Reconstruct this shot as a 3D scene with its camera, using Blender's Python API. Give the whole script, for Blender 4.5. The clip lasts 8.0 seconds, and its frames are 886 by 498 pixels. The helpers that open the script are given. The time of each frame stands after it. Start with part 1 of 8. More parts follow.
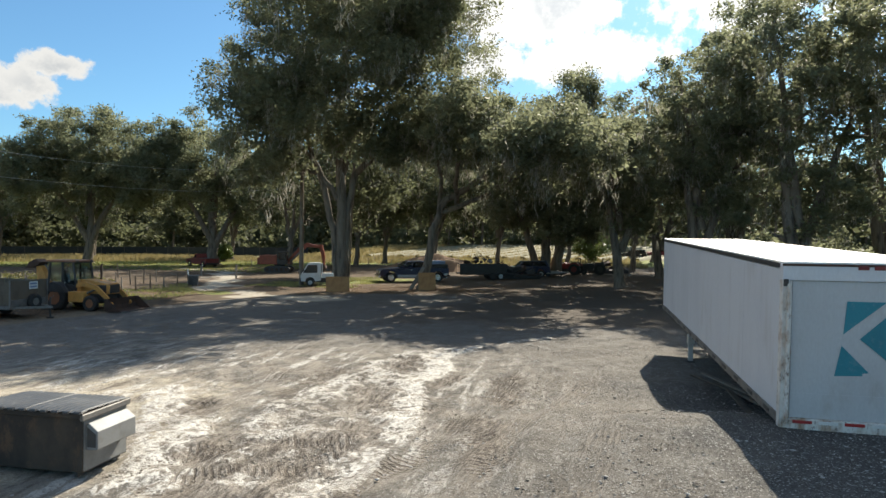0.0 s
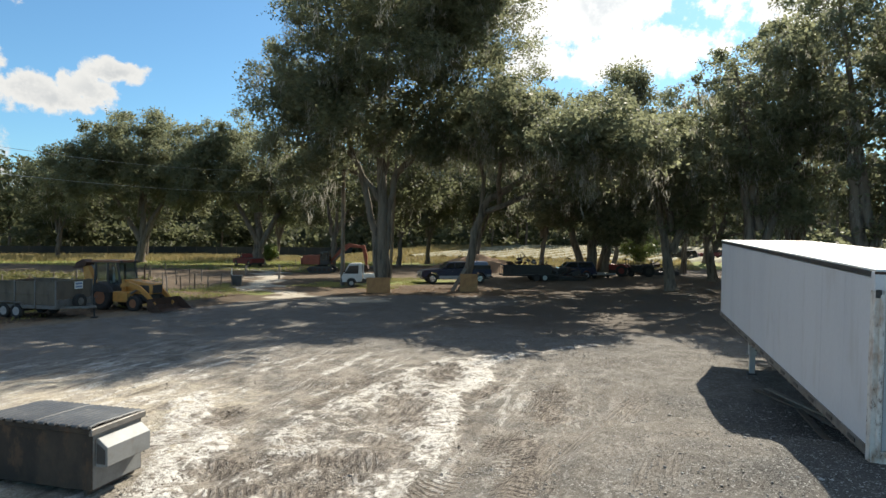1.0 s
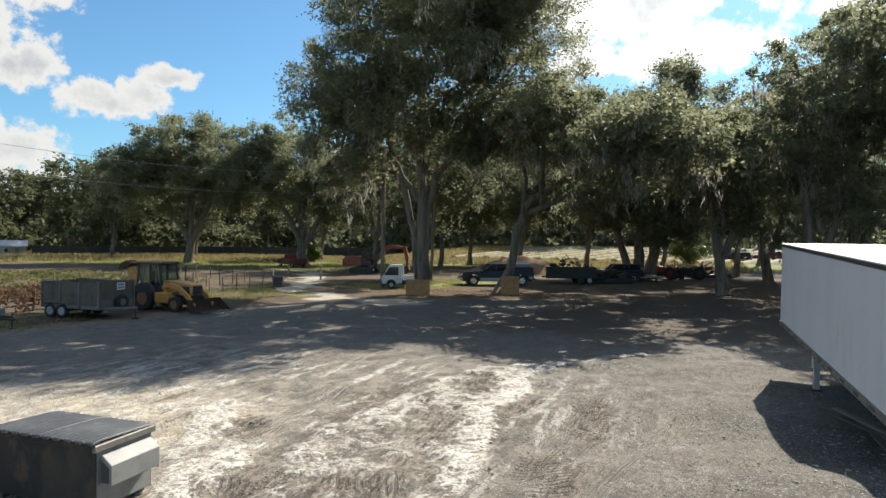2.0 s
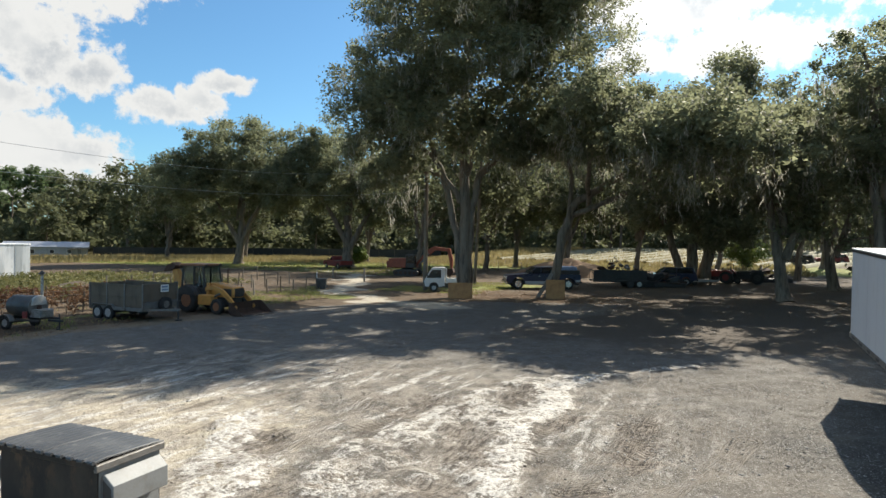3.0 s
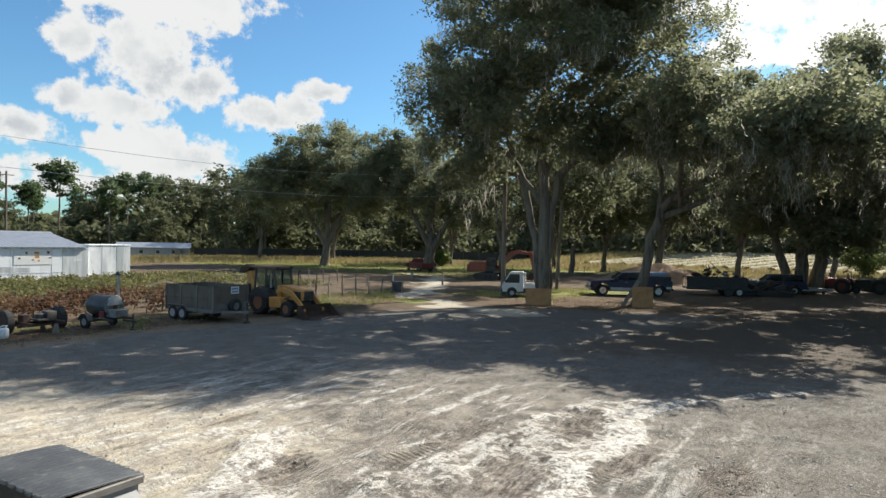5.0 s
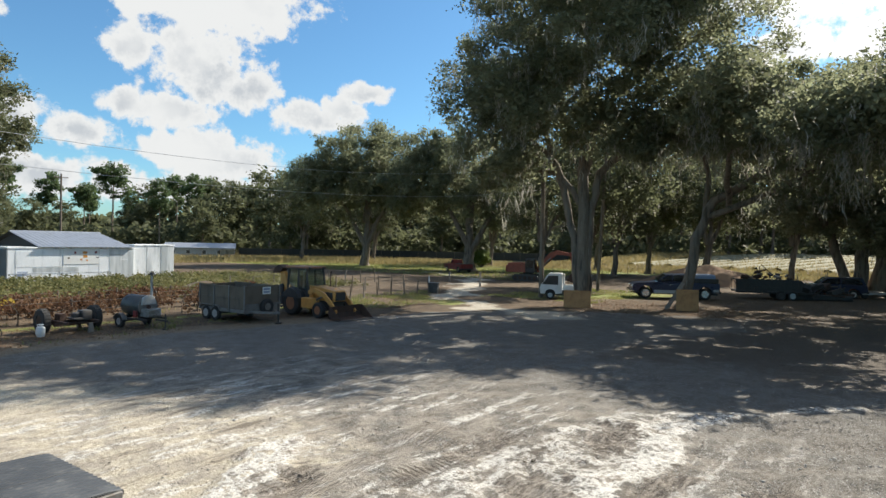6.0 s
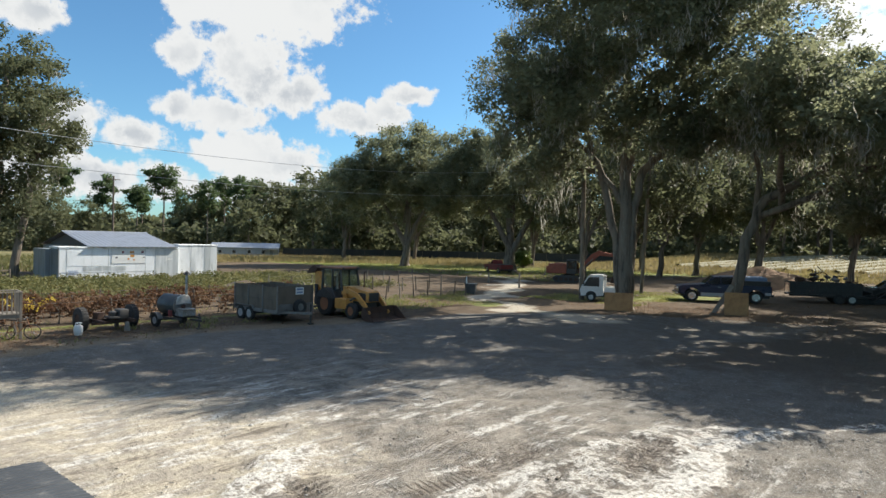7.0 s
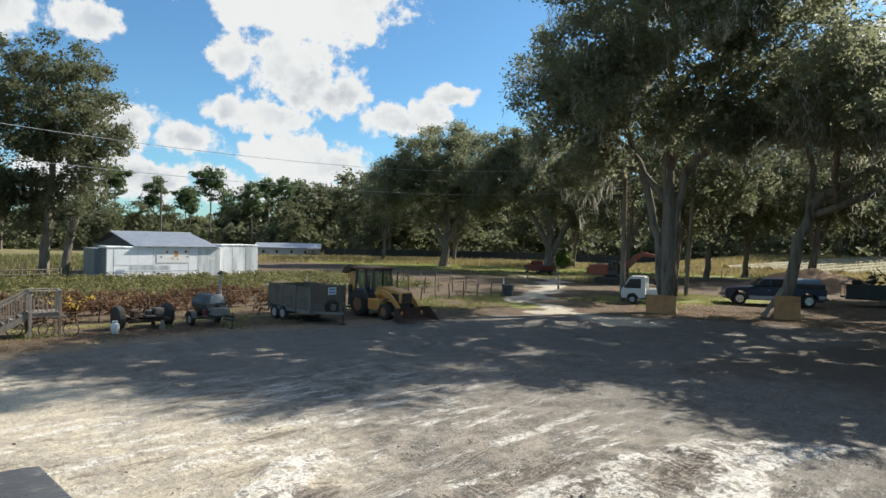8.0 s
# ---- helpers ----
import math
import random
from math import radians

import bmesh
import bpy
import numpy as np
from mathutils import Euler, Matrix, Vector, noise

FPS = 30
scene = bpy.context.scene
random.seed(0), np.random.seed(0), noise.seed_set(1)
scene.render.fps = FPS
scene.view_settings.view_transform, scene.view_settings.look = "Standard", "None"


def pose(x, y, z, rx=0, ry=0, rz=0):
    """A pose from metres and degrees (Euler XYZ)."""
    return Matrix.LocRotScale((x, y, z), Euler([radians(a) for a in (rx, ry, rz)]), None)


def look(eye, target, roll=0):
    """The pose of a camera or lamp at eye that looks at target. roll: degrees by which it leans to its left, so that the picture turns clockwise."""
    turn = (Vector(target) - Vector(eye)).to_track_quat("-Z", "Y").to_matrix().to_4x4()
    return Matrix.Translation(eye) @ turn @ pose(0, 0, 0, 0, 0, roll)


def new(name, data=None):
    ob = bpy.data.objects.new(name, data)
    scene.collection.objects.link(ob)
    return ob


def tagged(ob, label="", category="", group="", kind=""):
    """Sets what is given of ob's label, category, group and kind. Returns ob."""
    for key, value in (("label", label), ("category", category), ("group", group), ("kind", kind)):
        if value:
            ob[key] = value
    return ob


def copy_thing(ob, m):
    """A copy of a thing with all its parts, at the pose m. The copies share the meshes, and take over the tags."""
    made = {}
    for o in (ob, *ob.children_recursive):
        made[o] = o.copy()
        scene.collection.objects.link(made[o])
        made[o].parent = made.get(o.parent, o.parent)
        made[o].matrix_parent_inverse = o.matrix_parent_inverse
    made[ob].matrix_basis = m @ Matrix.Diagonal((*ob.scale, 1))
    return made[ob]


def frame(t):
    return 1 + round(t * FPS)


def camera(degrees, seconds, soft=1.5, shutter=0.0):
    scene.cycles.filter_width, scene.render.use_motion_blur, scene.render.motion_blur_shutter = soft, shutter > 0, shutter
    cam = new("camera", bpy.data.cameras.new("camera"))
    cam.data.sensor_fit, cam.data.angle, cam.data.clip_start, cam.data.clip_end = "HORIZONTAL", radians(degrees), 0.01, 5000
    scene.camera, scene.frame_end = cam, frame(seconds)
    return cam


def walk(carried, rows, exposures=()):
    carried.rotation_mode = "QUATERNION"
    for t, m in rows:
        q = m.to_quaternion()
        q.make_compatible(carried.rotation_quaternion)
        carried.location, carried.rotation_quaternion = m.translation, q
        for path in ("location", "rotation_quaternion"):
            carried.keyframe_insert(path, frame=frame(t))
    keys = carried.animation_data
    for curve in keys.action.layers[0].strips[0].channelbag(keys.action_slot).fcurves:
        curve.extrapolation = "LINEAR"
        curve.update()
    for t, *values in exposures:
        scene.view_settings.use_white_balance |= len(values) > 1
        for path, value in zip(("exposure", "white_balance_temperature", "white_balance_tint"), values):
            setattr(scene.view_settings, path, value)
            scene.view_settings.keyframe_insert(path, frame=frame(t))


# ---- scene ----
cam = camera(71.9, 8.0)
METRES, EYE, TILT, LEAN, TURN = 7.251, 3.96, 0.0, 0.0, 12.7
ROWS = [
    (0.0, 0.0, 0.0, 0.0, 0.01, -0.78, -0.61),
    (0.5, 0.0093, 0.0704, 0.0032, 2.12, -0.82, -0.63),
    (1.0, 0.0194, 0.1365, 0.0072, 4.14, -0.83, -0.67),
    (1.5, 0.0321, 0.1989, 0.012, 6.13, -0.84, -0.72),
    (3.0, 0.069, 0.3791, 0.0288, 12.69, -0.76, -0.8),
    (3.5, 0.0827, 0.4437, 0.0319, 14.83, -0.71, -0.85),
    (4.0, 0.0957, 0.5087, 0.0343, 17.0, -0.73, -0.93),
    (4.5, 0.1096, 0.5753, 0.0358, 19.02, -0.69, -1.02),
    (6.0, 0.1451, 0.7691, 0.0351, 24.99, -0.67, -1.14),
    (6.5, 0.1531, 0.8283, 0.0357, 27.02, -0.7, -1.18),
    (7.0, 0.158, 0.8846, 0.0358, 29.04, -0.72, -1.21),
    (7.5, 0.1615, 0.9361, 0.0349, 31.06, -0.73, -1.23),
    (8.0, 0.1669, 0.9837, 0.0342, 32.96, -0.76, -1.28),
]
walk(cam, [(t, pose(0, 0, EYE, TILT, LEAN, TURN) @ pose(METRES * x, METRES * y, METRES * z, 90 + pitch, roll, yaw)) for t, x, y, z, yaw, pitch, roll in ROWS],
     [(0.0, 0.86, 7000, 8), (3.5, 0.86, 6850, 8), (8.0, 0.86, 6720, 8)])

# ---- sun and sky ----
SUN_AZIMUTH, SUN_HEIGHT = radians(15), radians(40)
TO_SUN = Vector((math.sin(SUN_AZIMUTH) * math.cos(SUN_HEIGHT), math.cos(SUN_AZIMUTH) * math.cos(SUN_HEIGHT), math.sin(SUN_HEIGHT)))
sun = new("sun", bpy.data.lights.new("sun", "SUN"))
sun.data.energy, sun.data.angle, sun.data.color = 5.0, radians(0.55), (1.0, 0.95, 0.87)
sun.matrix_world = look(TO_SUN * 200, (0, 0, 0))


class Nodes:
    """A short way to write node trees."""

    def __init__(self, tree):
        self.tree = tree

    def add(self, kind, inputs=(), **settings):
        node = self.tree.nodes.new(kind)
        for key, value in settings.items():
            setattr(node, key, value)
        for slot, value in dict(inputs).items():
            self.put(node.inputs[slot], value)
        return node

    def put(self, socket, value):
        if isinstance(value, bpy.types.NodeSocket):
            self.tree.links.new(value, socket)
        elif isinstance(value, bpy.types.Node):
            self.tree.links.new(value.outputs[0], socket)
        else:
            socket.default_value = value

    def math(self, op, a, b=0.0, clamp=False):
        return self.add("ShaderNodeMath", {0: a, 1: b}, operation=op, use_clamp=clamp).outputs[0]

    def ramp(self, value, low, high):
        node = self.add("ShaderNodeMapRange", {0: value, 1: low, 2: high, 3: 0.0, 4: 1.0}, interpolation_type="SMOOTHSTEP")
        return node.outputs[0]

    def noise(self, vector, scale, detail=4.0, rough=0.55, out=0):
        node = self.add("ShaderNodeTexNoise", {"Scale": scale, "Detail": detail, "Roughness": rough})
        if vector is not None:
            self.put(node.inputs["Vector"], vector)
        return node.outputs[out]

    def mix(self, factor, a, b):
        node = self.add("ShaderNodeMix", data_type="RGBA")
        self.put(node.inputs[0], factor)
        for slot, c in ((6, a), (7, b)):
            self.put(node.inputs[slot], (*c, 1.0) if isinstance(c, tuple) and len(c) == 3 else c)
        return node.outputs[2]


def make_world():
    world = bpy.data.worlds.new("world")
    world.use_nodes = True
    world.node_tree.nodes.clear()
    n = Nodes(world.node_tree)
    sky = n.add("ShaderNodeTexSky", sky_type="NISHITA", sun_disc=False, sun_elevation=SUN_HEIGHT, sun_rotation=SUN_AZIMUTH,
                altitude=50.0, air_density=1.0, dust_density=0.6, ozone_density=1.6)
    way = n.add("ShaderNodeTexCoord").outputs["Generated"]
    warp = n.noise(way, 9.0, 6.0, 0.62, out=1)
    # each bank: azimuth to the left of y, height, half width, half height, all in degrees
    banks = [(58.5, 20.4, 8.3, 3.9), (54.0, 22.5, 5.9, 3.7), (63.5, 19.6, 3.5, 2.2), (59.6, 14.6, 5.4, 3.9), (55.4, 12.9, 2.6, 2.1), (64.6, 15.2, 2.4, 2.1),
             (62.4, 10.6, 4.7, 1.8), (65.4, 10.9, 2.4, 1.5), (59.2, 7.4, 4.0, 2.7), (62.4, 7.4, 2.6, 1.8), (55.6, 6.4, 3.3, 2.1), (57.0, 4.2, 8.3, 1.8),
             (49.8, 10.8, 4.2, 1.6), (47.2, 11.8, 2.6, 1.2), (45.0, 13.2, 2.4, 1.2), (69.0, 8.3, 3.4, 1.7), (73.0, 9.0, 2.8, 2.2),
             (71.2, 4.6, 5.4, 2.0), (66.2, 4.6, 4.0, 1.8), (76.5, 5.2, 4.7, 2.7), (76.0, 16.8, 2.6, 1.8), (82.0, 16.0, 2.2, 2.0),
             (5.0, 21.0, 9.5, 5.0), (-1.0, 16.4, 9.0, 2.4), (8.0, 16.2, 4.0, 1.8), (-13.0, 21.5, 9.0, 5.0), (-22.0, 24.0, 9.0, 8.0),
             (96.0, 16.0, 9.0, 4.0), (130.0, 22.0, 12.0, 5.0), (-70.0, 20.0, 12.0, 5.0), (-120.0, 26.0, 14.0, 6.0), (175.0, 18.0, 11.0, 4.0)]
    total = None
    for azimuth, height, wide, tall in banks:
        a, h = radians(azimuth), radians(height)
        centre = (-math.sin(a) * math.cos(h), math.cos(a) * math.cos(h), math.sin(h))
        away = n.add("ShaderNodeVectorMath", {0: way, 1: centre}, operation="SUBTRACT").outputs[0]
        side = n.add("ShaderNodeVectorMath", {0: away, 1: (math.cos(a) / radians(wide), math.sin(a) / radians(wide), 0)}, operation="DOT_PRODUCT").outputs["Value"]
        rise = n.add("ShaderNodeVectorMath", {0: away, 1: (math.sin(a) * math.sin(h) / radians(tall), -math.cos(a) * math.sin(h) / radians(tall), math.cos(h) / radians(tall))}, operation="DOT_PRODUCT").outputs["Value"]
        deep = n.add("ShaderNodeVectorMath", {0: away, 1: (-math.sin(a) * 3, math.cos(a) * 3, 0)}, operation="DOT_PRODUCT").outputs["Value"]
        r2 = n.math("ADD", n.math("ADD", n.math("MULTIPLY", side, side), n.math("MULTIPLY", rise, rise)), n.math("MULTIPLY", deep, deep))
        bank = n.math("SUBTRACT", 1.0, n.math("SQRT", r2))
        total = bank if total is None else n.math("MAXIMUM", total, bank)
    bent = n.add("ShaderNodeVectorMath", {0: way, 1: n.add("ShaderNodeVectorMath", {0: warp, "Scale": 0.035}, operation="SCALE").outputs[0]}, operation="ADD").outputs[0]

    def billows(scale):
        """Rounded heads, as cumulus clouds have them."""
        return n.math("SUBTRACT", 0.42, n.add("ShaderNodeTexVoronoi", {"Vector": bent, "Scale": scale, "Smoothness": 0.35}, feature="SMOOTH_F1").outputs["Distance"])
    puff, fine = n.noise(bent, 15.0, 8.0, 0.66), n.noise(way, 60.0, 5.0, 0.62)
    body = n.math("ADD", total, n.math("MULTIPLY", billows(24.0), 0.22))
    body = n.math("ADD", body, n.math("MULTIPLY", billows(52.0), 0.3))
    body = n.math("ADD", body, n.math("MULTIPLY", n.math("SUBTRACT", puff, 0.5), 2.3))
    body = n.math("ADD", body, n.math("MULTIPLY", n.math("SUBTRACT", fine, 0.5), 0.9))
    height = n.add("ShaderNodeSeparateXYZ", {0: way}).outputs[2]
    # cloud cover above the view, added to brighten and whiten the fill light
    fill_clouds = n.math("MULTIPLY", n.ramp(height, 0.42, 0.6), n.ramp(n.noise(way, 4.2, 7.0, 0.6), 0.46, 0.62))
    cover = n.math("MAXIMUM", n.ramp(body, -0.12, 0.28), fill_clouds)
    shade = n.math("MULTIPLY", n.ramp(body, 0.25, 0.95), n.ramp(n.noise(bent, 7.0, 3.0), 0.36, 0.62))
    cloud = n.mix(shade, (7.5, 7.7, 8.0), (5.1, 5.5, 6.1))
    toward = n.add("ShaderNodeVectorMath", {0: way, 1: tuple(TO_SUN)}, operation="DOT_PRODUCT").outputs["Value"]
    glow = n.math("ADD", 1.0, n.math("MULTIPLY", n.ramp(toward, 0.72, 0.97), 0.5))
    cloud = n.add("ShaderNodeVectorMath", {0: cloud, "Scale": glow}, operation="SCALE").outputs[0]
    clear = n.add("ShaderNodeMix", {0: 1.0, 6: sky.outputs[0], 7: (0.74, 1.18, 1.44, 1.0)}, data_type="RGBA", blend_type="MULTIPLY").outputs[2]
    both = n.mix(cover, clear, cloud)
    back = n.add("ShaderNodeBackground", {"Color": both, "Strength": 0.062})
    n.add("ShaderNodeOutputWorld", {"Surface": back.outputs[0]})
    scene.world = world


make_world()

# ---- materials ----


def material(name):
    m = bpy.data.materials.new(name)
    m.use_nodes = True
    m.node_tree.nodes.clear()
    n = Nodes(m.node_tree)
    return m, n


def finish(n, shader):
    n.add("ShaderNodeOutputMaterial", {"Surface": shader.outputs[0]})


def coordinates(n):
    return n.add("ShaderNodeTexCoord").outputs["Object"]


def surface(name, colour, second=None, rough=0.6, metal=0.0, scale=3.0, amount=0.5, grain=60.0, bump=0.15, dirt=None, dirt_amount=0.4, stretch=(1, 1, 1), spread=0.08, clear=0.0):
    """A worn surface: two colours mixed by broad stains, fine grain in the relief, dirt in patches."""
    m, n = material(name)
    at = n.add("ShaderNodeMapping", {"Vector": coordinates(n), "Scale": stretch}).outputs[0]
    broad, small = n.noise(at, scale, 6.0, 0.6), n.noise(at, grain, 3.0, 0.6)
    second = second or tuple(c * 0.6 for c in colour)
    tone = n.mix(n.math("MULTIPLY", n.ramp(broad, 0.42, 0.72), amount), colour, second)
    if dirt:
        tone = n.mix(n.math("MULTIPLY", n.ramp(n.noise(at, scale * 2.7, 8.0, 0.7), 0.52, 0.7), dirt_amount), tone, dirt)
    own = n.add("ShaderNodeObjectInfo").outputs["Random"]
    shift = n.math("ADD", n.math("MULTIPLY", n.math("SUBTRACT", own, 0.5), spread * 2), n.math("ADD", 0.88, n.math("MULTIPLY", small, 0.24)))
    tone = n.add("ShaderNodeHueSaturation", {"Value": shift, "Color": tone}).outputs[0]
    relief = n.add("ShaderNodeBump", {"Strength": bump, "Distance": 0.02, "Height": small})
    gloss = n.math("ADD", rough - 0.1, n.math("MULTIPLY", broad, 0.2), clamp=True)
    shader = n.add("ShaderNodeBsdfPrincipled", {"Base Color": tone, "Roughness": gloss, "Metallic": metal, "Normal": relief, "Coat Weight": clear})
    finish(n, shader)
    return m


def leaf_material(name, colour, second, through_light=0.3, rough=0.42):
    """Leaves that differ one by one and let some light through."""
    m, n = material(name)
    each = n.add("ShaderNodeNewGeometry").outputs["Random Per Island"]
    broad = n.noise(coordinates(n), 0.35, 3.0)
    tone = n.mix(n.math("ADD", n.math("MULTIPLY", each, 0.35), n.math("MULTIPLY", n.ramp(broad, 0.35, 0.65), 0.65)), colour, second)
    front = n.add("ShaderNodeBsdfPrincipled", {"Base Color": tone, "Roughness": rough, "Specular IOR Level": 0.22})
    lit = n.add("ShaderNodeBsdfTranslucent", {"Color": n.add("ShaderNodeHueSaturation", {"Value": 1.3, "Color": tone}).outputs[0]})
    finish(n, n.add("ShaderNodeMixShader", {0: through_light, 1: front.outputs[0], 2: lit.outputs[0]}))
    return m


OAK_LEAF = leaf_material("oak_leaf", (0.132, 0.140, 0.082), (0.234, 0.246, 0.148), 0.60, 0.50)
# for far trees, and as the shaded tone on oaks behind the great oak
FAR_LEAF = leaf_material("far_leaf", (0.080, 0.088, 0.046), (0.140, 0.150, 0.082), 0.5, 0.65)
PINE_LEAF = leaf_material("pine_needles", (0.050, 0.080, 0.034), (0.125, 0.165, 0.074), 0.5, rough=0.5)
BUSH_LEAF = leaf_material("bush_leaf", (0.080, 0.120, 0.030), (0.190, 0.220, 0.075), 0.35)
MOSS = leaf_material("spanish_moss", (0.225, 0.215, 0.180), (0.420, 0.395, 0.335), 0.55, 0.9)
BARK = surface("oak_bark", (0.190, 0.152, 0.114), (0.048, 0.037, 0.028), 0.9, scale=4.0, amount=0.95, grain=16.0, bump=1.0, dirt=(0.27, 0.245, 0.195), dirt_amount=0.7, stretch=(1, 1, 0.14))

# ---- mesh helpers ----


def mesh_from(name, verts, faces, mats=(), smooth=False):
    me = bpy.data.meshes.new(name)
    me.from_pydata([tuple(v) for v in verts], [], faces)
    for m in mats:
        me.materials.append(m)
    if smooth:
        me.polygons.foreach_set("use_smooth", np.ones(len(me.polygons), bool))
    me.update()
    return me


def mesh_fast(name, verts, sizes, loops, mat, smooth=False):
    """A mesh from arrays: corner counts of the faces and their corners in turn."""
    me = bpy.data.meshes.new(name)
    me.vertices.add(len(verts))
    me.vertices.foreach_set("co", np.asarray(verts, np.float32).ravel())
    me.loops.add(len(loops))
    me.loops.foreach_set("vertex_index", np.asarray(loops, np.int32))
    me.polygons.add(len(sizes))
    sizes = np.asarray(sizes, np.int32)
    me.polygons.foreach_set("loop_start", np.concatenate([[0], np.cumsum(sizes)[:-1]]).astype(np.int32))
    if smooth:
        me.polygons.foreach_set("use_smooth", np.ones(len(sizes), bool))
    me.materials.append(mat)
    me.update(calc_edges=True)
    return me


class Shape:
    """Gathers boxes, tubes and outlines into one mesh."""

    def __init__(self):
        self.verts, self.faces, self.soft = [], [], []

    def take(self, verts, faces, soft=False, m=None):
        start = len(self.verts)
        self.verts += [tuple(m @ Vector(v)) if m is not None else tuple(v) for v in verts]
        self.faces += [tuple(start + i for i in f) for f in faces]
        self.soft += [soft] * len(faces)
        return self

    def box(self, lo, hi, bevel=0.0, m=None):
        lo, hi = Vector(lo), Vector(hi)
        bm = bmesh.new()
        bmesh.ops.create_cube(bm, size=1, matrix=Matrix.Translation((lo + hi) / 2) @ Matrix.Diagonal((*(hi - lo), 1)))
        if bevel:
            bmesh.ops.bevel(bm, geom=bm.edges[:], offset=bevel, segments=2 if bevel > 0.03 else 1, affect="EDGES", profile=0.5)
        bm.verts.index_update()
        self.take([v.co[:] for v in bm.verts], [[v.index for v in f.verts] for f in bm.faces], False, m)
        bm.free()
        return self

    def tube(self, path, radii, n=8, m=None, closed=True, soft=True):
        path = [Vector(p) for p in path]
        if not hasattr(radii, "__len__"):
            radii = [radii] * len(path)
        verts, faces, side = [], [], None
        for i, p in enumerate(path):
            along = (path[min(i + 1, len(path) - 1)] - path[max(i - 1, 0)]).normalized()
            if side is None:
                side = along.orthogonal().normalized()
            side = (side - along * side.dot(along)).normalized()
            up = along.cross(side)
            verts += [p + (side * math.cos(2 * math.pi * k / n) + up * math.sin(2 * math.pi * k / n)) * radii[i] for k in range(n)]
        for i in range(len(path) - 1):
            faces += [(i * n + k, i * n + (k + 1) % n, (i + 1) * n + (k + 1) % n, (i + 1) * n + k) for k in range(n)]
        self.take(verts, faces, soft, m)
        if closed:
            last = len(path) - 1
            self.take([v for v in verts[:n]], [tuple(reversed(range(n)))], False, m)
            self.take([v for v in verts[last * n:]], [tuple(range(n))], False, m)
        return self

    def plate(self, outline, axis, low, high, m=None, bevel=0.0):
        """An outline in the plane across one axis, made thick along it."""
        def place(p, d):
            return {"x": (d, p[0], p[1]), "y": (p[0], d, p[1]), "z": (p[0], p[1], d)}[axis]
        k = len(outline)
        bm = bmesh.new()
        a = [bm.verts.new(place(p, low)) for p in outline]
        b = [bm.verts.new(place(p, high)) for p in outline]
        bm.faces.new(a), bm.faces.new(list(reversed(b)))
        for i in range(k):
            bm.faces.new((a[i], b[i], b[(i + 1) % k], a[(i + 1) % k]))
        bmesh.ops.recalc_face_normals(bm, faces=bm.faces[:])
        if bevel:
            bmesh.ops.bevel(bm, geom=bm.edges[:], offset=bevel, segments=2, affect="EDGES", profile=0.5)
        bm.verts.index_update()
        self.take([v.co[:] for v in bm.verts], [[v.index for v in f.verts] for f in bm.faces], False, m)
        bm.free()
        return self

    def lathe(self, profile, axis="y", n=20, m=None):
        """Turns a profile of (radius, along) about an axis through the origin."""
        verts, faces = [], []
        for r, d in profile:
            for k in range(n):
                c, s = r * math.cos(2 * math.pi * k / n), r * math.sin(2 * math.pi * k / n)
                verts.append({"x": (d, c, s), "y": (c, d, s), "z": (c, s, d)}[axis])
        for i in range(len(profile) - 1):
            faces += [(i * n + k, i * n + (k + 1) % n, (i + 1) * n + (k + 1) % n, (i + 1) * n + k) for k in range(n)]
        faces += [tuple(range(n)), tuple(range((len(profile) - 1) * n, len(profile) * n))]
        return self.take(verts, faces, True, m)

    def mesh(self, name, *mats):
        me = mesh_from(name, self.verts, self.faces, mats)
        me.polygons.foreach_set("use_smooth", np.array(self.soft, bool))
        if any(self.soft):
            me.set_sharp_from_angle(angle=radians(38))
        bm = bmesh.new()
        bm.from_mesh(me)
        bmesh.ops.recalc_face_normals(bm, faces=bm.faces[:])
        bm.to_mesh(me)
        bm.free()
        return me


def thing(name, m, label, category, group="", kind=""):
    ob = new(name)
    ob.empty_display_size = 0.3
    ob.matrix_world = m
    return tagged(ob, label, category, group, kind)


def part(name, shape, mat, parent, label="", at=None):
    """Links a shape as one mesh under a thing or a part."""
    me = shape if isinstance(shape, bpy.types.Mesh) else shape.mesh(name, mat)
    ob = new(name, me)
    ob.parent = parent
    if at is not None:
        ob.matrix_local = at
    return tagged(ob, label)


def smooth(x):
    x = np.clip(x, 0, 1)
    return x * x * (3 - 2 * x)


def value_noise(x, y, seed=0):
    """Smooth noise from 0 to 1 over arrays."""
    xi, yi = np.floor(x).astype(np.int64), np.floor(y).astype(np.int64)
    fx, fy = x - xi, y - yi
    fx, fy = fx * fx * (3 - 2 * fx), fy * fy * (3 - 2 * fy)

    def grid(i, j):
        h = (i * 374761393 + j * 668265263 + seed * 982451653) & 0x7FFFFFFF
        h = ((h ^ (h >> 13)) * 1274126177) & 0x7FFFFFFF
        return ((h ^ (h >> 16)) & 0xFFFF) / 65535.0
    top = grid(xi, yi) * (1 - fx) + grid(xi + 1, yi) * fx
    low = grid(xi, yi + 1) * (1 - fx) + grid(xi + 1, yi + 1) * fx
    return top * (1 - fy) + low * fy


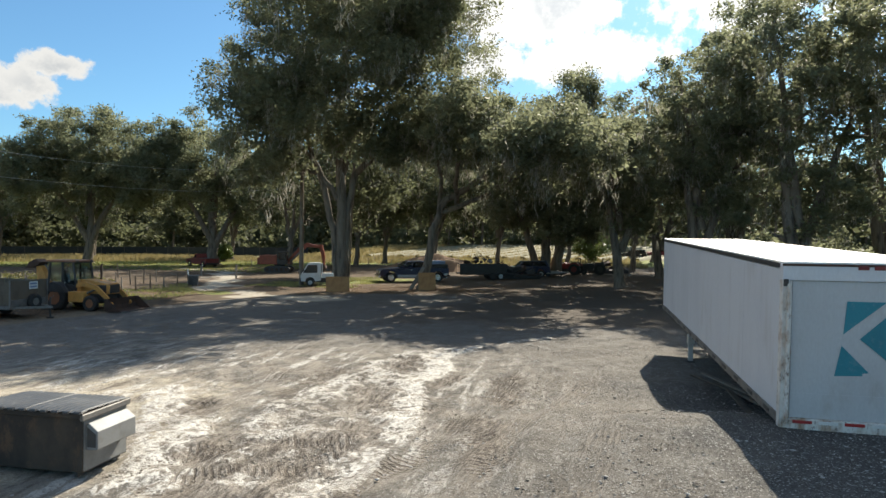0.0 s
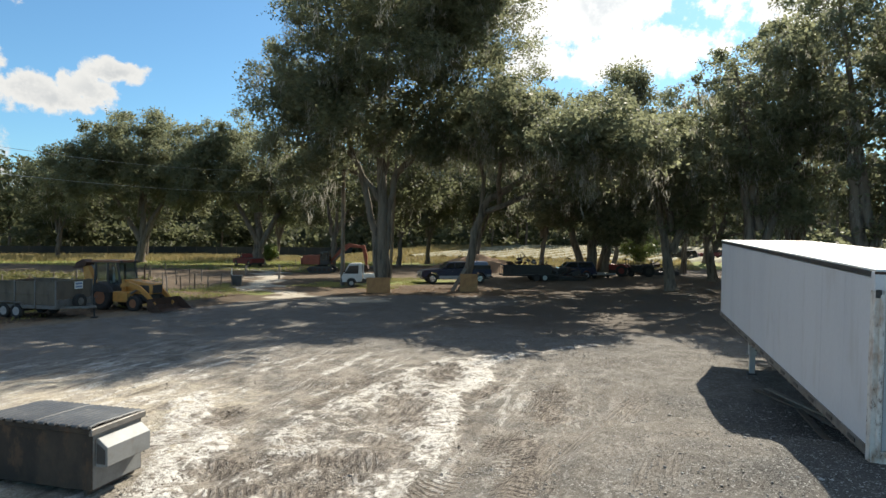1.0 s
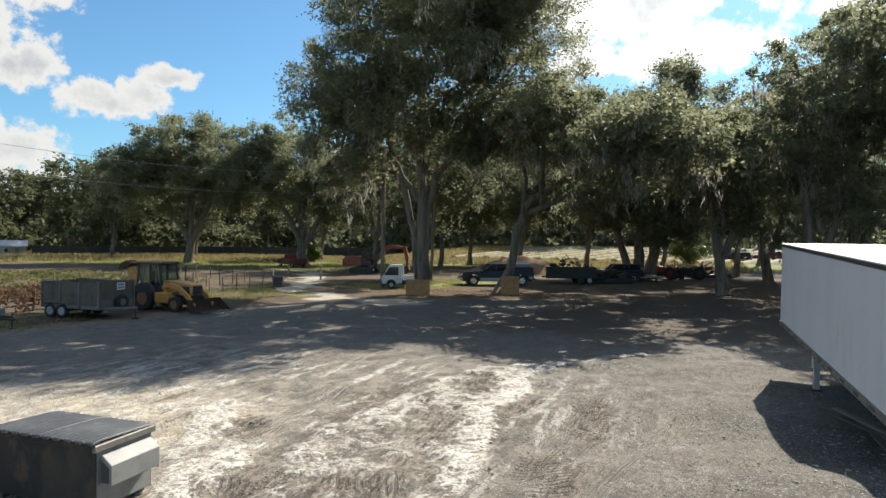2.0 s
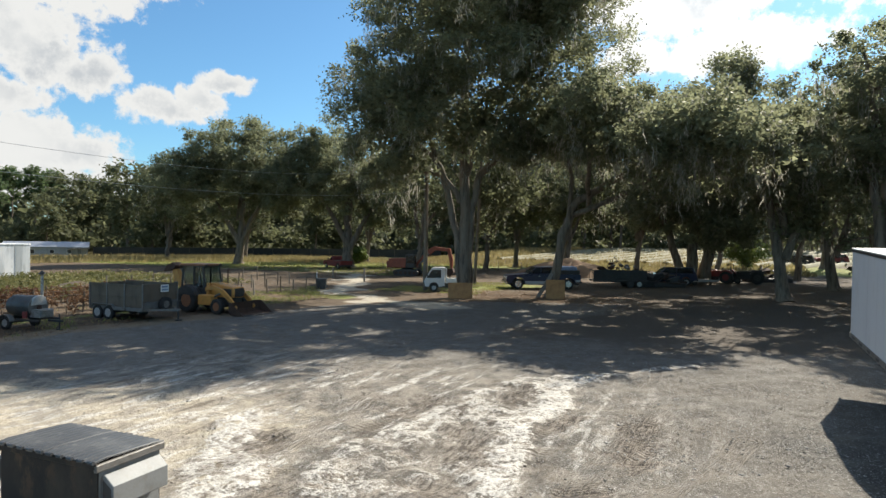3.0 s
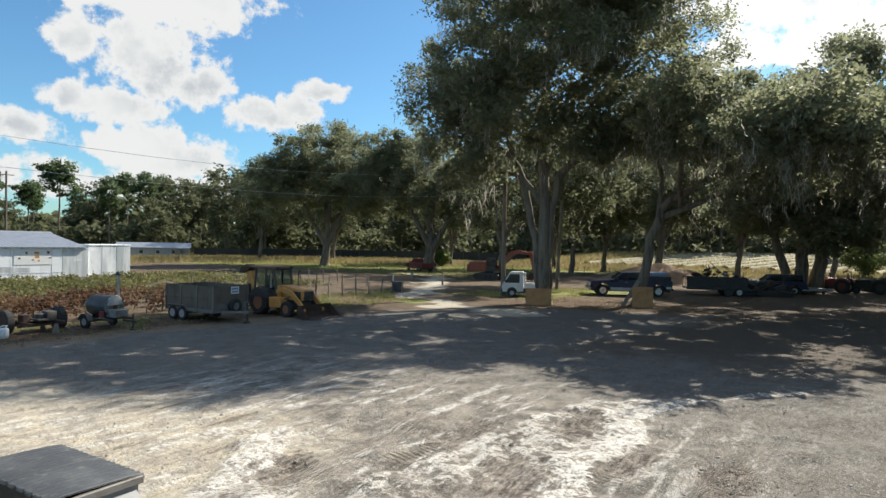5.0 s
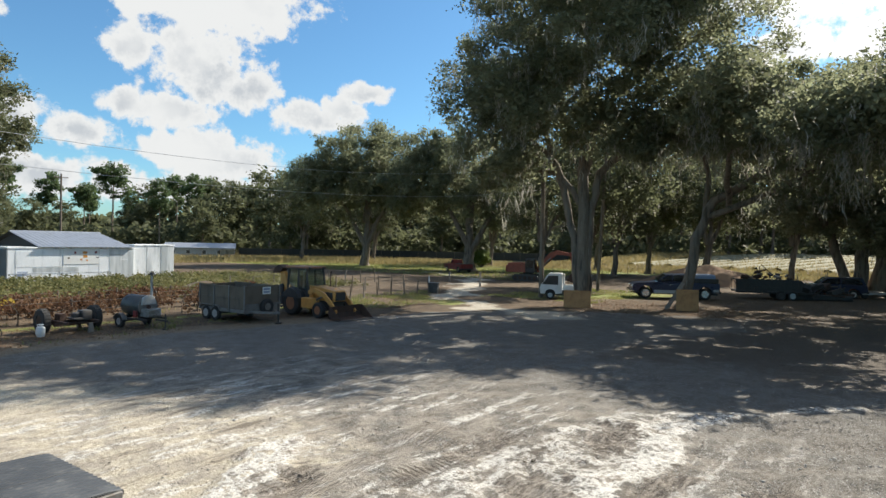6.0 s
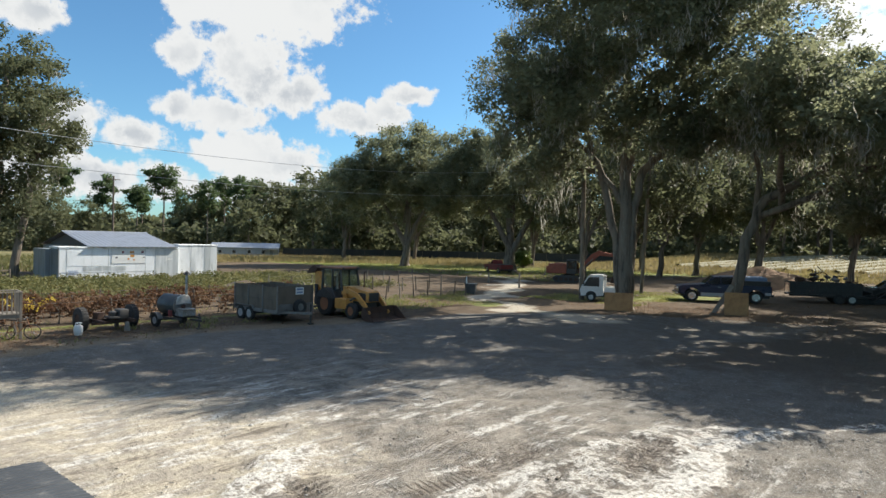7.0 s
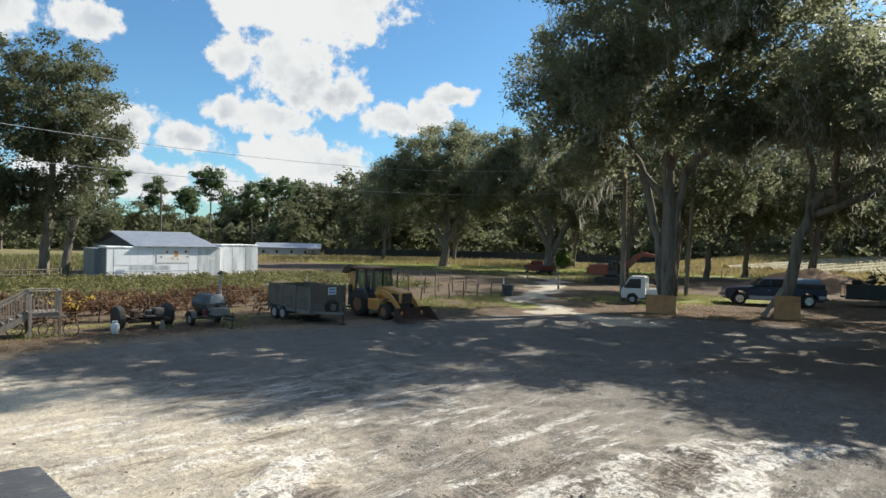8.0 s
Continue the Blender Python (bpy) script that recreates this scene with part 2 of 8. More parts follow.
def to_line(x, y, points):
    """Distance from a line of points."""
    best = np.full(np.shape(x), 1e9)
    for (ax, ay), (bx, by) in zip(points[:-1], points[1:]):
        dx, dy = bx - ax, by - ay
        t = np.clip(((x - ax) * dx + (y - ay) * dy) / (dx * dx + dy * dy), 0, 1)
        best = np.minimum(best, np.hypot(x - ax - t * dx, y - ay - t * dy))
    return best


def lie(x, y):
    """The height of the ground, without its ruts."""
    x, y = np.asarray(x, float), np.asarray(y, float)
    z = 0.04 + 0.15 * smooth(1 - np.hypot(x + 5.3, y - 10.6) / 21)
    z = z + 0.93 * smooth((x + 3.5) / 6.6) * smooth((15.5 - y) / 4.9)
    z = z + 2.7 * smooth((y - 92) / 62) * smooth((x + 66) / 22)
    return z


def lie_at(x, y):
    return float(lie(x, y))

# ---- the ground ----

YARD_Y = [-52.8, 4.4, 10.56, 18.48, 26.4, 33.44, 38.72, 42.24, 45.76, 51.04, 61.6, 70.4, 114.4, 193.6]
YARD_X = [-21.12, -23.76, -24.9, -25.7, -24.2, -22.88, -20.2, -15.2, -5.5, 2.2, 8.0, 12.0, 16.0, 18.0]
# the sheets of white sand, as outlines, and the brown patches in them, as lines with half widths; one patch is the
# shade beside the sand's lip
SAND = [[(0.4, 26.3), (-0.8, 25.1), (-2.2, 23.3), (-3.3, 21.5), (-4.0, 20.2), (-4.15, 19.2), (-3.75, 18.3), (-3.6, 17.5), (-3.75, 16.6), (-4.0, 15.95), (-3.82, 15.0), (-3.55, 14.1),
         (-3.36, 12.8), (-3.25, 11.8), (-3.36, 10.6), (-3.3, 9.4), (-3.5, 7.5), (-3.9, 6.0), (-6.2, 6.0), (-6.5, 8.3), (-6.0, 9.6), (-6.7, 11.3), (-6.85, 12.4), (-6.7, 14.3),
         (-6.3, 16.2), (-6.35, 17.6), (-6.0, 19.6), (-5.0, 21.2), (-3.5, 22.2), (-2.4, 23.8), (-0.9, 25.6)],
        [(-10.5, 13.0), (-10.1, 13.9), (-9.4, 13.2), (-8.6, 12.3), (-7.6, 11.3), (-6.9, 10.6), (-6.4, 8.3), (-7.0, 7.4), (-7.4, 8.9), (-8.6, 10.4), (-9.7, 12.1)]]
DIRT_AND_SHADE = [([(-6.97, 15.1), (-6.9, 16.5)], 0.30), ([(-5.2, 17.4), (-5.2, 18.6)], 0.34), ([(-4.4, 12.9), (-5.0, 14.7)], 0.42), ([(-8.3, 11.9), (-8.6, 12.7)], 0.35),
        ([(-4.2, 10.3), (-4.2, 11.5)], 0.50), ([(-6.5, 9.8), (-5.7, 10.0), (-4.8, 10.5)], 0.45), ([(-5.7, 8.8), (-4.6, 9.4)], 0.5), ([(-5.5, 7.6), (-4.6, 7.9)], 0.55),
        # the first entry here paints the shaded side of the sand's lip brown
        ([(-3.55, 15.7), (-3.25, 16.7)], 0.30), ([(-1.95, 12.2), (-1.5, 10.0)], 0.30), ([(-1.8, 16.8), (-1.8, 14.2)], 0.35)]
PATH = [(-16.5, 37.0), (-20.3, 38.2), (-24.3, 40.3), (-28.2, 43.5), (-31.0, 48.0), (-34.5, 54.5), (-41.36, 65.12), (-52.8, 70.4)]
TREADS = [[(0.4, 17.0), (-0.9, 13.0), (-1.55, 10.2), (-2.3, 7.2)], [(-1.2, 19.5), (-2.1, 14.5), (-2.55, 11.5), (-3.6, 8.2)], [(-8.4, 16.5), (-7.9, 12.0), (-8.6, 8.5)], [(1.2, 13.5), (0.2, 9.8), (-0.4, 7.4)]]


TYRES = [((-4.3, 9.7), (-4.15, 11.7)), ((-6.6, 9.7), (-4.8, 10.55)), ((-6.0, 8.5), (-4.4, 9.35)), ((-3.45, 14.0), (-3.6, 15.4)), ((-2.15, 9.2), (-2.4, 12.4)), ((-1.5, 9.4), (-2.0, 12.6)),
         ((-5.1, 17.2), (-5.25, 18.8)), ((-5.8, 7.3), (-4.3, 7.9)), ((-7.2, 12.6), (-6.9, 15.2)), ((-3.0, 8.0), (-2.9, 10.4)), ((-1.75, 14.0), (-1.7, 17.0))]


def within(x, y, outline):
    """Distance from an outline, positive inside it."""
    odd = np.zeros(np.shape(x), bool)
    for (ax, ay), (bx, by) in zip(outline, outline[1:] + outline[:1]):
        if ay != by:
            odd ^= ((ay > y) != (by > y)) & (x < ax + (y - ay) * (bx - ax) / (by - ay))
    away = to_line(x, y, outline + outline[:1])
    return np.where(odd, away, -away)


def spaced(stops):
    out = []
    for (a, da), (b, db) in zip(stops[:-1], stops[1:]):
        x = a
        while x < b - 1e-6:
            out.append(x)
            x += da + (db - da) * (x - a) / (b - a)
    return np.array(out + [stops[-1][0]])


def make_ground():
    xs = spaced([(-2600, 300), (-400, 60), (-130, 4), (-45, 0.7), (-21, 0.14), (3, 0.14), (8, 0.5), (40, 3), (150, 40), (2600, 300)])
    ys = spaced([(-2600, 300), (-100, 20), (0, 0.6), (6, 0.13), (28, 0.16), (36, 0.5), (110, 1.6), (260, 12), (500, 60), (2600, 300)])
    gx, gy = np.meshgrid(xs, ys)
    gz = lie(gx, gy)
    n1, n2, n3 = value_noise(gx * 0.35, gy * 0.35, 1), value_noise(gx * 1.1, gy * 1.1, 2), value_noise(gx * 3.1, gy * 3.1, 3)
    wobble = (n1 - 0.5) * 1.6 + (n2 - 0.5) * 0.9
    sand = np.zeros_like(gx)
    for outline in SAND:
        px, py = gx + wobble * 0.14, gy - wobble * 0.2
        deep, rim = within(px, py, outline), to_line(px, py, outline[:18])
        sand = np.maximum(sand, (1 - 0.35 * smooth((gy - 20.0) / 2.5)) * np.clip(0.5 + deep / 0.5, 0, 1) * (0.38 + 0.42 * np.exp(-rim / 0.5) + 0.2 * np.exp(-np.maximum(deep, 0) / 0.4)))
    dirt = np.zeros_like(gx)
    for line, half in DIRT_AND_SHADE:
        dirt = np.maximum(dirt, 1 - to_line(gx + wobble * 0.2, gy - wobble * 0.2, line) / half / 2.0)
    sand = np.clip(sand + (n3 - 0.5) * 0.25 * smooth(sand / 0.2), 0, 1)
    edge = np.interp(gy, YARD_Y, YARD_X)
    yard = np.clip((gx - edge + wobble * 1.2) / 2.5 + 0.5, 0, 1)
    path = np.clip(1.15 - to_line(gx + wobble * 1.4, gy + wobble * 1.4, PATH) / 2.0, 0, 1) * (0.55 + 0.6 * n2)
    pale = np.clip(1.2 - to_line(gx + wobble, gy, [(-26.4, 2.64), (-17.6, 7.92), (-11.88, 10.12)]) / 5.6, 0, 1)
    grass = np.maximum.reduce([np.clip(1.2 - to_line(gx, gy + wobble * 3, [(-96.8, 68.64), (-65.12, 79.2), (-40.48, 93.28), (-17.6, 103.84)]) / 9, 0, 1),
                               np.clip(1.0 - to_line(gx, gy + wobble, [(-29.04, 40.92), (-25.08, 38.72)]) / 1.8, 0, 1),
                               np.clip(0.62 - to_line(gx, gy + wobble, [(-31.68, 4.4), (-30.8, 16.72), (-29.92, 26.4), (-31.68, 35.2)]) / 2.4, 0, 1),
                               np.clip(1.0 - to_line(gx, gy + wobble, [(3.52, 114.4), (14.08, 105.6)]) / 12, 0, 1),
                               np.clip(1.0 - to_line(gx, gy + wobble, [(-21.12, 51.04), (-17.6, 58.08)]) / 4, 0, 1)])
    # brown leaf litter, its tone also darkened for shade below the right-hand trees
    litter_shade = np.clip((gx + 9.5 - (gy - 40) * 0.12 + wobble * 2.5) / 5, 0, 1) * np.clip((gy - 24 + wobble * 3) / 9, 0, 1)
    gravel = np.clip((gx + 0.3 + wobble * 2.2) / 3.2, 0, 1) * np.clip((19 - gy + wobble) / 5, 0, 1)
    verge = np.clip(1.1 - np.abs(gx - edge + 0.6 + wobble * 0.9) / 1.5, 0, 1) * np.clip((32 - gy) / 6, 0, 1) * (0.6 + 0.7 * n1)
    field = np.clip((np.hypot(gx, gy) - 112 + wobble * 6) / 14, 0, 1)
    # ruts and lumps in the soft part of the yard
    near = smooth((gx + 22) / 4) * smooth((5 - gx) / 4) * smooth((30 - gy) / 6)
    along = gx * 0.72 - gy * 0.69
    gz = gz + near * ((n2 - 0.5) * 0.05 + (n3 - 0.5) * 0.035 + (value_noise(along * 1.6, gy * 0.22, 5) - 0.5) * 0.09)
    gz = gz + near * (np.clip(sand, 0, 1) * (value_noise(gx * 5, gy * 5, 7) - 0.5) * 0.06 + 0.05 * smooth((sand - 0.3) / 0.25) * smooth((22 - gy) / 4)) + near * np.clip(dirt, 0, 1) * (value_noise(gx * 4, gy * 4, 9) - 0.6) * 0.12
    for line, width in (([(-1.94, 18.48), (-2.64, 11.44), (-3.43, 7.04)], 0.26), ([(-0.53, 18.48), (-1.14, 11.44), (-1.76, 7.04)], 0.26), ([(-4.84, 14.96), (-5.81, 10.56), (-7.92, 7.04)], 0.3)):
        d = to_line(gx + (n1 - 0.5) * 0.5, gy, line)
        gz = gz - 0.05 * np.exp(-(d / width) ** 2) + 0.03 * np.exp(-((d - 0.42) / 0.16) ** 2)
    tread = np.full(gx.shape, 9.0)
    for line in TREADS:
        tread = np.minimum(tread, to_line(gx + (n1 - 0.5) * 0.4, gy, line))
    tyre, roll = np.zeros_like(gx), np.zeros_like(gx)
    for (ax, ay), (bx, by) in TYRES:
        long = math.hypot(bx - ax, by - ay)
        along_line = ((gx - ax) * (bx - ax) + (gy - ay) * (by - ay)) / long
        mark = np.clip(1.25 - to_line(gx, gy, [(ax, ay), (bx, by)]) / 0.34, 0, 1)
        roll = np.where(to_line(gx, gy, [(ax, ay), (bx, by)]) < 0.8, along_line, roll)
        tyre = np.maximum(tyre, mark)
    rows, cols = gx.shape
    verts = np.stack([gx, gy, gz], -1).reshape(-1, 3)
    i = np.arange(rows * cols).reshape(rows, cols)
    quads = np.stack([i[:-1, :-1], i[:-1, 1:], i[1:, 1:], i[1:, :-1]], -1).reshape(-1, 4)
    me = mesh_fast("ground", verts, np.full(len(quads), 4), quads.ravel(), ground_material(), True)
    for name, values in (("sand", sand), ("dirt", dirt), ("yard", yard), ("path", path), ("near", smooth((gx + 20) / 6) * smooth((2.0 - gx) / 8) * smooth((24 - gy) / 7)), ("pale", pale), ("tread", tread), ("litter_shade", litter_shade), ("gravel", gravel), ("grass", grass), ("field", field), ("verge", verge), ("tyre", tyre), ("roll", roll)):
        me.attributes.new(name, "FLOAT", "POINT").data.foreach_set("value", values.ravel().astype(np.float32))
    return tagged(new("ground", me), "grey gravel yard with white sand ruts, grass beyond", "ground", kind="structure")


def ground_material():
    m, n = material("ground")
    at = coordinates(n)

    def zone(name, low=0.35, high=0.6, noise_amount=0.5, scale=2.2):
        raw = n.add("ShaderNodeAttribute", attribute_name=name).outputs["Fac"]
        wave = n.math("MULTIPLY", n.math("SUBTRACT", n.noise(at, scale, 8.0, 0.68), 0.5), noise_amount * 2)
        return n.ramp(n.math("ADD", raw, n.math("MULTIPLY", wave, n.ramp(raw, 0.0, 0.15))), low, high)
    along = n.add("ShaderNodeMapping", {"Vector": at, "Rotation": (0, 0, radians(-28)), "Scale": (3.2, 0.35, 1)}).outputs[0]
    broad, middle, small = n.noise(at, 0.22, 5.0, 0.6), n.noise(at, 1.3, 7.0, 0.7), n.noise(at, 16.0, 6.0, 0.75)
    streak, grit = n.noise(along, 1.0, 6.0, 0.65), n.noise(at, 55.0, 3.0, 0.7)
    stones = n.add("ShaderNodeTexVoronoi", {"Vector": at, "Scale": 46.0})
    pebble = stones.outputs["Color"]
    grey = n.mix(n.ramp(middle, 0.32, 0.66), (0.244, 0.226, 0.198), (0.148, 0.130, 0.107))
    grey = n.mix(n.math("MULTIPLY", n.ramp(broad, 0.42, 0.62), 0.6), grey, (0.196, 0.170, 0.141))
    grey = n.mix(n.math("MULTIPLY", n.ramp(streak, 0.5, 0.68), 0.25), grey, (0.311, 0.289, 0.255))
    grey = n.mix(n.math("MULTIPLY", n.ramp(streak, 0.44, 0.3), 0.25), grey, (0.118, 0.096, 0.078))
    grey = n.mix(n.math("MULTIPLY", n.ramp(grit, 0.5, 0.68), 0.35), grey, (0.089, 0.080, 0.070))
    bits = n.add("ShaderNodeSeparateColor", {0: pebble}).outputs[0]
    grey = n.mix(n.math("MULTIPLY", n.ramp(bits, 0.90, 0.96), 0.75), grey, (0.52, 0.505, 0.47))
    soil = n.mix(n.ramp(middle, 0.35, 0.7), (0.144, 0.104, 0.068), (0.069, 0.050, 0.033))
    soil = n.mix(n.math("MULTIPLY", n.ramp(small, 0.55, 0.75), 0.6), soil, (0.190, 0.145, 0.098))
    green = n.mix(n.ramp(middle, 0.3, 0.7), (0.165, 0.200, 0.046), (0.215, 0.205, 0.075))
    straw = n.mix(n.ramp(n.noise(at, 0.09, 5.0, 0.6), 0.4, 0.65), (0.190, 0.155, 0.080), (0.125, 0.127, 0.052))
    grey = n.add("ShaderNodeHueSaturation", {"Saturation": 0.9, "Value": 0.79, "Color": grey}).outputs[0]
    crumbs = n.ramp(n.noise(at, 10.0, 6.0, 0.78), 0.53, 0.58)
    patches = n.ramp(n.noise(at, 0.9, 5.0, 0.65), 0.36, 0.62)
    white = n.mix(n.ramp(n.noise(at, 3.4, 10.0, 0.80), 0.49, 0.60), (0.640, 0.612, 0.560), (0.290, 0.252, 0.208))
    white = n.mix(n.math("MULTIPLY", crumbs, n.math("ADD", 0.28, n.math("MULTIPLY", patches, 0.6))), white, (0.115, 0.090, 0.070))
    grey = n.mix(n.math("MULTIPLY", crumbs, n.math("MULTIPLY", patches, 0.4)), grey, (0.110, 0.092, 0.075))
    brown = n.mix(n.ramp(n.noise(n.add("ShaderNodeMapping", {"Vector": at, "Rotation": (0, 0, radians(-62)), "Scale": (5.0, 1.3, 1)}).outputs[0], 2.0, 8.0, 0.75), 0.42, 0.6), (0.070, 0.055, 0.044), (0.300, 0.260, 0.215))
    cream = n.mix(n.ramp(small, 0.35, 0.7), (0.600, 0.530, 0.410), (0.360, 0.305, 0.230))
    tone = n.mix(zone("yard"), soil, grey)
    # litter brown, with part of the tree shade put into the colour
    brownish = n.mix(n.ramp(small, 0.35, 0.68), (0.066, 0.052, 0.040), (0.150, 0.118, 0.088))
    tone = n.mix(n.math("MULTIPLY", zone("litter_shade", 0.25, 0.7), 0.8), tone, brownish)
    # dark grey gravel, its colour lowered further for the trailer's shade
    shaded_chips = n.mix(n.ramp(bits, 0.82, 0.95), n.mix(n.ramp(grit, 0.4, 0.6), (0.112, 0.107, 0.099), (0.048, 0.045, 0.041)), (0.29, 0.285, 0.27))
    tone = n.mix(n.math("MULTIPLY", zone("gravel", 0.2, 0.7), 0.85), tone, shaded_chips)
    tone = n.mix(zone("field", 0.3, 0.7), tone, straw)
    tone = n.mix(zone("grass"), tone, green)
    tone = n.mix(n.math("MULTIPLY", zone("verge", 0.3, 0.7), 0.8), tone, n.mix(n.ramp(small, 0.35, 0.68), (0.330, 0.270, 0.190), (0.150, 0.105, 0.066)))
    tone = n.mix(n.math("MULTIPLY", zone("pale", 0.22, 0.62), 0.95), tone, cream)
    tone = n.mix(zone("path", 0.3, 0.6), tone, n.mix(n.ramp(small, 0.35, 0.7), (0.500, 0.455, 0.375), (0.330, 0.290, 0.230)))
    sandy = n.add("ShaderNodeAttribute", attribute_name="near").outputs["Fac"]
    tone = n.mix(n.math("MULTIPLY", n.math("MULTIPLY", sandy, 0.8), n.ramp(n.noise(at, 1.7, 7.0, 0.68), 0.40, 0.60)), tone, (0.325, 0.287, 0.238))
    drag = n.noise(n.add("ShaderNodeMapping", {"Vector": at, "Scale": (2.1, 0.42, 1)}).outputs[0], 1.0, 10.0, 0.74)
    tone = n.mix(n.math("MULTIPLY", n.math("MULTIPLY", sandy, 0.8), n.ramp(drag, 0.525, 0.59)), tone, white)
    tone = n.mix(n.math("MULTIPLY", n.math("MULTIPLY", sandy, 0.7), n.ramp(drag, 0.46, 0.37)), tone, (0.120, 0.096, 0.075))
    tone = n.mix(zone("sand", 0.38, 0.52, 1.15, 3.4), tone, white)
    tone = n.mix(n.math("MULTIPLY", zone("dirt", 0.30, 0.52, 1.6, 3.0), 0.8), tone, brown)
    grain = n.noise(at, 34.0, 3.0, 0.75)
    tone = n.mix(n.math("MULTIPLY", n.ramp(grain, 0.50, 0.60), 0.42), tone, n.add("ShaderNodeHueSaturation", {"Value": 0.42, "Color": tone}).outputs[0])
    tone = n.mix(n.math("MULTIPLY", n.ramp(grain, 0.45, 0.36), 0.4), tone, n.add("ShaderNodeHueSaturation", {"Value": 1.5, "Color": tone}).outputs[0])
    # wheel marks: fine grooves that run along the tracks
    mark = n.add("ShaderNodeAttribute", attribute_name="tread").outputs["Fac"]
    worn = n.math("MULTIPLY", n.ramp(mark, 0.34, 0.26), n.ramp(n.noise(at, 0.8, 4.0), 0.40, 0.56))
    groove = n.math("MULTIPLY", n.math("SINE", n.math("MULTIPLY", n.math("ADD", mark, n.math("MULTIPLY", middle, 0.05)), 58.0)), worn)
    tone = n.mix(n.math("MULTIPLY", worn, 0.45), tone, n.mix(n.ramp(small, 0.35, 0.65), (0.120, 0.098, 0.078), (0.235, 0.205, 0.170)))
    # bars pressed across the ruts by heavy tyres
    press = n.math("MULTIPLY", n.ramp(n.add("ShaderNodeAttribute", attribute_name="tyre").outputs["Fac"], 0.25, 0.7), n.ramp(n.noise(at, 1.6, 5.0, 0.6), 0.40, 0.55))
    wave = n.math("SINE", n.math("ADD", n.math("MULTIPLY", n.add("ShaderNodeAttribute", attribute_name="roll").outputs["Fac"], 48.0), n.math("MULTIPLY", n.noise(at, 3.0, 3.0), 9.0)))
    bars = n.math("MULTIPLY", n.ramp(wave, -0.1, 0.6), press)
    tone = n.mix(n.math("MULTIPLY", bars, 0.8), tone, n.mix(n.ramp(small, 0.35, 0.65), (0.085, 0.066, 0.052), (0.170, 0.142, 0.114)))
    groove = n.math("SUBTRACT", groove, n.math("MULTIPLY", bars, 2.0))
    height = n.math("ADD", n.math("SUBTRACT", n.math("MULTIPLY", small, 0.8), n.math("MULTIPLY", crumbs, 0.3)), n.math("ADD", n.math("ADD", n.math("MULTIPLY", grit, 0.35), n.math("MULTIPLY", groove, 0.35)), n.math("MULTIPLY", streak, 0.2)))
    relief = n.add("ShaderNodeBump", {"Strength": 0.75, "Distance": 0.05, "Height": height})
    finish(n, n.add("ShaderNodeBsdfPrincipled", {"Base Color": tone, "Roughness": 0.92, "Specular IOR Level": 0.25, "Normal": relief}))
    return m


make_ground()

# ---- trees ----


def leaf_sprays(rng, centres, sizes, per, length, flat=0.65, tufts=11, tight=0.30):
    """Diamond sprays of leaves in tufts about the centres."""
    way = rng.normal(size=(len(centres), tufts, 3))
    way /= np.linalg.norm(way, axis=2, keepdims=True)
    way *= rng.uniform(0.35, 1.0, (len(centres), tufts, 1))
    way[:, :, 2] *= flat
    heads = (centres[:, None, :] + way * sizes[:, None, None]).reshape(-1, 3)
    spread = np.repeat(sizes, tufts) * tight
    count = max(1, per // tufts)
    pos = (heads[:, None, :] + rng.normal(size=(len(heads), count, 3)) * spread[:, None, None] * np.array([1, 1, 0.8])).reshape(-1, 3)
    k = len(pos)
    a = rng.normal(size=(k, 3))
    a[:, 2] *= 0.7
    a /= np.linalg.norm(a, axis=1, keepdims=True)
    out = np.repeat(way.reshape(-1, 3), count, 0)
    out = out / (np.linalg.norm(out, axis=1, keepdims=True) + 1e-6) + rng.normal(size=(k, 3)) * 0.55 + np.array([0, 0, 0.35])
    b = np.cross(a, out)
    b /= np.linalg.norm(b, axis=1, keepdims=True) + 1e-6
    size = length * rng.uniform(0.6, 1.35, (k, 1))
    a, b = a * size, b * size * rng.uniform(0.42, 0.66, (k, 1))
    verts = np.stack([pos - a, pos + b - a * 0.15, pos + a, pos - b - a * 0.15], 1).reshape(-1, 3)
    return verts


def strands(rng, tops, long, wide):
    """Hanging wisps, each a thin bent strip that tapers at both ends."""
    k = len(tops)
    turn = rng.uniform(0, math.pi, k)
    side = np.stack([np.cos(turn), np.sin(turn), np.zeros(k)], 1) * wide[:, None]
    bend = rng.normal(size=(2, k, 3)) * 0.13 * long[None, :, None]
    bend[:, :, 2] = 0
    drop = np.zeros((k, 3))
    drop[:, 2] = -long
    high, low = tops + drop * 0.35 + bend[0], tops + drop * 0.7 + bend[1]
    verts = np.stack([tops, high + side, high - side, low + side * 0.8, low - side * 0.8, tops + drop + bend[1] * 1.3], 1).reshape(-1, 3)
    loops = (np.arange(k)[:, None] * 6 + np.array([[0, 1, 2, 2, 1, 3, 4, 4, 3, 5]])).ravel()
    return verts, np.tile([3, 4, 3], k), loops


def beards(rng, tops, sizes, each):
    """Wisps gathered into hanging beards that narrow downwards."""
    k = len(tops) * each
    long = np.repeat(sizes, each)
    down = rng.uniform(0, 1, k) ** 1.3
    out = rng.normal(size=(k, 2)) * (0.05 + 0.13 * long * (1 - down) ** 1.2)[:, None]
    start = np.repeat(tops, each, 0) + np.concatenate([out, (-0.72 * long * down)[:, None]], 1)
    return strands(rng, start, long * rng.uniform(0.18, 0.42, k), rng.uniform(0.010, 0.030, k))


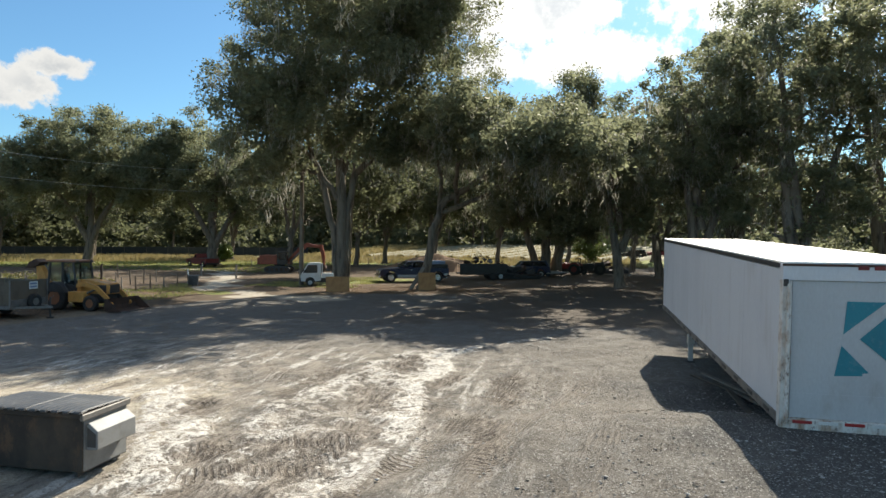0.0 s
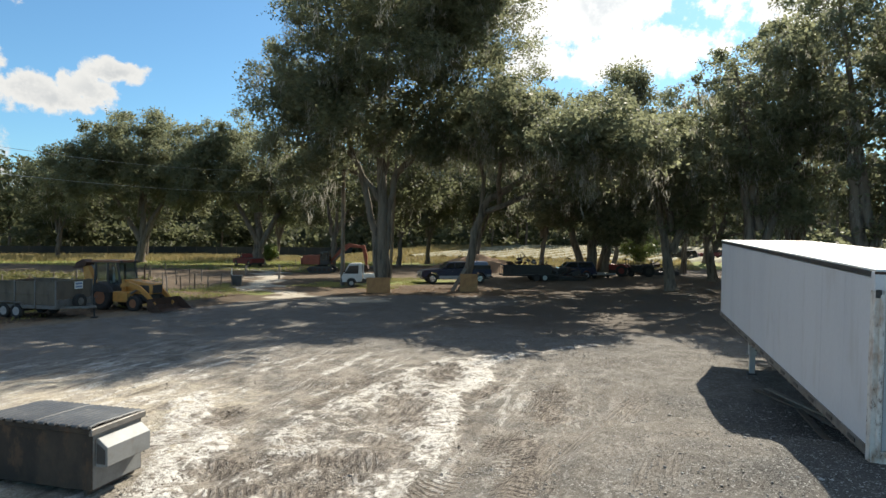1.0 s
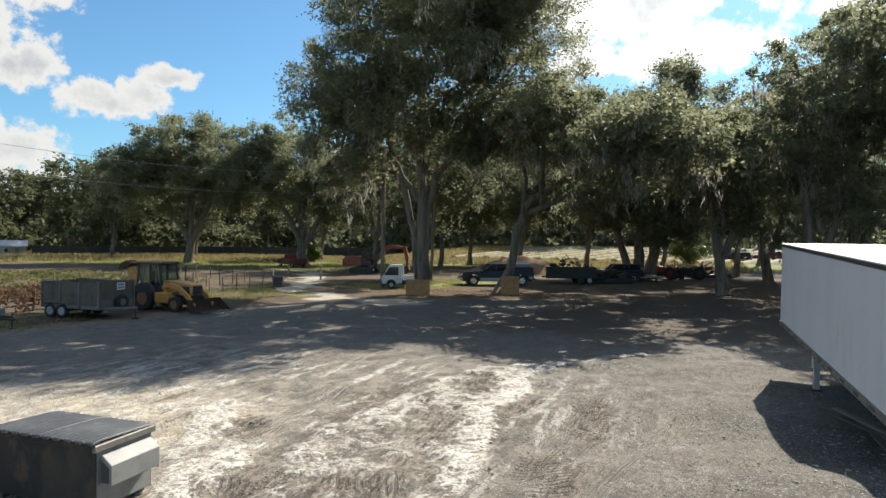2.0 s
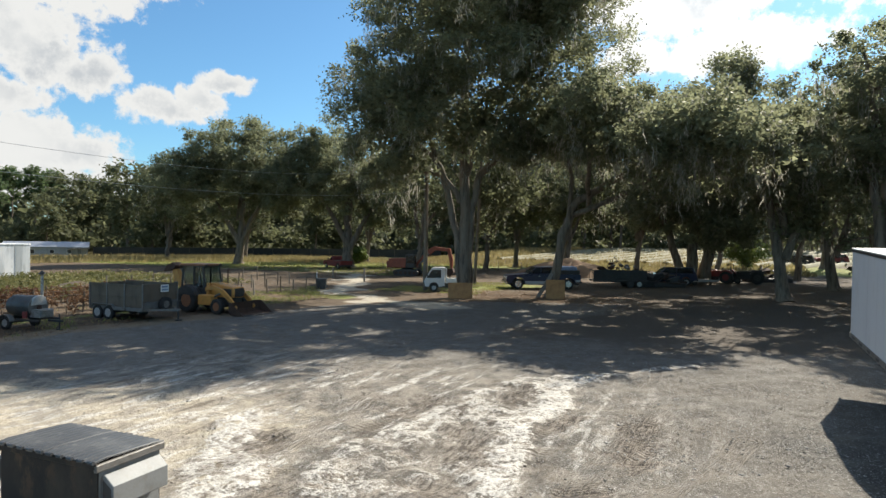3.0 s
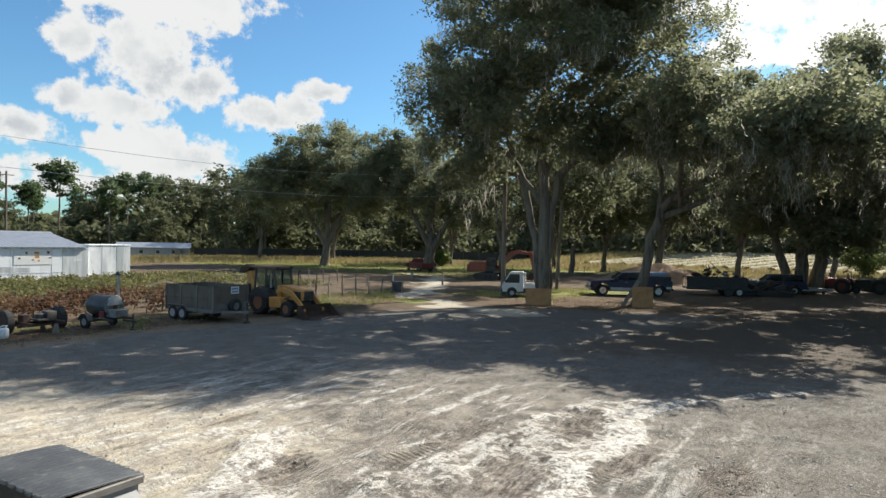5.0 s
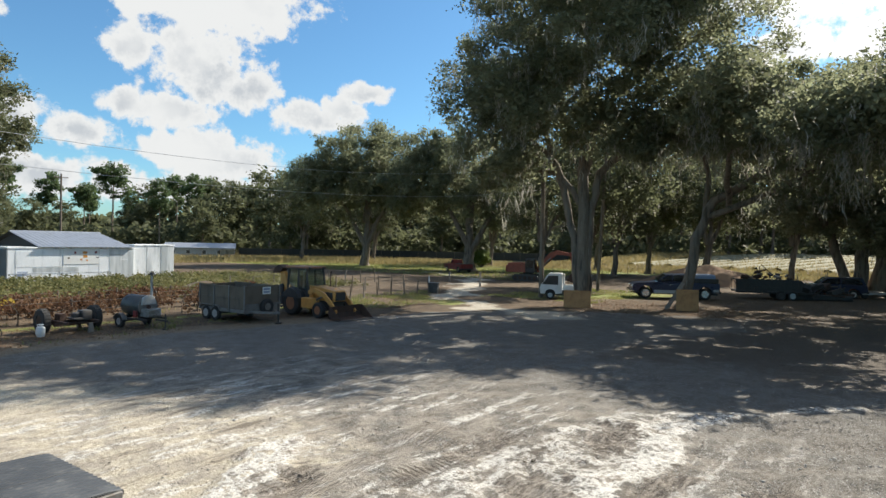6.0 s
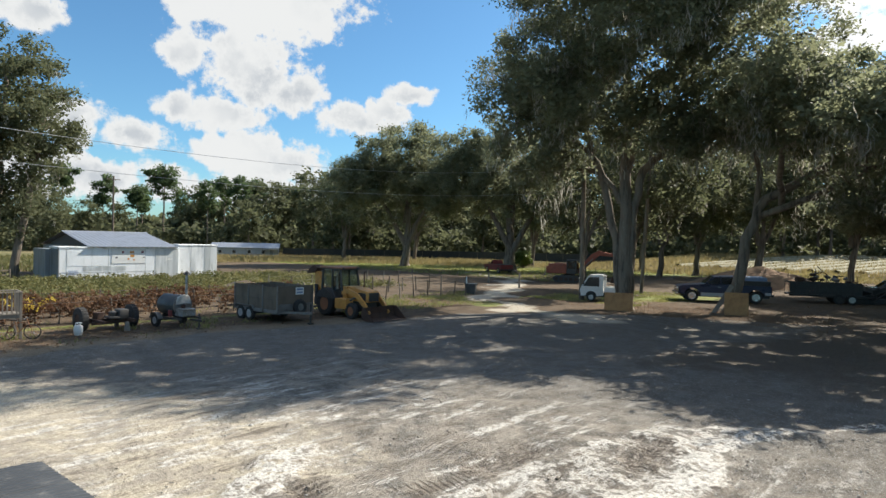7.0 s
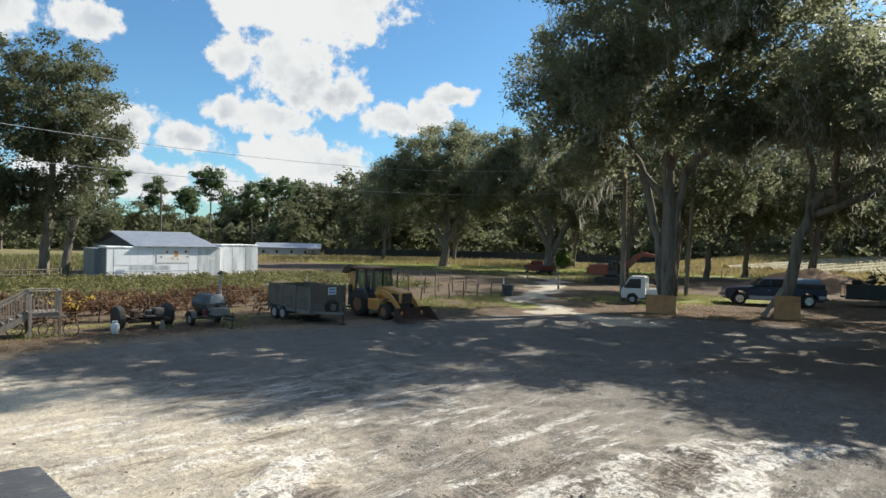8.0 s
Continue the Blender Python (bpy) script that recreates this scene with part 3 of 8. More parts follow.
def sun_shafts(points, where):
    """True inside shafts cut through the crowns along the sun's direction, to dapple the ground."""
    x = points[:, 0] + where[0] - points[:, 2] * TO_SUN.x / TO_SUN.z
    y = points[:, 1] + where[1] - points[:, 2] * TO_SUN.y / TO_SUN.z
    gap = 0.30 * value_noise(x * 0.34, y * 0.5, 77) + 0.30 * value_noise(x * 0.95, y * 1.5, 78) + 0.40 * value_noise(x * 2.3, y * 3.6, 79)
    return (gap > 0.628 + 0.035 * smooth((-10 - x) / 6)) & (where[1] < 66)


def make_tree(name, where, stems, lobes, seed, clumps, per, length=0.19, limbs=12, moss=0.5, leaf=None, label="", category="tree", clump_size=(0.9, 1.6), group="", inner=0.35, limb_size=0.2, flare=1.5, core=0, tufts=11, tight=0.30):
    """stems: lists of (x, y, z, radius) from the foot up. lobes: (x, y, z, rx, ry, rz, weight) of the crown. Places from the foot."""
    rng = np.random.default_rng(seed)
    leaf = leaf or OAK_LEAF
    tree = thing(name, Matrix.Translation((where[0], where[1], lie_at(*where) - 0.06)), label, category, group)
    wood = Shape()
    nodes, thick = [], []
    for stem in stems:
        points = []
        for (p, q) in zip(stem[:-1], stem[1:]):
            for s in np.linspace(0, 1, 5)[:-1]:
                points.append([p[i] + (q[i] - p[i]) * s for i in range(4)])
        points.append(list(stem[-1]))
        points = np.array(points)
        points[1:-1, :2] += rng.normal(size=(len(points) - 2, 2)) * 0.07
        if points[0, 2] <= 0.01 and flare > 1:
            points[0, 3] *= flare
            extra = points[0] * 0.6 + points[1] * 0.4
            extra[3] = points[1, 3] * 1.12
            points = np.insert(points, 1, extra, 0)
        wood.tube([p[:3] for p in points], [p[3] for p in points], 12)
        for p in points:
            if p[2] > 2.2:
                nodes.append(p[:3]), thick.append(p[3])
    part("trunk", wood, BARK, tree)
    nodes, thick = np.array(nodes), np.array(thick)
    weight = np.array([l[6] for l in lobes], float)
    weight /= weight.sum()

    def inside(count, low, high):
        pick = rng.choice(len(lobes), count, p=weight)
        way = rng.normal(size=(count, 3))
        way /= np.linalg.norm(way, axis=1, keepdims=True)
        lump = 0.82 + 0.36 * value_noise(way[:, 0] * 2.3 + pick * 7 + seed, way[:, 1] * 2.3 + way[:, 2] * 1.7 + 40, seed)
        reach = rng.uniform(low ** 2, high ** 2, count) ** 0.5 * lump
        table = np.array([l[:6] for l in lobes])[pick]
        return table[:, :3] + way * reach[:, None] * table[:, 3:6]

    def attach(target, share, shape, tip, steps=4):
        cost = np.linalg.norm(nodes - target, axis=1) + 0.9 * np.clip(nodes[:, 2] - target[2], 0, None)
        j = int(np.argmin(cost))
        a, r = nodes[j], min(thick[j] * 0.75, share)
        far = np.linalg.norm(target - a)
        bow = np.array([*(rng.normal(size=2) * 0.12 * far), 0.16 * far])
        curve = [(1 - s) ** 2 * a + 2 * s * (1 - s) * ((a + target) / 2 + bow) + s * s * target for s in np.linspace(0, 1, steps)]
        radii = np.linspace(r, tip, steps)
        shape.tube(curve, list(radii), 7 if r > 0.1 else 3, closed=False)
        return np.array(curve[1:]), radii[1:]
    twigs = Shape()
    for target in inside(limbs, 0.45, 0.72):
        shape = Shape() if limbs > 6 else twigs
        c, r = attach(target, limb_size * rng.uniform(0.7, 1.2), shape, 0.05, 6 if limbs > 6 else 4)
        if limbs > 6:
            part("limb", shape, BARK, tree)
        nodes, thick = np.vstack([nodes, c]), np.concatenate([thick, r])
    centres = inside(clumps, inner, 1.0)
    order = np.argsort(np.linalg.norm(centres - nodes.mean(0), axis=1))
    for target in centres[order]:
        c, r = attach(target, 0.075, twigs, 0.018)
        nodes, thick = np.vstack([nodes, c[1::2]]), np.concatenate([thick, r[1::2]])
    tagged(part("branching", twigs, BARK, tree), kind="stuff")
    sizes = rng.uniform(*clump_size, clumps)
    verts = leaf_sprays(rng, centres, sizes, per, length, 0.65, tufts, tight)
    if core:
        verts = np.vstack([verts, leaf_sprays(rng, inside(core, 0.0, 0.72), np.full(core, 1.5), 99, 0.2)])
    verts = verts[np.repeat(~sun_shafts(verts[::4], where), 4)]
    part("crown", mesh_fast("crown", verts, np.full(len(verts) // 4, 4), np.arange(len(verts)), leaf), None, tree)
    if moss:
        bundles = int(clumps * moss * 1.5)
        pick = rng.integers(0, clumps, bundles)
        top = centres[pick] + rng.normal(size=(bundles, 3)) * sizes[pick][:, None] * np.array([0.55, 0.55, 0.2]) - np.array([0, 0, 0.3])
        size = rng.gamma(1.7, 0.5, bundles) + 0.5
        shut = ~sun_shafts(top, where)
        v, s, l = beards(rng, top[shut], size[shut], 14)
        tagged(part("spanish_moss", mesh_fast("spanish_moss", v, s, l, MOSS), None, tree), "grey hanging moss", kind="stuff")
    return tree


def bole(height, radius, lean=(0, 0), foot=(0, 0), start=0.0):
    """A simple stem that leans and tapers."""
    return [(foot[0] + lean[0] * s, foot[1] + lean[1] * s, start + (height - start) * s, radius * (1 - 0.72 * s)) for s in (0, 0.3, 0.65, 1.0)]


OAK = "tall live oak hung with grey moss"
# the great oak with several stems beside the yard
make_tree("oak_tree", (-18.0, 44.3),
          [[(0.0, 0.0, 0, 0.50), (-0.05, 0.0, 3.5, 0.40), (-0.1, -0.1, 9, 0.36), (-0.1, 0.0, 14, 0.26), (0.3, 0.2, 21, 0.07)],
           [(-0.25, -0.1, 0, 0.26), (-0.62, -0.2, 4.6, 0.26), (-1.5, -0.7, 9.0, 0.24), (-3.2, -1.6, 14, 0.09)],
           [(-0.1, 0.4, 0.0, 0.30), (-0.3, 0.7, 5, 0.22), (-1.0, 1.4, 10, 0.18), (-1.6, 2.6, 17, 0.07)],
           [(0.2, 0.1, 0.0, 0.24), (0.45, 0.1, 6.0, 0.23), (0.9, 0.3, 9.1, 0.26), (2.3, 0.9, 10.5, 0.22), (5.5, 2.0, 11.3, 0.16), (8.4, 2.8, 11.6, 0.08)],
           [(-0.3, -0.2, 7.0, 0.2), (-2.2, -1.4, 10.5, 0.16), (-5.2, -2.6, 12.6, 0.07)],
           [(0.1, -0.1, 9.0, 0.2), (1.6, -1.2, 12.5, 0.16), (4.2, -2.6, 15.0, 0.07)]],
          # the high front lobes, partly above the view, are added to shade the yard
          [(1.2, -2.8, 17.4, 8.5, 8.6, 6.2, 6), (-5.2, -2.4, 14.8, 4.4, 4.6, 4.0, 1.9), (-5.2, -2.6, 11.6, 3.6, 3.2, 2.2, 1.0), (-6.0, -1.6, 9.6, 2.6, 2.6, 1.5, 0.6), (-3.2, -3.2, 9.9, 2.4, 2.0, 1.4, 0.5), (1.6, -3.0, 11.4, 2.4, 2.0, 1.5, 0.45), (4.8, -1.6, 10.9, 2.4, 2.4, 1.4, 0.45), (-2.2, -4.2, 11.8, 2.8, 2.0, 2.0, 0.6), (3.4, -2.6, 12.9, 3.8, 3.4, 2.2, 0.9), (7.4, -0.5, 12.2, 3.0, 3.2, 2.0, 0.7), (8.0, -5.4, 19.2, 4.2, 3.0, 2.4, 1.7), (7.0, -1.5, 16.3, 4.8, 5.6, 5.0, 2.6), (0, -2, 21.8, 7.2, 7.0, 4.0, 2.2), (-1.0, -6.4, 13.6, 5.6, 3.6, 2.6, 1.0), (4.8, -9.6, 17.5, 4.2, 4.0, 3.6, 1.3), (1.5, -12.2, 19.5, 6.0, 3.8, 3.2, 1.4)],
          11, 480, 440, limbs=26, core=150, length=0.105, clump_size=(0.8, 1.6), moss=1.25, label="tall many-stemmed live oak hung with grey moss", limb_size=0.2, tufts=20, tight=0.19)
# the leaning oak whose limbs reach over the yard
make_tree("oak_tree", (-12.5, 48.0),
          [[(0, 0, 0, 0.38), (0.8, 0.1, 4.8, 0.30), (1.85, 0.2, 7.3, 0.27), (3.9, 0.3, 8.4, 0.25), (5.9, 0.0, 9.6, 0.20), (8.2, -1.0, 11.2, 0.10)],
           [(1.2, 0.2, 5.9, 0.18), (1.3, 0.6, 9, 0.16), (0.9, 0.0, 13, 0.08)],
           [(1.4, 0.2, 6.2, 0.22), (4.6, 0.2, 7.5, 0.18), (10.0, -4.0, 9.6, 0.07)],
           [(2.6, 0.7, 7.0, 0.2), (3.6, -4.0, 9.5, 0.15), (5.0, -9.0, 11.5, 0.06)]],
          # lobes behind the trunk and over the yard are added to shade the ground
          [(9.4, -3.5, 10.4, 6.0, 5.6, 3.2, 3.4), (3.0, -1.0, 12.4, 4.4, 5.0, 3.4, 2.4), (5.0, -8.0, 11.6, 4.0, 4.2, 2.6, 1.6), (10.6, -12.2, 10.0, 3.8, 2.4, 1.8, 1.4), (13.2, -8.8, 9.6, 3.4, 3.2, 2.0, 1.0), (12.3, 3.0, 15.7, 1.8, 1.9, 2.1, 0.7), (10.9, 3.2, 14.0, 2.8, 2.4, 1.8, 0.8), (11.2, 4.5, 12.2, 4.2, 4.0, 2.4, 1.5), (8.8, -8.8, 10.4, 3.6, 2.6, 1.7, 1.1), (7.0, 10.5, 12.0, 6.5, 5.5, 3.6, 2), (0.5, 6.5, 13.0, 5.0, 4.5, 3.6, 1.4), (3.0, 5.0, 14.0, 6.0, 4.5, 3.6, 1.8), (13.0, 10.0, 11.2, 5.0, 4.8, 3.2, 1.5)],
          12, 510, 350, limbs=28, core=110, length=0.115, clump_size=(0.75, 1.5), moss=1.1, tufts=18, tight=0.20, label="leaning live oak hung with grey moss")
make_tree("oak_tree", (-71.5, 77), [bole(10.5, 0.75, (0.4, 0.6)), [(0, 0, 3.0, 0.45), (1.4, 1.2, 7, 0.36), (4.0, 3.2, 13, 0.12)], [(0, 0, 3.5, 0.45), (-1.8, -1.4, 8, 0.32), (-4.5, -3.5, 13, 0.12)], bole(21, 0.45, (0, 1), start=7)],
          [(0, 0, 15.6, 9.0, 9.0, 8.2, 4), (-5.0, -5.5, 13.0, 5.5, 5.5, 5.0, 1.6), (5.0, 5.0, 12.5, 6, 6, 5.5, 1.8)], 13, 250, 324, length=0.175, core=90, clump_size=(1.1, 2.0), moss=0.3, tufts=18, tight=0.19, label=OAK)
make_tree("oak_tree", (-52.5, 80), [bole(10.5, 0.9, (-1, 0.6)), [(0, 0, 2.6, 0.5), (1.8, 1.4, 7, 0.36), (4.4, 3.5, 13, 0.12)], [(0, 0, 3.0, 0.5), (-2.1, -1.6, 8, 0.32), (-4.4, -3.5, 13, 0.12)], bole(19, 0.45, (0, 1), start=7)],
          [(-1, 0, 15.0, 9.0, 9.0, 8.2, 4), (-7.0, -4.5, 13.8, 6.0, 6.0, 6.0, 1.8), (5, 4.5, 11.5, 6, 6, 6, 1.6)], 14, 250, 324, length=0.175, core=90, clump_size=(1.1, 2.0), moss=0.3, tufts=18, tight=0.19, label=OAK)
make_tree("oak_tree", (-4.2, 74), [bole(11.5, 0.7, (0.6, 0.4)), [(0.9, 0.6, 0, 0.52), (2.0, 1.0, 5.5, 0.4), (4.4, 3, 12, 0.12)], [(-0.8, 0.2, 0, 0.5), (-2.2, -0.4, 5.5, 0.36), (-5.0, -2, 11.5, 0.12)], bole(12, 0.42, (1.6, 0.5), foot=(1.5, 0.3)), bole(19, 0.45, (0, 1), start=7)],
          [(0.5, 0, 12.8, 7.5, 7.5, 6.8, 4), (5.0, 1, 10.0, 4.5, 5.5, 5.4, 1.5), (-4.0, -1, 10.5, 5.0, 5.0, 5.4, 1.5), (-1, 0, 8, 6.5, 5.5, 3.2, 1), (3.5, -3.5, 5.8, 4.5, 3.0, 2.4, 1.0)], 15, 250, 288, length=0.17, core=90, clump_size=(1.0, 1.8), moss=0.6, tufts=18, tight=0.19, label="dark many-stemmed live oak over parked machines")
# the last four oaks are added to shade the ground in front of them
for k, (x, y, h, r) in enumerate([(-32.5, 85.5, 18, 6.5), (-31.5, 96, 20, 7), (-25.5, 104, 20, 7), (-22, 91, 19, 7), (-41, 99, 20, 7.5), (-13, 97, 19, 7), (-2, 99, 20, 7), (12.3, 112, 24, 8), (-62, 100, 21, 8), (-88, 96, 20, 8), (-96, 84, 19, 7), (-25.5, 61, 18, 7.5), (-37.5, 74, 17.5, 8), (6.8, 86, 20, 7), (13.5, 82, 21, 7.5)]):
    # the darker leaf puts the shade of the canopy into these crowns' colour
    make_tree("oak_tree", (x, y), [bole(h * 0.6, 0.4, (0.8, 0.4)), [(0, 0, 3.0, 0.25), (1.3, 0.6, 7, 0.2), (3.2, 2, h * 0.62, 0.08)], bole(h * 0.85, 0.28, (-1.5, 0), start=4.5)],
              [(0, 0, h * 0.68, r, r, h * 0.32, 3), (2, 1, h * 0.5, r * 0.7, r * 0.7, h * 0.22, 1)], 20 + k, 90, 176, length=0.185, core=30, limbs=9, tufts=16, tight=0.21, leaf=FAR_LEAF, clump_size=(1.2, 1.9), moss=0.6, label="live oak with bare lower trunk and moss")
# the tall wood behind the long trailer
# the last tree is added to shade a bright patch of ground
for k, (x, y, h, r) in enumerate([(8.6, 47.5, 18.2, 4.8), (13.8, 43.5, 21, 6.0), (21, 40, 24, 8), (13.5, 59, 25, 8), (23, 54, 27, 9), (33, 52, 28, 9), (31, 37, 26, 8), (8.5, 70, 22, 7), (3.4, 54.5, 15.5, 4.4)]):
    make_tree("oak_tree", (x, y), [bole(h * 0.62, 0.5, (-1.4, 0.4)), [(0, 0, 3.2, 0.32), (1.6, 0.4, 8, 0.26), (3.4, 1, h * 0.62, 0.08)], bole(h * 0.9, 0.32, (-1.8, 0), start=5)],
              [(0, 0, h * 0.72, r, r, h * 0.27, 4), (1, 0, h * 0.48, r * 0.8, r * 0.8, h * 0.22, 2), (0.5, 1.5, h * (0.45 if k in (0, 8) else 0.27), r * 0.7, r * 0.6, h * 0.14, 0.8)], 40 + k, 95 if k > 3 else 140, 336 if k < 3 else 192, length=0.12 if k < 3 else 0.17, core=20 if k else 6, limbs=14, tufts=16, tight=0.20, clump_size=(0.7, 1.5), moss=1.5, label="tall live oak draped with hanging moss", inner=0.45)
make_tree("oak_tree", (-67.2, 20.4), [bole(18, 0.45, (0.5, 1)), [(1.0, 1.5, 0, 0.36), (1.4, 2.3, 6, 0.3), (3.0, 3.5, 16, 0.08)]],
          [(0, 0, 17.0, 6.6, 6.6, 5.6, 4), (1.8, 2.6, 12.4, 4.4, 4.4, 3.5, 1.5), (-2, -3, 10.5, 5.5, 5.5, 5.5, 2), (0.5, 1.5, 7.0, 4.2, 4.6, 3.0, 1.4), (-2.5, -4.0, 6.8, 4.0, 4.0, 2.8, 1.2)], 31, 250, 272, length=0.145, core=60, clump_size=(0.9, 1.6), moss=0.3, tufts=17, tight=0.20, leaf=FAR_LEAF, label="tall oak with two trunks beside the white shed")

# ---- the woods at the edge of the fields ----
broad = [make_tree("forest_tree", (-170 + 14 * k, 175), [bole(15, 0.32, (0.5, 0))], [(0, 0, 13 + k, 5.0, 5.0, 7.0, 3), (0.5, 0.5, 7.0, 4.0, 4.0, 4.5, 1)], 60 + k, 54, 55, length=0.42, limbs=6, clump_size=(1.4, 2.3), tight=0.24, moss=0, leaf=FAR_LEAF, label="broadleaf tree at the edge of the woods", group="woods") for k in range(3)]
pines = [make_tree("pine_tree", (-120 + 12 * k, 185), [bole(23, 0.28, (0.4, 0))], [(0, 0, 20.0, 3.4, 3.4, 3.6, 3), (0.8, 0, 16.0, 2.8, 2.8, 2.0, 0.9)], 70 + k, 38, 77, length=0.36, limbs=5, clump_size=(1.1, 1.7), tight=0.24, moss=0, leaf=PINE_LEAF, label="tall pine with a bare trunk", group="woods", category="pine") for k in range(2)]
wood_rng = random.Random(5)
for k in range(132):
    azimuth = radians(-32 + 134 * k / 131 + wood_rng.uniform(-0.6, 0.6))
    far = (155 if k % 3 else 185) + wood_rng.uniform(-10, 26) + (25 if azimuth > radians(52) else 0)
    x, y = -far * math.sin(azimuth), far * math.cos(azimuth)
    kind = wood_rng.choice(broad + broad + pines if azimuth < radians(55) else broad + pines + pines)
    s = wood_rng.uniform(0.72, 1.05) * (1.0 if azimuth < radians(63) else 1.0 if kind in pines else 0.7)
    copy_thing(kind, Matrix.Translation((x, y, lie_at(x, y) - 0.06)) @ Matrix.Rotation(wood_rng.uniform(0, 6.28), 4, "Z") @ Matrix.Diagonal((s * 1.1, s * 1.1, s, 1)))


def undergrowth():
    rng = np.random.default_rng(8)
    k = 3600
    az = np.radians(rng.uniform(-34, 104, k))
    far = rng.uniform(150, 200, k) + 25 * (az > math.radians(52))
    c = np.stack([-far * np.sin(az), far * np.cos(az), 4.0 * rng.uniform(0.1, 1.5, k) ** 1.3], 1)
    verts = leaf_sprays(rng, c, rng.uniform(1.6, 2.8, k), 22, 0.8)
    verts[:, 2] = np.maximum(verts[:, 2], 0.03)
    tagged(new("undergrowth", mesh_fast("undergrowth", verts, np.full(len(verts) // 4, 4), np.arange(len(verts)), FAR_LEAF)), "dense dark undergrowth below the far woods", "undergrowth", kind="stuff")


undergrowth()


def far_woods():
    """The woods beyond the first trees, a closed dark band."""
    rng = np.random.default_rng(28)
    k = 1700
    az = np.radians(rng.uniform(-36, 112, k))
    far = rng.uniform(215, 250, k)
    c = np.stack([-far * np.sin(az), far * np.cos(az), np.where(az > math.radians(63), 9.0, 15.0) * rng.uniform(0.05, 1.0, k)], 1)
    verts = leaf_sprays(rng, c, rng.uniform(2.2, 3.6, k), 22, 1.7)
    verts[:, 2] = np.maximum(verts[:, 2], 0.03)
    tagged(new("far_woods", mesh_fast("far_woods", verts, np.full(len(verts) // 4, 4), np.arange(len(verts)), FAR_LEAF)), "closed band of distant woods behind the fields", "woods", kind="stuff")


far_woods()


def thicket():
    """Shrubs below the tall wood behind the trailer."""
    rng = np.random.default_rng(18)
    k = 300
    x = rng.uniform(11, 44, k)
    y = rng.uniform(44, 76, k) + 0.1 * x
    c = np.stack([x, y, rng.uniform(0.4, 3.4, k)], 1)
    verts = leaf_sprays(rng, c, rng.uniform(0.8, 1.5, k), 130, 0.24)
    verts[:, 2] = np.maximum(verts[:, 2], 0.06)
    tagged(new("thicket", mesh_fast("thicket", verts, np.full(len(verts) // 4, 4), np.arange(len(verts)), OAK_LEAF)), "dark shrubs crowding below the mossy oaks", "shrubs", kind="stuff")


thicket()

# ---- materials of the things ----
WHITE_PAINT = surface("white_trailer_paint", (0.61, 0.62, 0.645), (0.53, 0.54, 0.57), 0.5, scale=0.7, amount=0.5, grain=30, bump=0.04, dirt=(0.42, 0.40, 0.37), dirt_amount=0.35, stretch=(1, 1, 0.3))
DOOR_PAINT = surface("grey_white_door", (0.52, 0.53, 0.54), (0.44, 0.44, 0.45), 0.55, scale=0.9, amount=0.7, grain=30, bump=0.05, dirt=(0.34, 0.30, 0.26), dirt_amount=0.3, stretch=(1, 1, 0.4))
WHITE_ROOF = surface("white_trailer_roof", (0.80, 0.79, 0.75), (0.66, 0.64, 0.58), 0.55, scale=0.8, grain=25, bump=0.05, dirt=(0.45, 0.40, 0.30), dirt_amount=0.3)
RUSTY_POST = surface("rusty_white_post", (0.66, 0.64, 0.60), (0.30, 0.17, 0.09), 0.7, scale=5, amount=0.9, grain=50, bump=0.3, dirt=(0.10, 0.05, 0.03), dirt_amount=0.9, stretch=(1, 1, 0.5))
TEAL = surface("teal_film", (0.015, 0.21, 0.27), (0.02, 0.17, 0.22), 0.5, scale=2, grain=30, bump=0.03, dirt=(0.25, 0.32, 0.34), dirt_amount=0.3)
RED_TAPE = surface("red_reflective_tape", (0.42, 0.03, 0.03), (0.24, 0.03, 0.03), 0.4, scale=8, grain=80, bump=0.05)
WHITE_TAPE = surface("white_reflective_tape", (0.7, 0.7, 0.68), (0.5, 0.5, 0.48), 0.4, scale=8, grain=80, bump=0.05)
STEEL = surface("weathered_steel", (0.20, 0.19, 0.175), (0.12, 0.112, 0.10), 0.6, 0.3, scale=4, amount=0.8, grain=40, bump=0.12, dirt=(0.16, 0.10, 0.06), dirt_amount=0.5)
DARK_STEEL = surface("dark_steel", (0.060, 0.058, 0.056), (0.035, 0.033, 0.030), 0.6, 0.3, scale=4, grain=40, bump=0.15, dirt=(0.14, 0.09, 0.06), dirt_amount=0.45)
SMOKER_STEEL = surface("smoked_steel", (0.078, 0.082, 0.085), (0.045, 0.047, 0.049), 0.5, 0.4, scale=2.5, amount=0.8, grain=40, bump=0.08, dirt=(0.15, 0.09, 0.05), dirt_amount=0.4)
RUST = surface("rust", (0.078, 0.042, 0.028), (0.036, 0.023, 0.018), 0.85, scale=3, amount=0.8, grain=30, bump=0.3)
# near-black for the body, a paler steel for end sheets and fork pockets
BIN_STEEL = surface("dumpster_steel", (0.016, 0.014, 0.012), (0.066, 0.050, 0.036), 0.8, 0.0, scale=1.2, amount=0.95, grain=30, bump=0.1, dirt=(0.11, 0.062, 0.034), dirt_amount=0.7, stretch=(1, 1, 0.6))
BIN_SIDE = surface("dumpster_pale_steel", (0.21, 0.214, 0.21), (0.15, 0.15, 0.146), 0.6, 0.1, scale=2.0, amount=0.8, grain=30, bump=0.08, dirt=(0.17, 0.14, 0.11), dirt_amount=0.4)
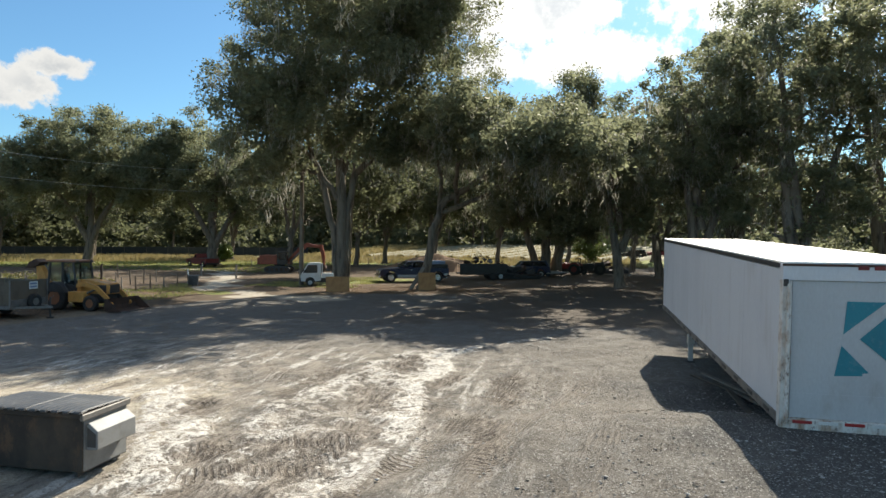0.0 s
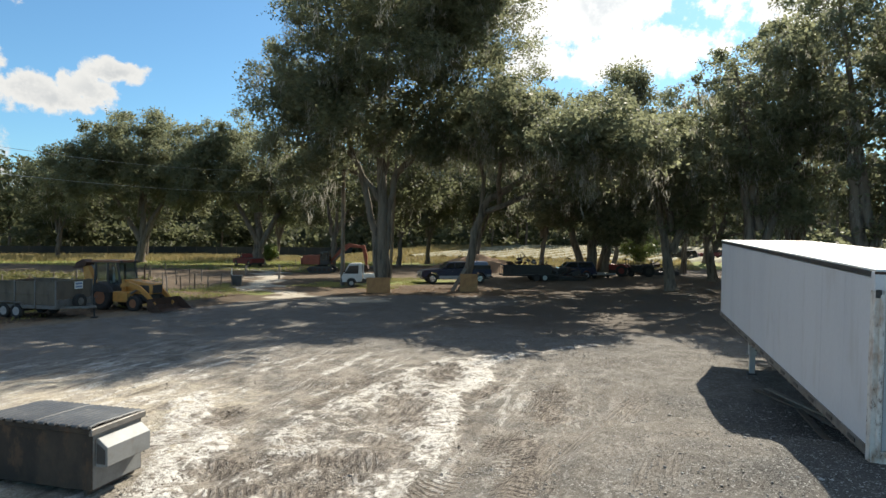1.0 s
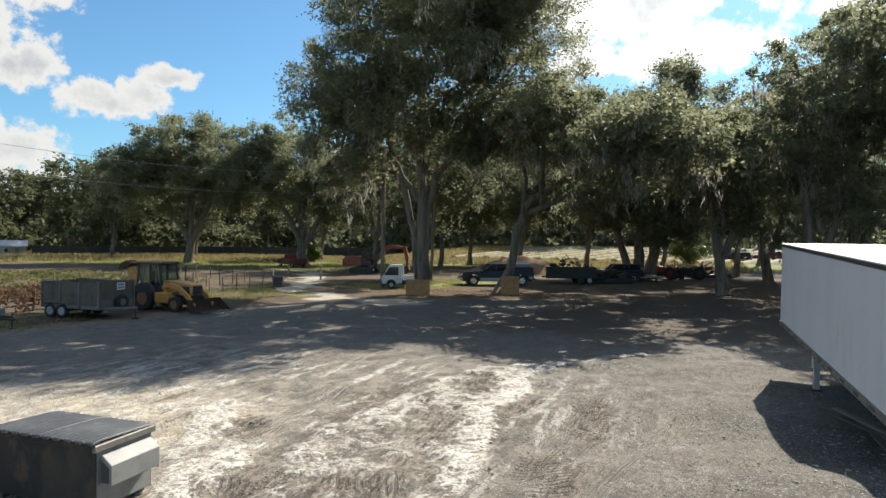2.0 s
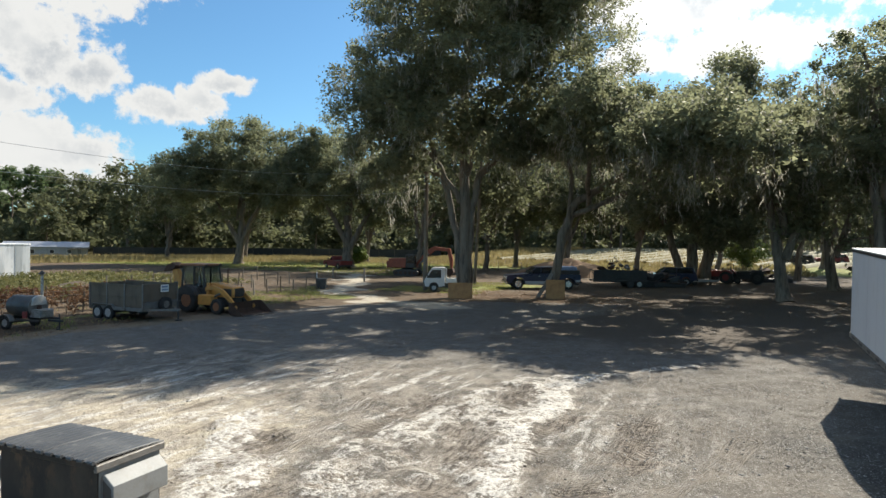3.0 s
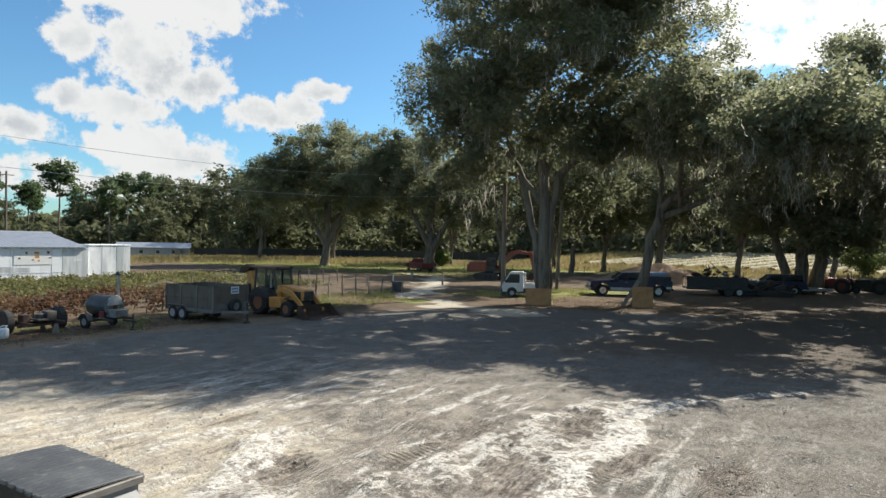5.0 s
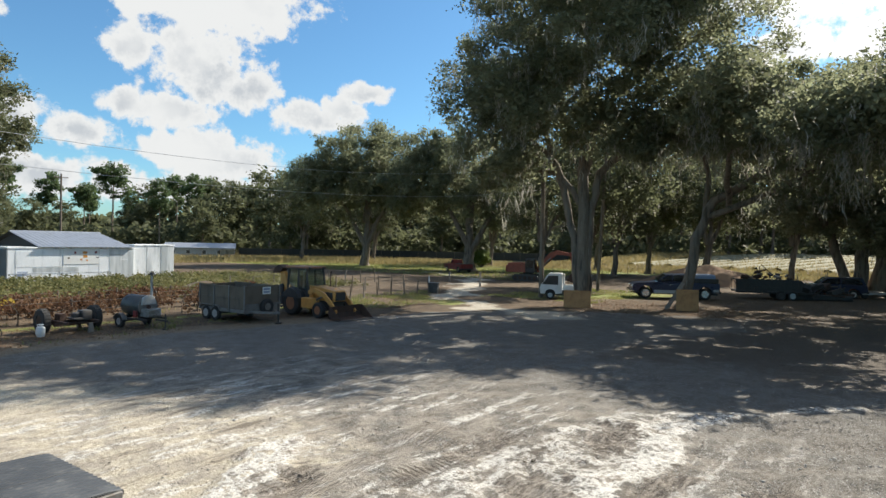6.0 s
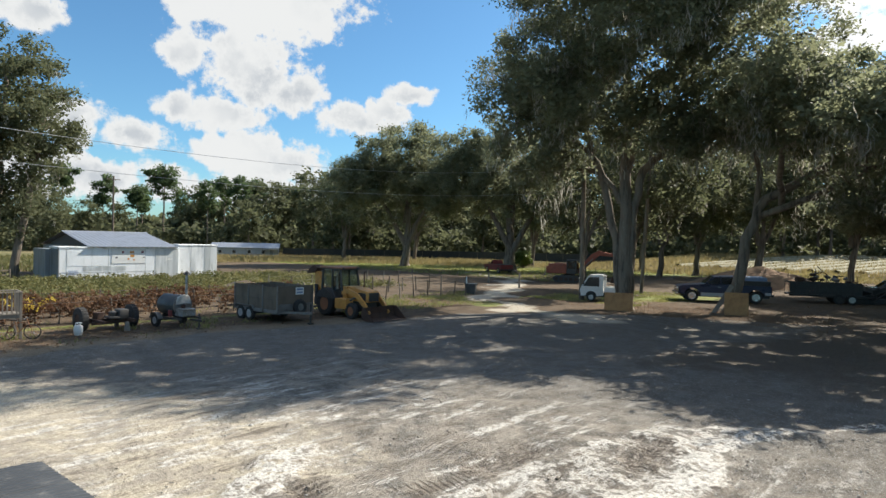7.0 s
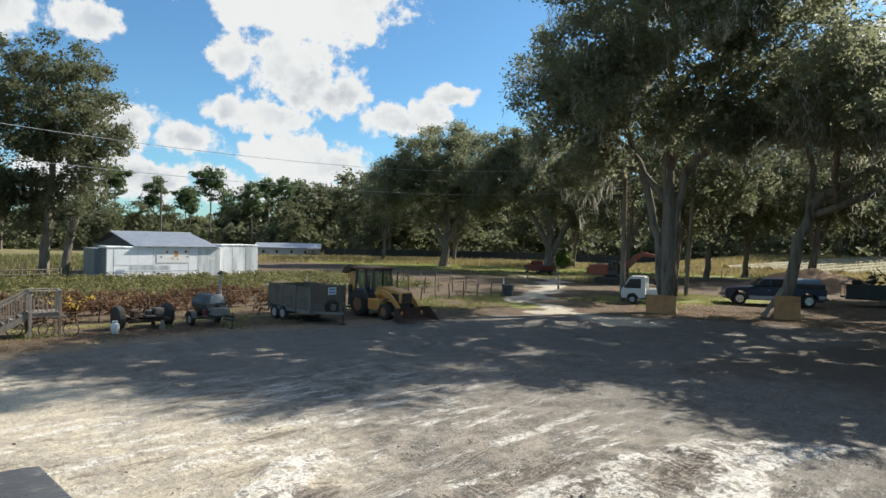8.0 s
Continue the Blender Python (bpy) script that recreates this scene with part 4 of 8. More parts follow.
BLACK_PLASTIC = surface("black_plastic", (0.050, 0.053, 0.056), (0.090, 0.093, 0.095), 0.42, scale=2.5, amount=0.7, grain=50, bump=0.06, dirt=(0.20, 0.19, 0.17), dirt_amount=0.35)
RUBBER = surface("tyre_rubber", (0.030, 0.029, 0.028), (0.055, 0.050, 0.045), 0.85, scale=6, grain=60, bump=0.25, dirt=(0.13, 0.11, 0.09), dirt_amount=0.5)
YELLOW = surface("machine_yellow", (0.62, 0.295, 0.070), (0.42, 0.195, 0.056), 0.5, scale=2.5, amount=0.7, grain=40, bump=0.06, dirt=(0.20, 0.12, 0.06), dirt_amount=0.55)
TAN_ROOF = surface("faded_cab_roof", (0.30, 0.13, 0.062), (0.20, 0.09, 0.05), 0.6, scale=3, grain=40, bump=0.05)
ORANGE = surface("excavator_orange", (0.27, 0.062, 0.028), (0.18, 0.045, 0.024), 0.55, scale=2, amount=0.7, grain=40, bump=0.06, dirt=(0.10, 0.06, 0.04), dirt_amount=0.5)
MAROON = surface("dull_red_paint", (0.21, 0.028, 0.024), (0.12, 0.022, 0.020), 0.55, scale=2.5, amount=0.7, grain=40, bump=0.06, dirt=(0.10, 0.07, 0.05), dirt_amount=0.5)
NAVY = surface("navy_car_paint", (0.014, 0.020, 0.055), (0.018, 0.024, 0.050), 0.3, 0.2, scale=1.5, grain=60, bump=0.01, clear=0.6)
SILVER = surface("silver_car_paint", (0.36, 0.36, 0.37), (0.30, 0.30, 0.31), 0.4, 0.4, scale=2, grain=60, bump=0.02)
KEI_WHITE = surface("white_car_paint", (0.70, 0.70, 0.68), (0.60, 0.60, 0.57), 0.4, scale=2, grain=60, bump=0.02, dirt=(0.35, 0.32, 0.28), dirt_amount=0.35, clear=0.3)
CHROME = surface("chrome", (0.62, 0.62, 0.62), (0.5, 0.5, 0.5), 0.25, 0.95, scale=4, grain=60, bump=0.02)
RIM_WHITE = surface("pale_wheel_rim", (0.46, 0.46, 0.45), (0.30, 0.295, 0.28), 0.45, 0.3, scale=8, grain=60, bump=0.05)
GALVANISED = surface("galvanised_steel", (0.36, 0.36, 0.35), (0.20, 0.195, 0.185), 0.5, 0.4, scale=5, amount=0.9, grain=50, bump=0.08, dirt=(0.12, 0.09, 0.07), dirt_amount=0.6)
GREY_WOOD = surface("grey_weathered_wood", (0.235, 0.205, 0.170), (0.125, 0.108, 0.088), 0.85, scale=3, amount=0.8, grain=25, bump=0.35, stretch=(1, 1, 0.35), spread=0.12)
BROWN_WOOD = surface("dark_weathered_wood", (0.135, 0.110, 0.085), (0.075, 0.062, 0.050), 0.9, scale=3, amount=0.8, grain=25, bump=0.4, stretch=(1, 1, 0.3), spread=0.12)
PLYWOOD = surface("ochre_plywood", (0.42, 0.215, 0.085), (0.27, 0.130, 0.055), 0.8, scale=2.2, amount=0.8, grain=25, bump=0.12, dirt=(0.16, 0.10, 0.06), dirt_amount=0.5)
TRAILER_PANEL = surface("weathered_trailer_panel", (0.150, 0.118, 0.086), (0.085, 0.068, 0.050), 0.85, scale=1.8, amount=0.85, grain=25, bump=0.15, dirt=(0.20, 0.185, 0.16), dirt_amount=0.4, stretch=(1, 1, 0.4))
TIN_FRONT = surface("white_painted_sheet", (0.86, 0.88, 0.89), (0.74, 0.77, 0.79), 0.5, 0.0, scale=0.9, amount=0.7, grain=20, bump=0.05, dirt=(0.40, 0.43, 0.43), dirt_amount=0.4, stretch=(1, 1, 0.18))
HOUSE_WALL = surface("pale_house_wall", (0.40, 0.42, 0.42), (0.30, 0.32, 0.32), 0.8, scale=1.2, amount=0.7, grain=15, bump=0.05)
TIN_WHITE = surface("white_sheet_metal", (0.86, 0.87, 0.87), (0.50, 0.53, 0.54), 0.5, 0.1, scale=1.3, amount=0.95, grain=20, bump=0.05, dirt=(0.26, 0.28, 0.27), dirt_amount=0.55, stretch=(1, 1, 0.18))
TIN_STREAK = surface("streaked_sheet_metal", (0.46, 0.49, 0.50), (0.78, 0.80, 0.80), 0.5, 0.1, scale=1.1, amount=0.95, grain=20, bump=0.05, dirt=(0.30, 0.32, 0.32), dirt_amount=0.6, stretch=(1, 1, 0.10))
TIN_GREY = surface("grey_sheet_metal", (0.24, 0.26, 0.27), (0.14, 0.15, 0.155), 0.55, 0.2, scale=1.5, amount=0.8, grain=20, bump=0.06, stretch=(1, 1, 0.2))
TIN_ROOF = surface("galvanised_roof", (0.36, 0.38, 0.42), (0.27, 0.285, 0.31), 0.42, 0.6, scale=1.0, amount=0.7, grain=20, bump=0.05)
PAPER_ORANGE = surface("orange_sign", (0.62, 0.28, 0.08), (0.5, 0.2, 0.08), 0.7, scale=5, grain=60, bump=0.02)
PAPER_BLUE = surface("blue_grey_sign", (0.22, 0.28, 0.40), (0.16, 0.20, 0.30), 0.7, scale=5, grain=60, bump=0.02)
SIGN_WHITE = surface("white_sign", (0.78, 0.78, 0.76), (0.66, 0.66, 0.64), 0.6, scale=5, grain=60, bump=0.02)
SIGN_DARK = surface("dark_lettering", (0.10, 0.09, 0.09), (0.07, 0.06, 0.06), 0.7, scale=5, grain=60, bump=0.02)
VINE_LEAF = leaf_material("dry_vine_leaf", (0.085, 0.040, 0.024), (0.200, 0.120, 0.066), 0.35, 0.7)
YELLOW_LEAF = leaf_material("yellow_leaf", (0.42, 0.30, 0.05), (0.55, 0.42, 0.10), 0.4, 0.6)
WEED_LEAF = leaf_material("weed_leaf", (0.078, 0.088, 0.032), (0.205, 0.190, 0.078), 0.35, 0.6)
GRASS_LEAF = leaf_material("grass_blade", (0.150, 0.185, 0.048), (0.340, 0.315, 0.125), 0.35, 0.6)
STRAW_LEAF = leaf_material("straw_blade", (0.19, 0.16, 0.068), (0.34, 0.275, 0.135), 0.35, 0.7)
DEAD_LEAF = leaf_material("fallen_leaf", (0.13, 0.070, 0.038), (0.32, 0.215, 0.130), 0.2, 0.8)
CLOD = leaf_material("clod", (0.150, 0.124, 0.098), (0.420, 0.375, 0.315), 0.0, 0.95)
PEBBLE = leaf_material("pebble", (0.15, 0.142, 0.130), (0.50, 0.488, 0.460), 0.0, 0.85)


def glass_material(name, tint, rough=0.05, clear=0.55):
    """Dark car glass: glossy outside, murky inside."""
    m, n = material(name)
    film = n.noise(coordinates(n), 3.0, 4.0)
    shader = n.add("ShaderNodeBsdfPrincipled", {"Base Color": (*tint, 1), "Roughness": n.math("ADD", rough, n.math("MULTIPLY", film, 0.12 if clear < 0.9 else 0.04)), "IOR": 1.5, "Transmission Weight": clear})
    finish(n, shader)
    return m


CAR_GLASS = glass_material("car_glass", (0.05, 0.06, 0.065))
CAB_GLASS = glass_material("cab_glass", (0.55, 0.64, 0.64), 0.0, 0.96)
LAMP_GLASS = surface("lamp_glass", (0.72, 0.72, 0.70), (0.6, 0.6, 0.6), 0.2, scale=5, grain=60, bump=0.02, clear=0.6)

# ---- kinds of small pieces ----


def wheel(parent, at, radius, width, rim_mat, axis="y", rim_share=0.58, label="", flip=1):
    """A tyre with its rim as a sub-part, at a place of the parent."""
    w, r, q = width / 2, radius, radius * rim_share
    tyre = Shape().lathe([(q, -w * 0.75), (q * 1.05, -w * 0.95), (r * 0.88, -w), (r * 0.98, -w * 0.75), (r, -w * 0.35), (r, w * 0.35), (r * 0.98, w * 0.75), (r * 0.88, w), (q * 1.05, w * 0.95), (q, w * 0.75)], axis, 22)
    for k in range(22):
        a = 2 * math.pi * k / 22
        turn = Matrix.Rotation(a, 4, axis.upper())
        lug = {"y": ((r * 0.97, -w * 0.8, -r * 0.05), (r * 1.02, w * 0.8, r * 0.05)), "x": ((-w * 0.8, r * 0.97, -r * 0.05), (w * 0.8, r * 1.02, r * 0.05))}[axis]
        tyre.box(*lug, m=turn)
    ob = part("wheel", tyre, RUBBER, parent, label, Matrix.Translation(at))
    s = flip
    rim = Shape().lathe([(q * 1.04, -w * 0.8 * s), (q * 0.95, -w * 0.62 * s), (q * 0.8, -w * 0.2 * s), (q * 0.42, -w * 0.32 * s), (q * 0.34, -w * 0.62 * s), (q * 0.12, -w * 0.7 * s), (q * 0.1, w * 0.3 * s), (q * 1.02, w * 0.4 * s)], axis, 20)
    for k in range(6):
        a = 2 * math.pi * k / 6
        c, d = q * 0.56 * math.cos(a), q * 0.56 * math.sin(a)
        e = -w * 0.30 * s
        rim.tube([(c, e - 0.02 * s, d), (c, e - 0.05 * s, d)] if axis == "y" else [(e - 0.02 * s, c, d), (e - 0.05 * s, c, d)], q * 0.07, 6)
    part("rim", rim, rim_mat, ob)
    return ob


def arch(cx, cz, r, n=9):
    """Points of a wheel arch from right to left, over the wheel."""
    return [(cx + r * math.cos(math.pi * k / n), cz + r * math.sin(math.pi * k / n)) for k in range(n + 1)]


def at_ground(x, y, yaw=0.0, lift=0.0):
    return pose(x, y, lie_at(x, y) + lift, 0, 0, yaw)


# ---- the long white trailer ----


def semi_trailer():
    long, wide, tall = 13.3, 2.6, 2.55
    ob = thing("semi_trailer", pose(3.12, 10.61, 1.12, 1.9, 0, 0.47), "long white box trailer with rusty corner posts on gravel", "trailer")
    for x, name in ((0, "side_wall"), (wide - 0.04, "side_wall")):
        wall = part(name, Shape().box((x, 0.1, 0.1), (x + 0.04, long - 0.05, tall - 0.1), 0.004), WHITE_PAINT, ob)
        for k in range(1, 12):
            y = 0.1 + k * (long - 0.1) / 12
            edge = x - 0.0015 if x == 0 else x + 0.0295
            part("seam", Shape().box((edge, y - 0.025, 0.14), (edge + 0.012, y + 0.025, tall - 0.14)), WHITE_PAINT, wall)
    part("front_wall", Shape().box((0.04, long - 0.06, 0.1), (wide - 0.04, long, tall - 0.05), 0.01), WHITE_PAINT, ob)
    roof = Shape().box((-0.015, -0.01, tall - 0.012), (wide + 0.015, long + 0.01, tall + 0.022), 0.008)
    for k in range(9):
        roof.box((0.05, 0.8 + k * 1.45, tall + 0.02), (wide - 0.05, 0.84 + k * 1.45, tall + 0.028))
    part("roof", roof, WHITE_ROOF, ob)
    for x in (-0.02, wide - 0.02):
        part("top_rail", Shape().box((x, 0.08, tall - 0.085), (x + 0.04, long, tall - 0.015), 0.006), DARK_STEEL if x < 0 else STEEL, ob, "dark worn top rail")
        rail = Shape().box((x, 0.08, -0.02), (x + 0.045, long, 0.13), 0.008)
        part("bottom_rail", rail, STEEL, ob)
    for k in range(13):
        y = 0.5 + k
        part("marker", Shape().box((-0.035, y, 0.03), (-0.018, y + 0.28, 0.09), 0.004), DARK_STEEL, ob, "dark marker strip")
    for x in (-0.03, wide - 0.11):
        part("corner_post", Shape().box((x, -0.05, -0.06), (x + 0.14, 0.1, tall - 0.27), 0.012).tube([(x + 0.09, -0.07, 0.1), (x + 0.09, -0.07, tall - 0.32)], 0.03, 8), RUSTY_POST, ob, "rust-streaked white corner post")
    part("header", Shape().box((-0.03, -0.04, tall - 0.27), (wide + 0.03, 0.1, tall - 0.01), 0.01), WHITE_PAINT, ob)
    part("header_edge", Shape().box((-0.034, -0.046, tall - 0.045), (wide + 0.034, -0.038, tall - 0.006), 0.002), RUST, ob, "rusty edge of the header")
    part("sill", Shape().box((0.08, -0.06, -0.08), (wide - 0.08, 0.1, 0.1), 0.01), RUSTY_POST, ob, "rusty rear sill")
    door = part("door", Shape().box((0.085, 0.0, 0.105), (wide - 0.085, 0.05, tall - 0.275), 0.006), DOOR_PAINT, ob, "grey-white roll-up door")
    for j in range(4):
        part("seam", Shape().box((0.1, -0.003, 0.5 + j * 0.44), (wide - 0.1, 0.004, 0.506 + j * 0.44)), DOOR_PAINT, door)
    part("guide", Shape().box((0.085, -0.02, 0.1), (0.125, 0.0, tall - 0.28), 0.004), STEEL, door)
    part("bracket", Shape().box((-0.02, -0.075, tall - 0.36), (0.05, -0.045, tall - 0.25), 0.006), DARK_STEEL, ob, "black rusty bracket")
    e = -0.007
    # plain teal shapes on the doors
    for outline in ([(0.80, 1.97), (1.34, 1.97), (0.76, 1.46)], [(0.74, 1.28), (1.13, 0.87), (1.04, 0.86), (1.04, 0.82), (0.65, 0.80)], [(0.99, 1.39), (1.36, 1.76), (1.70, 1.97), (1.86, 1.97), (1.86, 0.82), (1.66, 0.82)]):
        part("emblem", Shape().plate([(x + 0.1, z) for x, z in outline], "y", e - 0.002, e + 0.002), TEAL, ob, "plain teal shape")
    for k in range(6):
        x = 0.16 + k * 0.37
        part("reflector", Shape().box((x, -0.068, 0.035), (x + 0.28, -0.06, 0.085), 0.002), RED_TAPE if k % 2 == 0 else WHITE_TAPE, ob)
    for k in range(4):
        x = 1.02 + k * 0.22
        part("marker_lamp", Shape().box((x, -0.056, tall - 0.09), (x + 0.15, -0.038, tall - 0.03), 0.006), MAROON, ob)
    beams = Shape()
    for k in range(30):
        y = 0.4 + k * 0.43
        beams.box((0.05, y, -0.12), (wide - 0.05, y + 0.06, 0.09))
    part("floor", beams.box((0.03, 0.08, 0.08), (wide - 0.03, long - 0.05, 0.11)), DARK_STEEL, ob)
    for x in (0.45, wide - 0.6):
        leg = part("landing_leg", Shape().box((x - 0.03, 10.5, -0.8), (x + 0.17, 10.75, 0.05), 0.012).box((x + 0.0, 10.55, -1.36), (x + 0.14, 10.7, -0.75), 0.008), RIM_WHITE, ob, "pale steel landing leg")
        part("foot", Shape().box((x - 0.06, 10.48, -1.42), (x + 0.2, 10.77, -1.35), 0.01), DARK_STEEL, leg)
    part("brace", Shape().tube([(0.5, 10.6, -0.5), (wide - 0.5, 10.6, -0.5)], 0.025, 8).tube([(0.52, 10.6, -0.7), (0.52, 11.9, 0.02)], 0.025, 8), DARK_STEEL, ob)


semi_trailer()


def lumber():
    """Old boards thrown below the trailer."""
    rng = random.Random(3)
    for k in range(9):
        x, y = 3.6 + rng.uniform(0, 1.6), 15.8 + rng.uniform(-0.6, 2.2)
        long = rng.uniform(1.8, 3.2)
        ob = new("board", Shape().box((-0.07, -long / 2, 0), (0.07, long / 2, 0.04), 0.005).mesh("board", GREY_WOOD if k % 3 == 0 else BROWN_WOOD))
        ob.matrix_world = pose(x, y, lie_at(x, y) + 0.03 + 0.045 * (k % 5), 0, rng.uniform(-3, 3), rng.uniform(-10, 26))
        tagged(ob, "old weathered board lying below the trailer", "board", "boards below the trailer")


lumber()

# ---- the dumpster ----


def dumpster():
    z = lie_at(-8.5, 8.5)
    ob = thing("dumpster", pose(-8.56, 8.5, z, 0, 0, 2.5), "grey steel dumpster with black ribbed plastic lids", "dumpster")
    a, b, top = 0.98, 0.5, 0.99
    body = Shape().take([(-a, -b, 0.09), (a, -b, 0.09), (a, b, 0.09), (-a, b, 0.09), (-a, -b, top), (a, -b, top), (a, b, top - 0.03), (-a, b, top - 0.03),
                         (-a + .04, -b + .04, top), (a - .04, -b + .04, top), (a - .04, b - .04, top - 0.03), (-a + .04, b - .04, top - 0.03), (-a + .04, -b + .04, 0.13), (a - .04, -b + .04, 0.13), (a - .04, b - .04, 0.13), (-a + .04, b - .04, 0.13)],
                        [(3, 2, 1, 0), (0, 1, 5, 4), (1, 2, 6, 5), (2, 3, 7, 6), (3, 0, 4, 7), (4, 5, 9, 8), (5, 6, 10, 9), (6, 7, 11, 10), (7, 4, 8, 11), (9, 13, 12, 8), (10, 14, 13, 9), (11, 15, 14, 10), (8, 12, 15, 11), (12, 13, 14, 15)])
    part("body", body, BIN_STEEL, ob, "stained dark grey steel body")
    rim = Shape()
    rim.box((-a - 0.04, -b - 0.05, top - 0.05), (a + 0.04, -b + 0.0, top + 0.035), 0.01).box((-a - 0.04, b, top - 0.08), (a + 0.04, b + 0.05, top), 0.01)
    part("rim", rim, BIN_STEEL, ob)
    for s in (-1, 1):
        part("side_rim", Shape().box((s * (a + 0.02) - 0.03, -b - 0.05, top - 0.08), (s * (a + 0.02) + 0.03, b + 0.05, top + 0.02), 0.01), STEEL, ob, "grey side rim")
        part("side_sheet", Shape().box((s * (a + 0.006) - 0.004, -b + 0.02, 0.1), (s * (a + 0.006) + 0.004, b - 0.02, top - 0.09)), BIN_SIDE, ob, "pale steel side")
        x = s * a
        outline = [(x + s * 0.012, 0.82), (x + s * 0.05, 0.86), (x + s * 0.22, 0.73), (x + s * 0.22, 0.44), (x + s * 0.012, 0.42)]
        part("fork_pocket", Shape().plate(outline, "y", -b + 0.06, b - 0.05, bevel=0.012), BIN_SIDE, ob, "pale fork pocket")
        # dark sheet paints the shade of a hollow on the solid pocket
        part("pocket_opening", Shape().plate([(x + s * 0.04, 0.79), (x + s * 0.19, 0.69), (x + s * 0.19, 0.48), (x + s * 0.04, 0.48)], "y", -b + 0.052, -b + 0.058), DARK_STEEL, ob)
    for k in range(2):
        x0 = -a - 0.02 + k * (a + 0.02)
        lid = Shape()
        n = 72
        verts, faces = [], []
        rows = [(-b - 0.06, top + 0.05), (-b + 0.1, top + 0.07), (b - 0.12, top + 0.045), (b + 0.07, top + 0.02), (b + 0.08, top - 0.03)]
        for y, zz in rows:
            for i in range(n + 1):
                u = i / n
                rib = 0.015 * (0.5 + 0.5 * math.cos(2 * math.pi * u * 9)) ** 3
                edge = -0.015 if i in (0, n) else 0
                verts.append((x0 + 0.01 + u * (a + 0.0), y, zz + rib + edge))
        for r in range(len(rows) - 1):
            faces += [(r * (n + 1) + i, r * (n + 1) + i + 1, (r + 1) * (n + 1) + i + 1, (r + 1) * (n + 1) + i) for i in range(n)]
        lid.take(verts, faces, True)
        lid.take([(v[0], v[1], v[2] - 0.015) for v in verts], [tuple(reversed(f)) for f in faces], True)
        lid_ob = part("lid", lid, BLACK_PLASTIC, ob, "black ribbed plastic lid")
        for j in range(5):
            x = x0 + 0.1 + j * 0.2
            part("hinge", Shape().tube([(x, -b - 0.07, top + 0.055), (x + 0.1, -b - 0.07, top + 0.055)], 0.026, 8), BLACK_PLASTIC, lid_ob)
    for x in (-a + 0.1, a - 0.16):
        part("skid", Shape().box((x, -b + 0.02, 0.0), (x + 0.06, b - 0.02, 0.095), 0.006), DARK_STEEL, ob)


dumpster()


# ---- machines and trailers along the edge of the yard ----


def backhoe_loader():
    """Its nose points along x; the place is below the rear axle."""
    ob = thing("backhoe_loader", at_ground(-27.35, 28.2, 0) @ Matrix.Scale(1.09, 4), "yellow backhoe loader with a dark cab and rusty front bucket", "backhoe")
    for s in (-1, 1):
        wheel(ob, (0, s * 0.78, 0.62), 0.62, 0.42, TAN_ROOF, rim_share=0.55, flip=-s if s > 0 else 1)
        wheel(ob, (2.0, s * 0.80, 0.38), 0.38, 0.28, TAN_ROOF, rim_share=0.55, flip=-s if s > 0 else 1)
    chassis = Shape().box((-0.9, -0.36, 0.42), (2.5, 0.36, 0.78), 0.02).tube([(0, -0.7, 0.62), (0, 0.7, 0.62)], 0.12, 10).tube([(2.0, -0.75, 0.38), (2.0, 0.75, 0.38)], 0.08, 10)
    part("chassis", chassis, DARK_STEEL, ob)
    for s in (-1, 1):
        part("side_tank", Shape().box((0.75, s * 0.66 - 0.24, 0.42), (1.62, s * 0.66 + 0.24, 0.92), 0.03), YELLOW, ob)
    hood = Shape().plate([(1.0, 0.8), (2.62, 0.8), (2.66, 1.18), (2.55, 1.32), (1.6, 1.46), (1.0, 1.5)], "y", -0.38, 0.38, bevel=0.025)
    hood_ob = part("hood", hood, YELLOW, ob, "faded yellow engine hood")
    part("grille", Shape().box((2.63, -0.31, 0.84), (2.675, 0.31, 1.26), 0.01), DARK_STEEL, hood_ob)
    for s in (-1, 1):
        part("side_grille", Shape().box((1.95, s * 0.385 - 0.008, 0.86), (2.5, s * 0.385 + 0.008, 1.24), 0.004), DARK_STEEL, hood_ob)
    part("exhaust", Shape().tube([(1.6, 0.28, 1.4), (1.6, 0.28, 2.15), (1.68, 0.28, 2.24)], [0.035, 0.035, 0.04], 8), RUST, ob)
    # cab
    part("cab_base", Shape().plate([(-0.75, 0.7), (1.0, 0.7), (1.0, 1.15), (0.72, 1.2), (0.5, 1.32), (-0.62, 1.34), (-0.75, 1.2)], "y", -0.52, 0.52, bevel=0.02), DARK_STEEL, ob)
    for s in (-1, 1):
        part("fender", Shape().tube([(0.72 * math.cos(t), s * 0.78, 0.62 + 0.72 * math.sin(t)) for t in np.linspace(0.35, 2.7, 9)], 0.05, 6).plate([(0.72 * math.cos(t), 0.62 + 0.72 * math.sin(t)) for t in np.linspace(0.35, 2.7, 9)], "y", s * 0.78 - 0.22, s * 0.78 + 0.22), DARK_STEEL, ob)
    corners = {"front": (0.92, 0.72), "mid": (0.12, 0.12), "rear": (-0.72, -0.62)}
    for s in (-1, 1):
        for name, (x0, x1) in corners.items():
            part("cab_post", Shape().tube([(x0, s * 0.56, 1.15), (x1, s * 0.54, 2.36)], 0.055, 6), DARK_STEEL, ob)
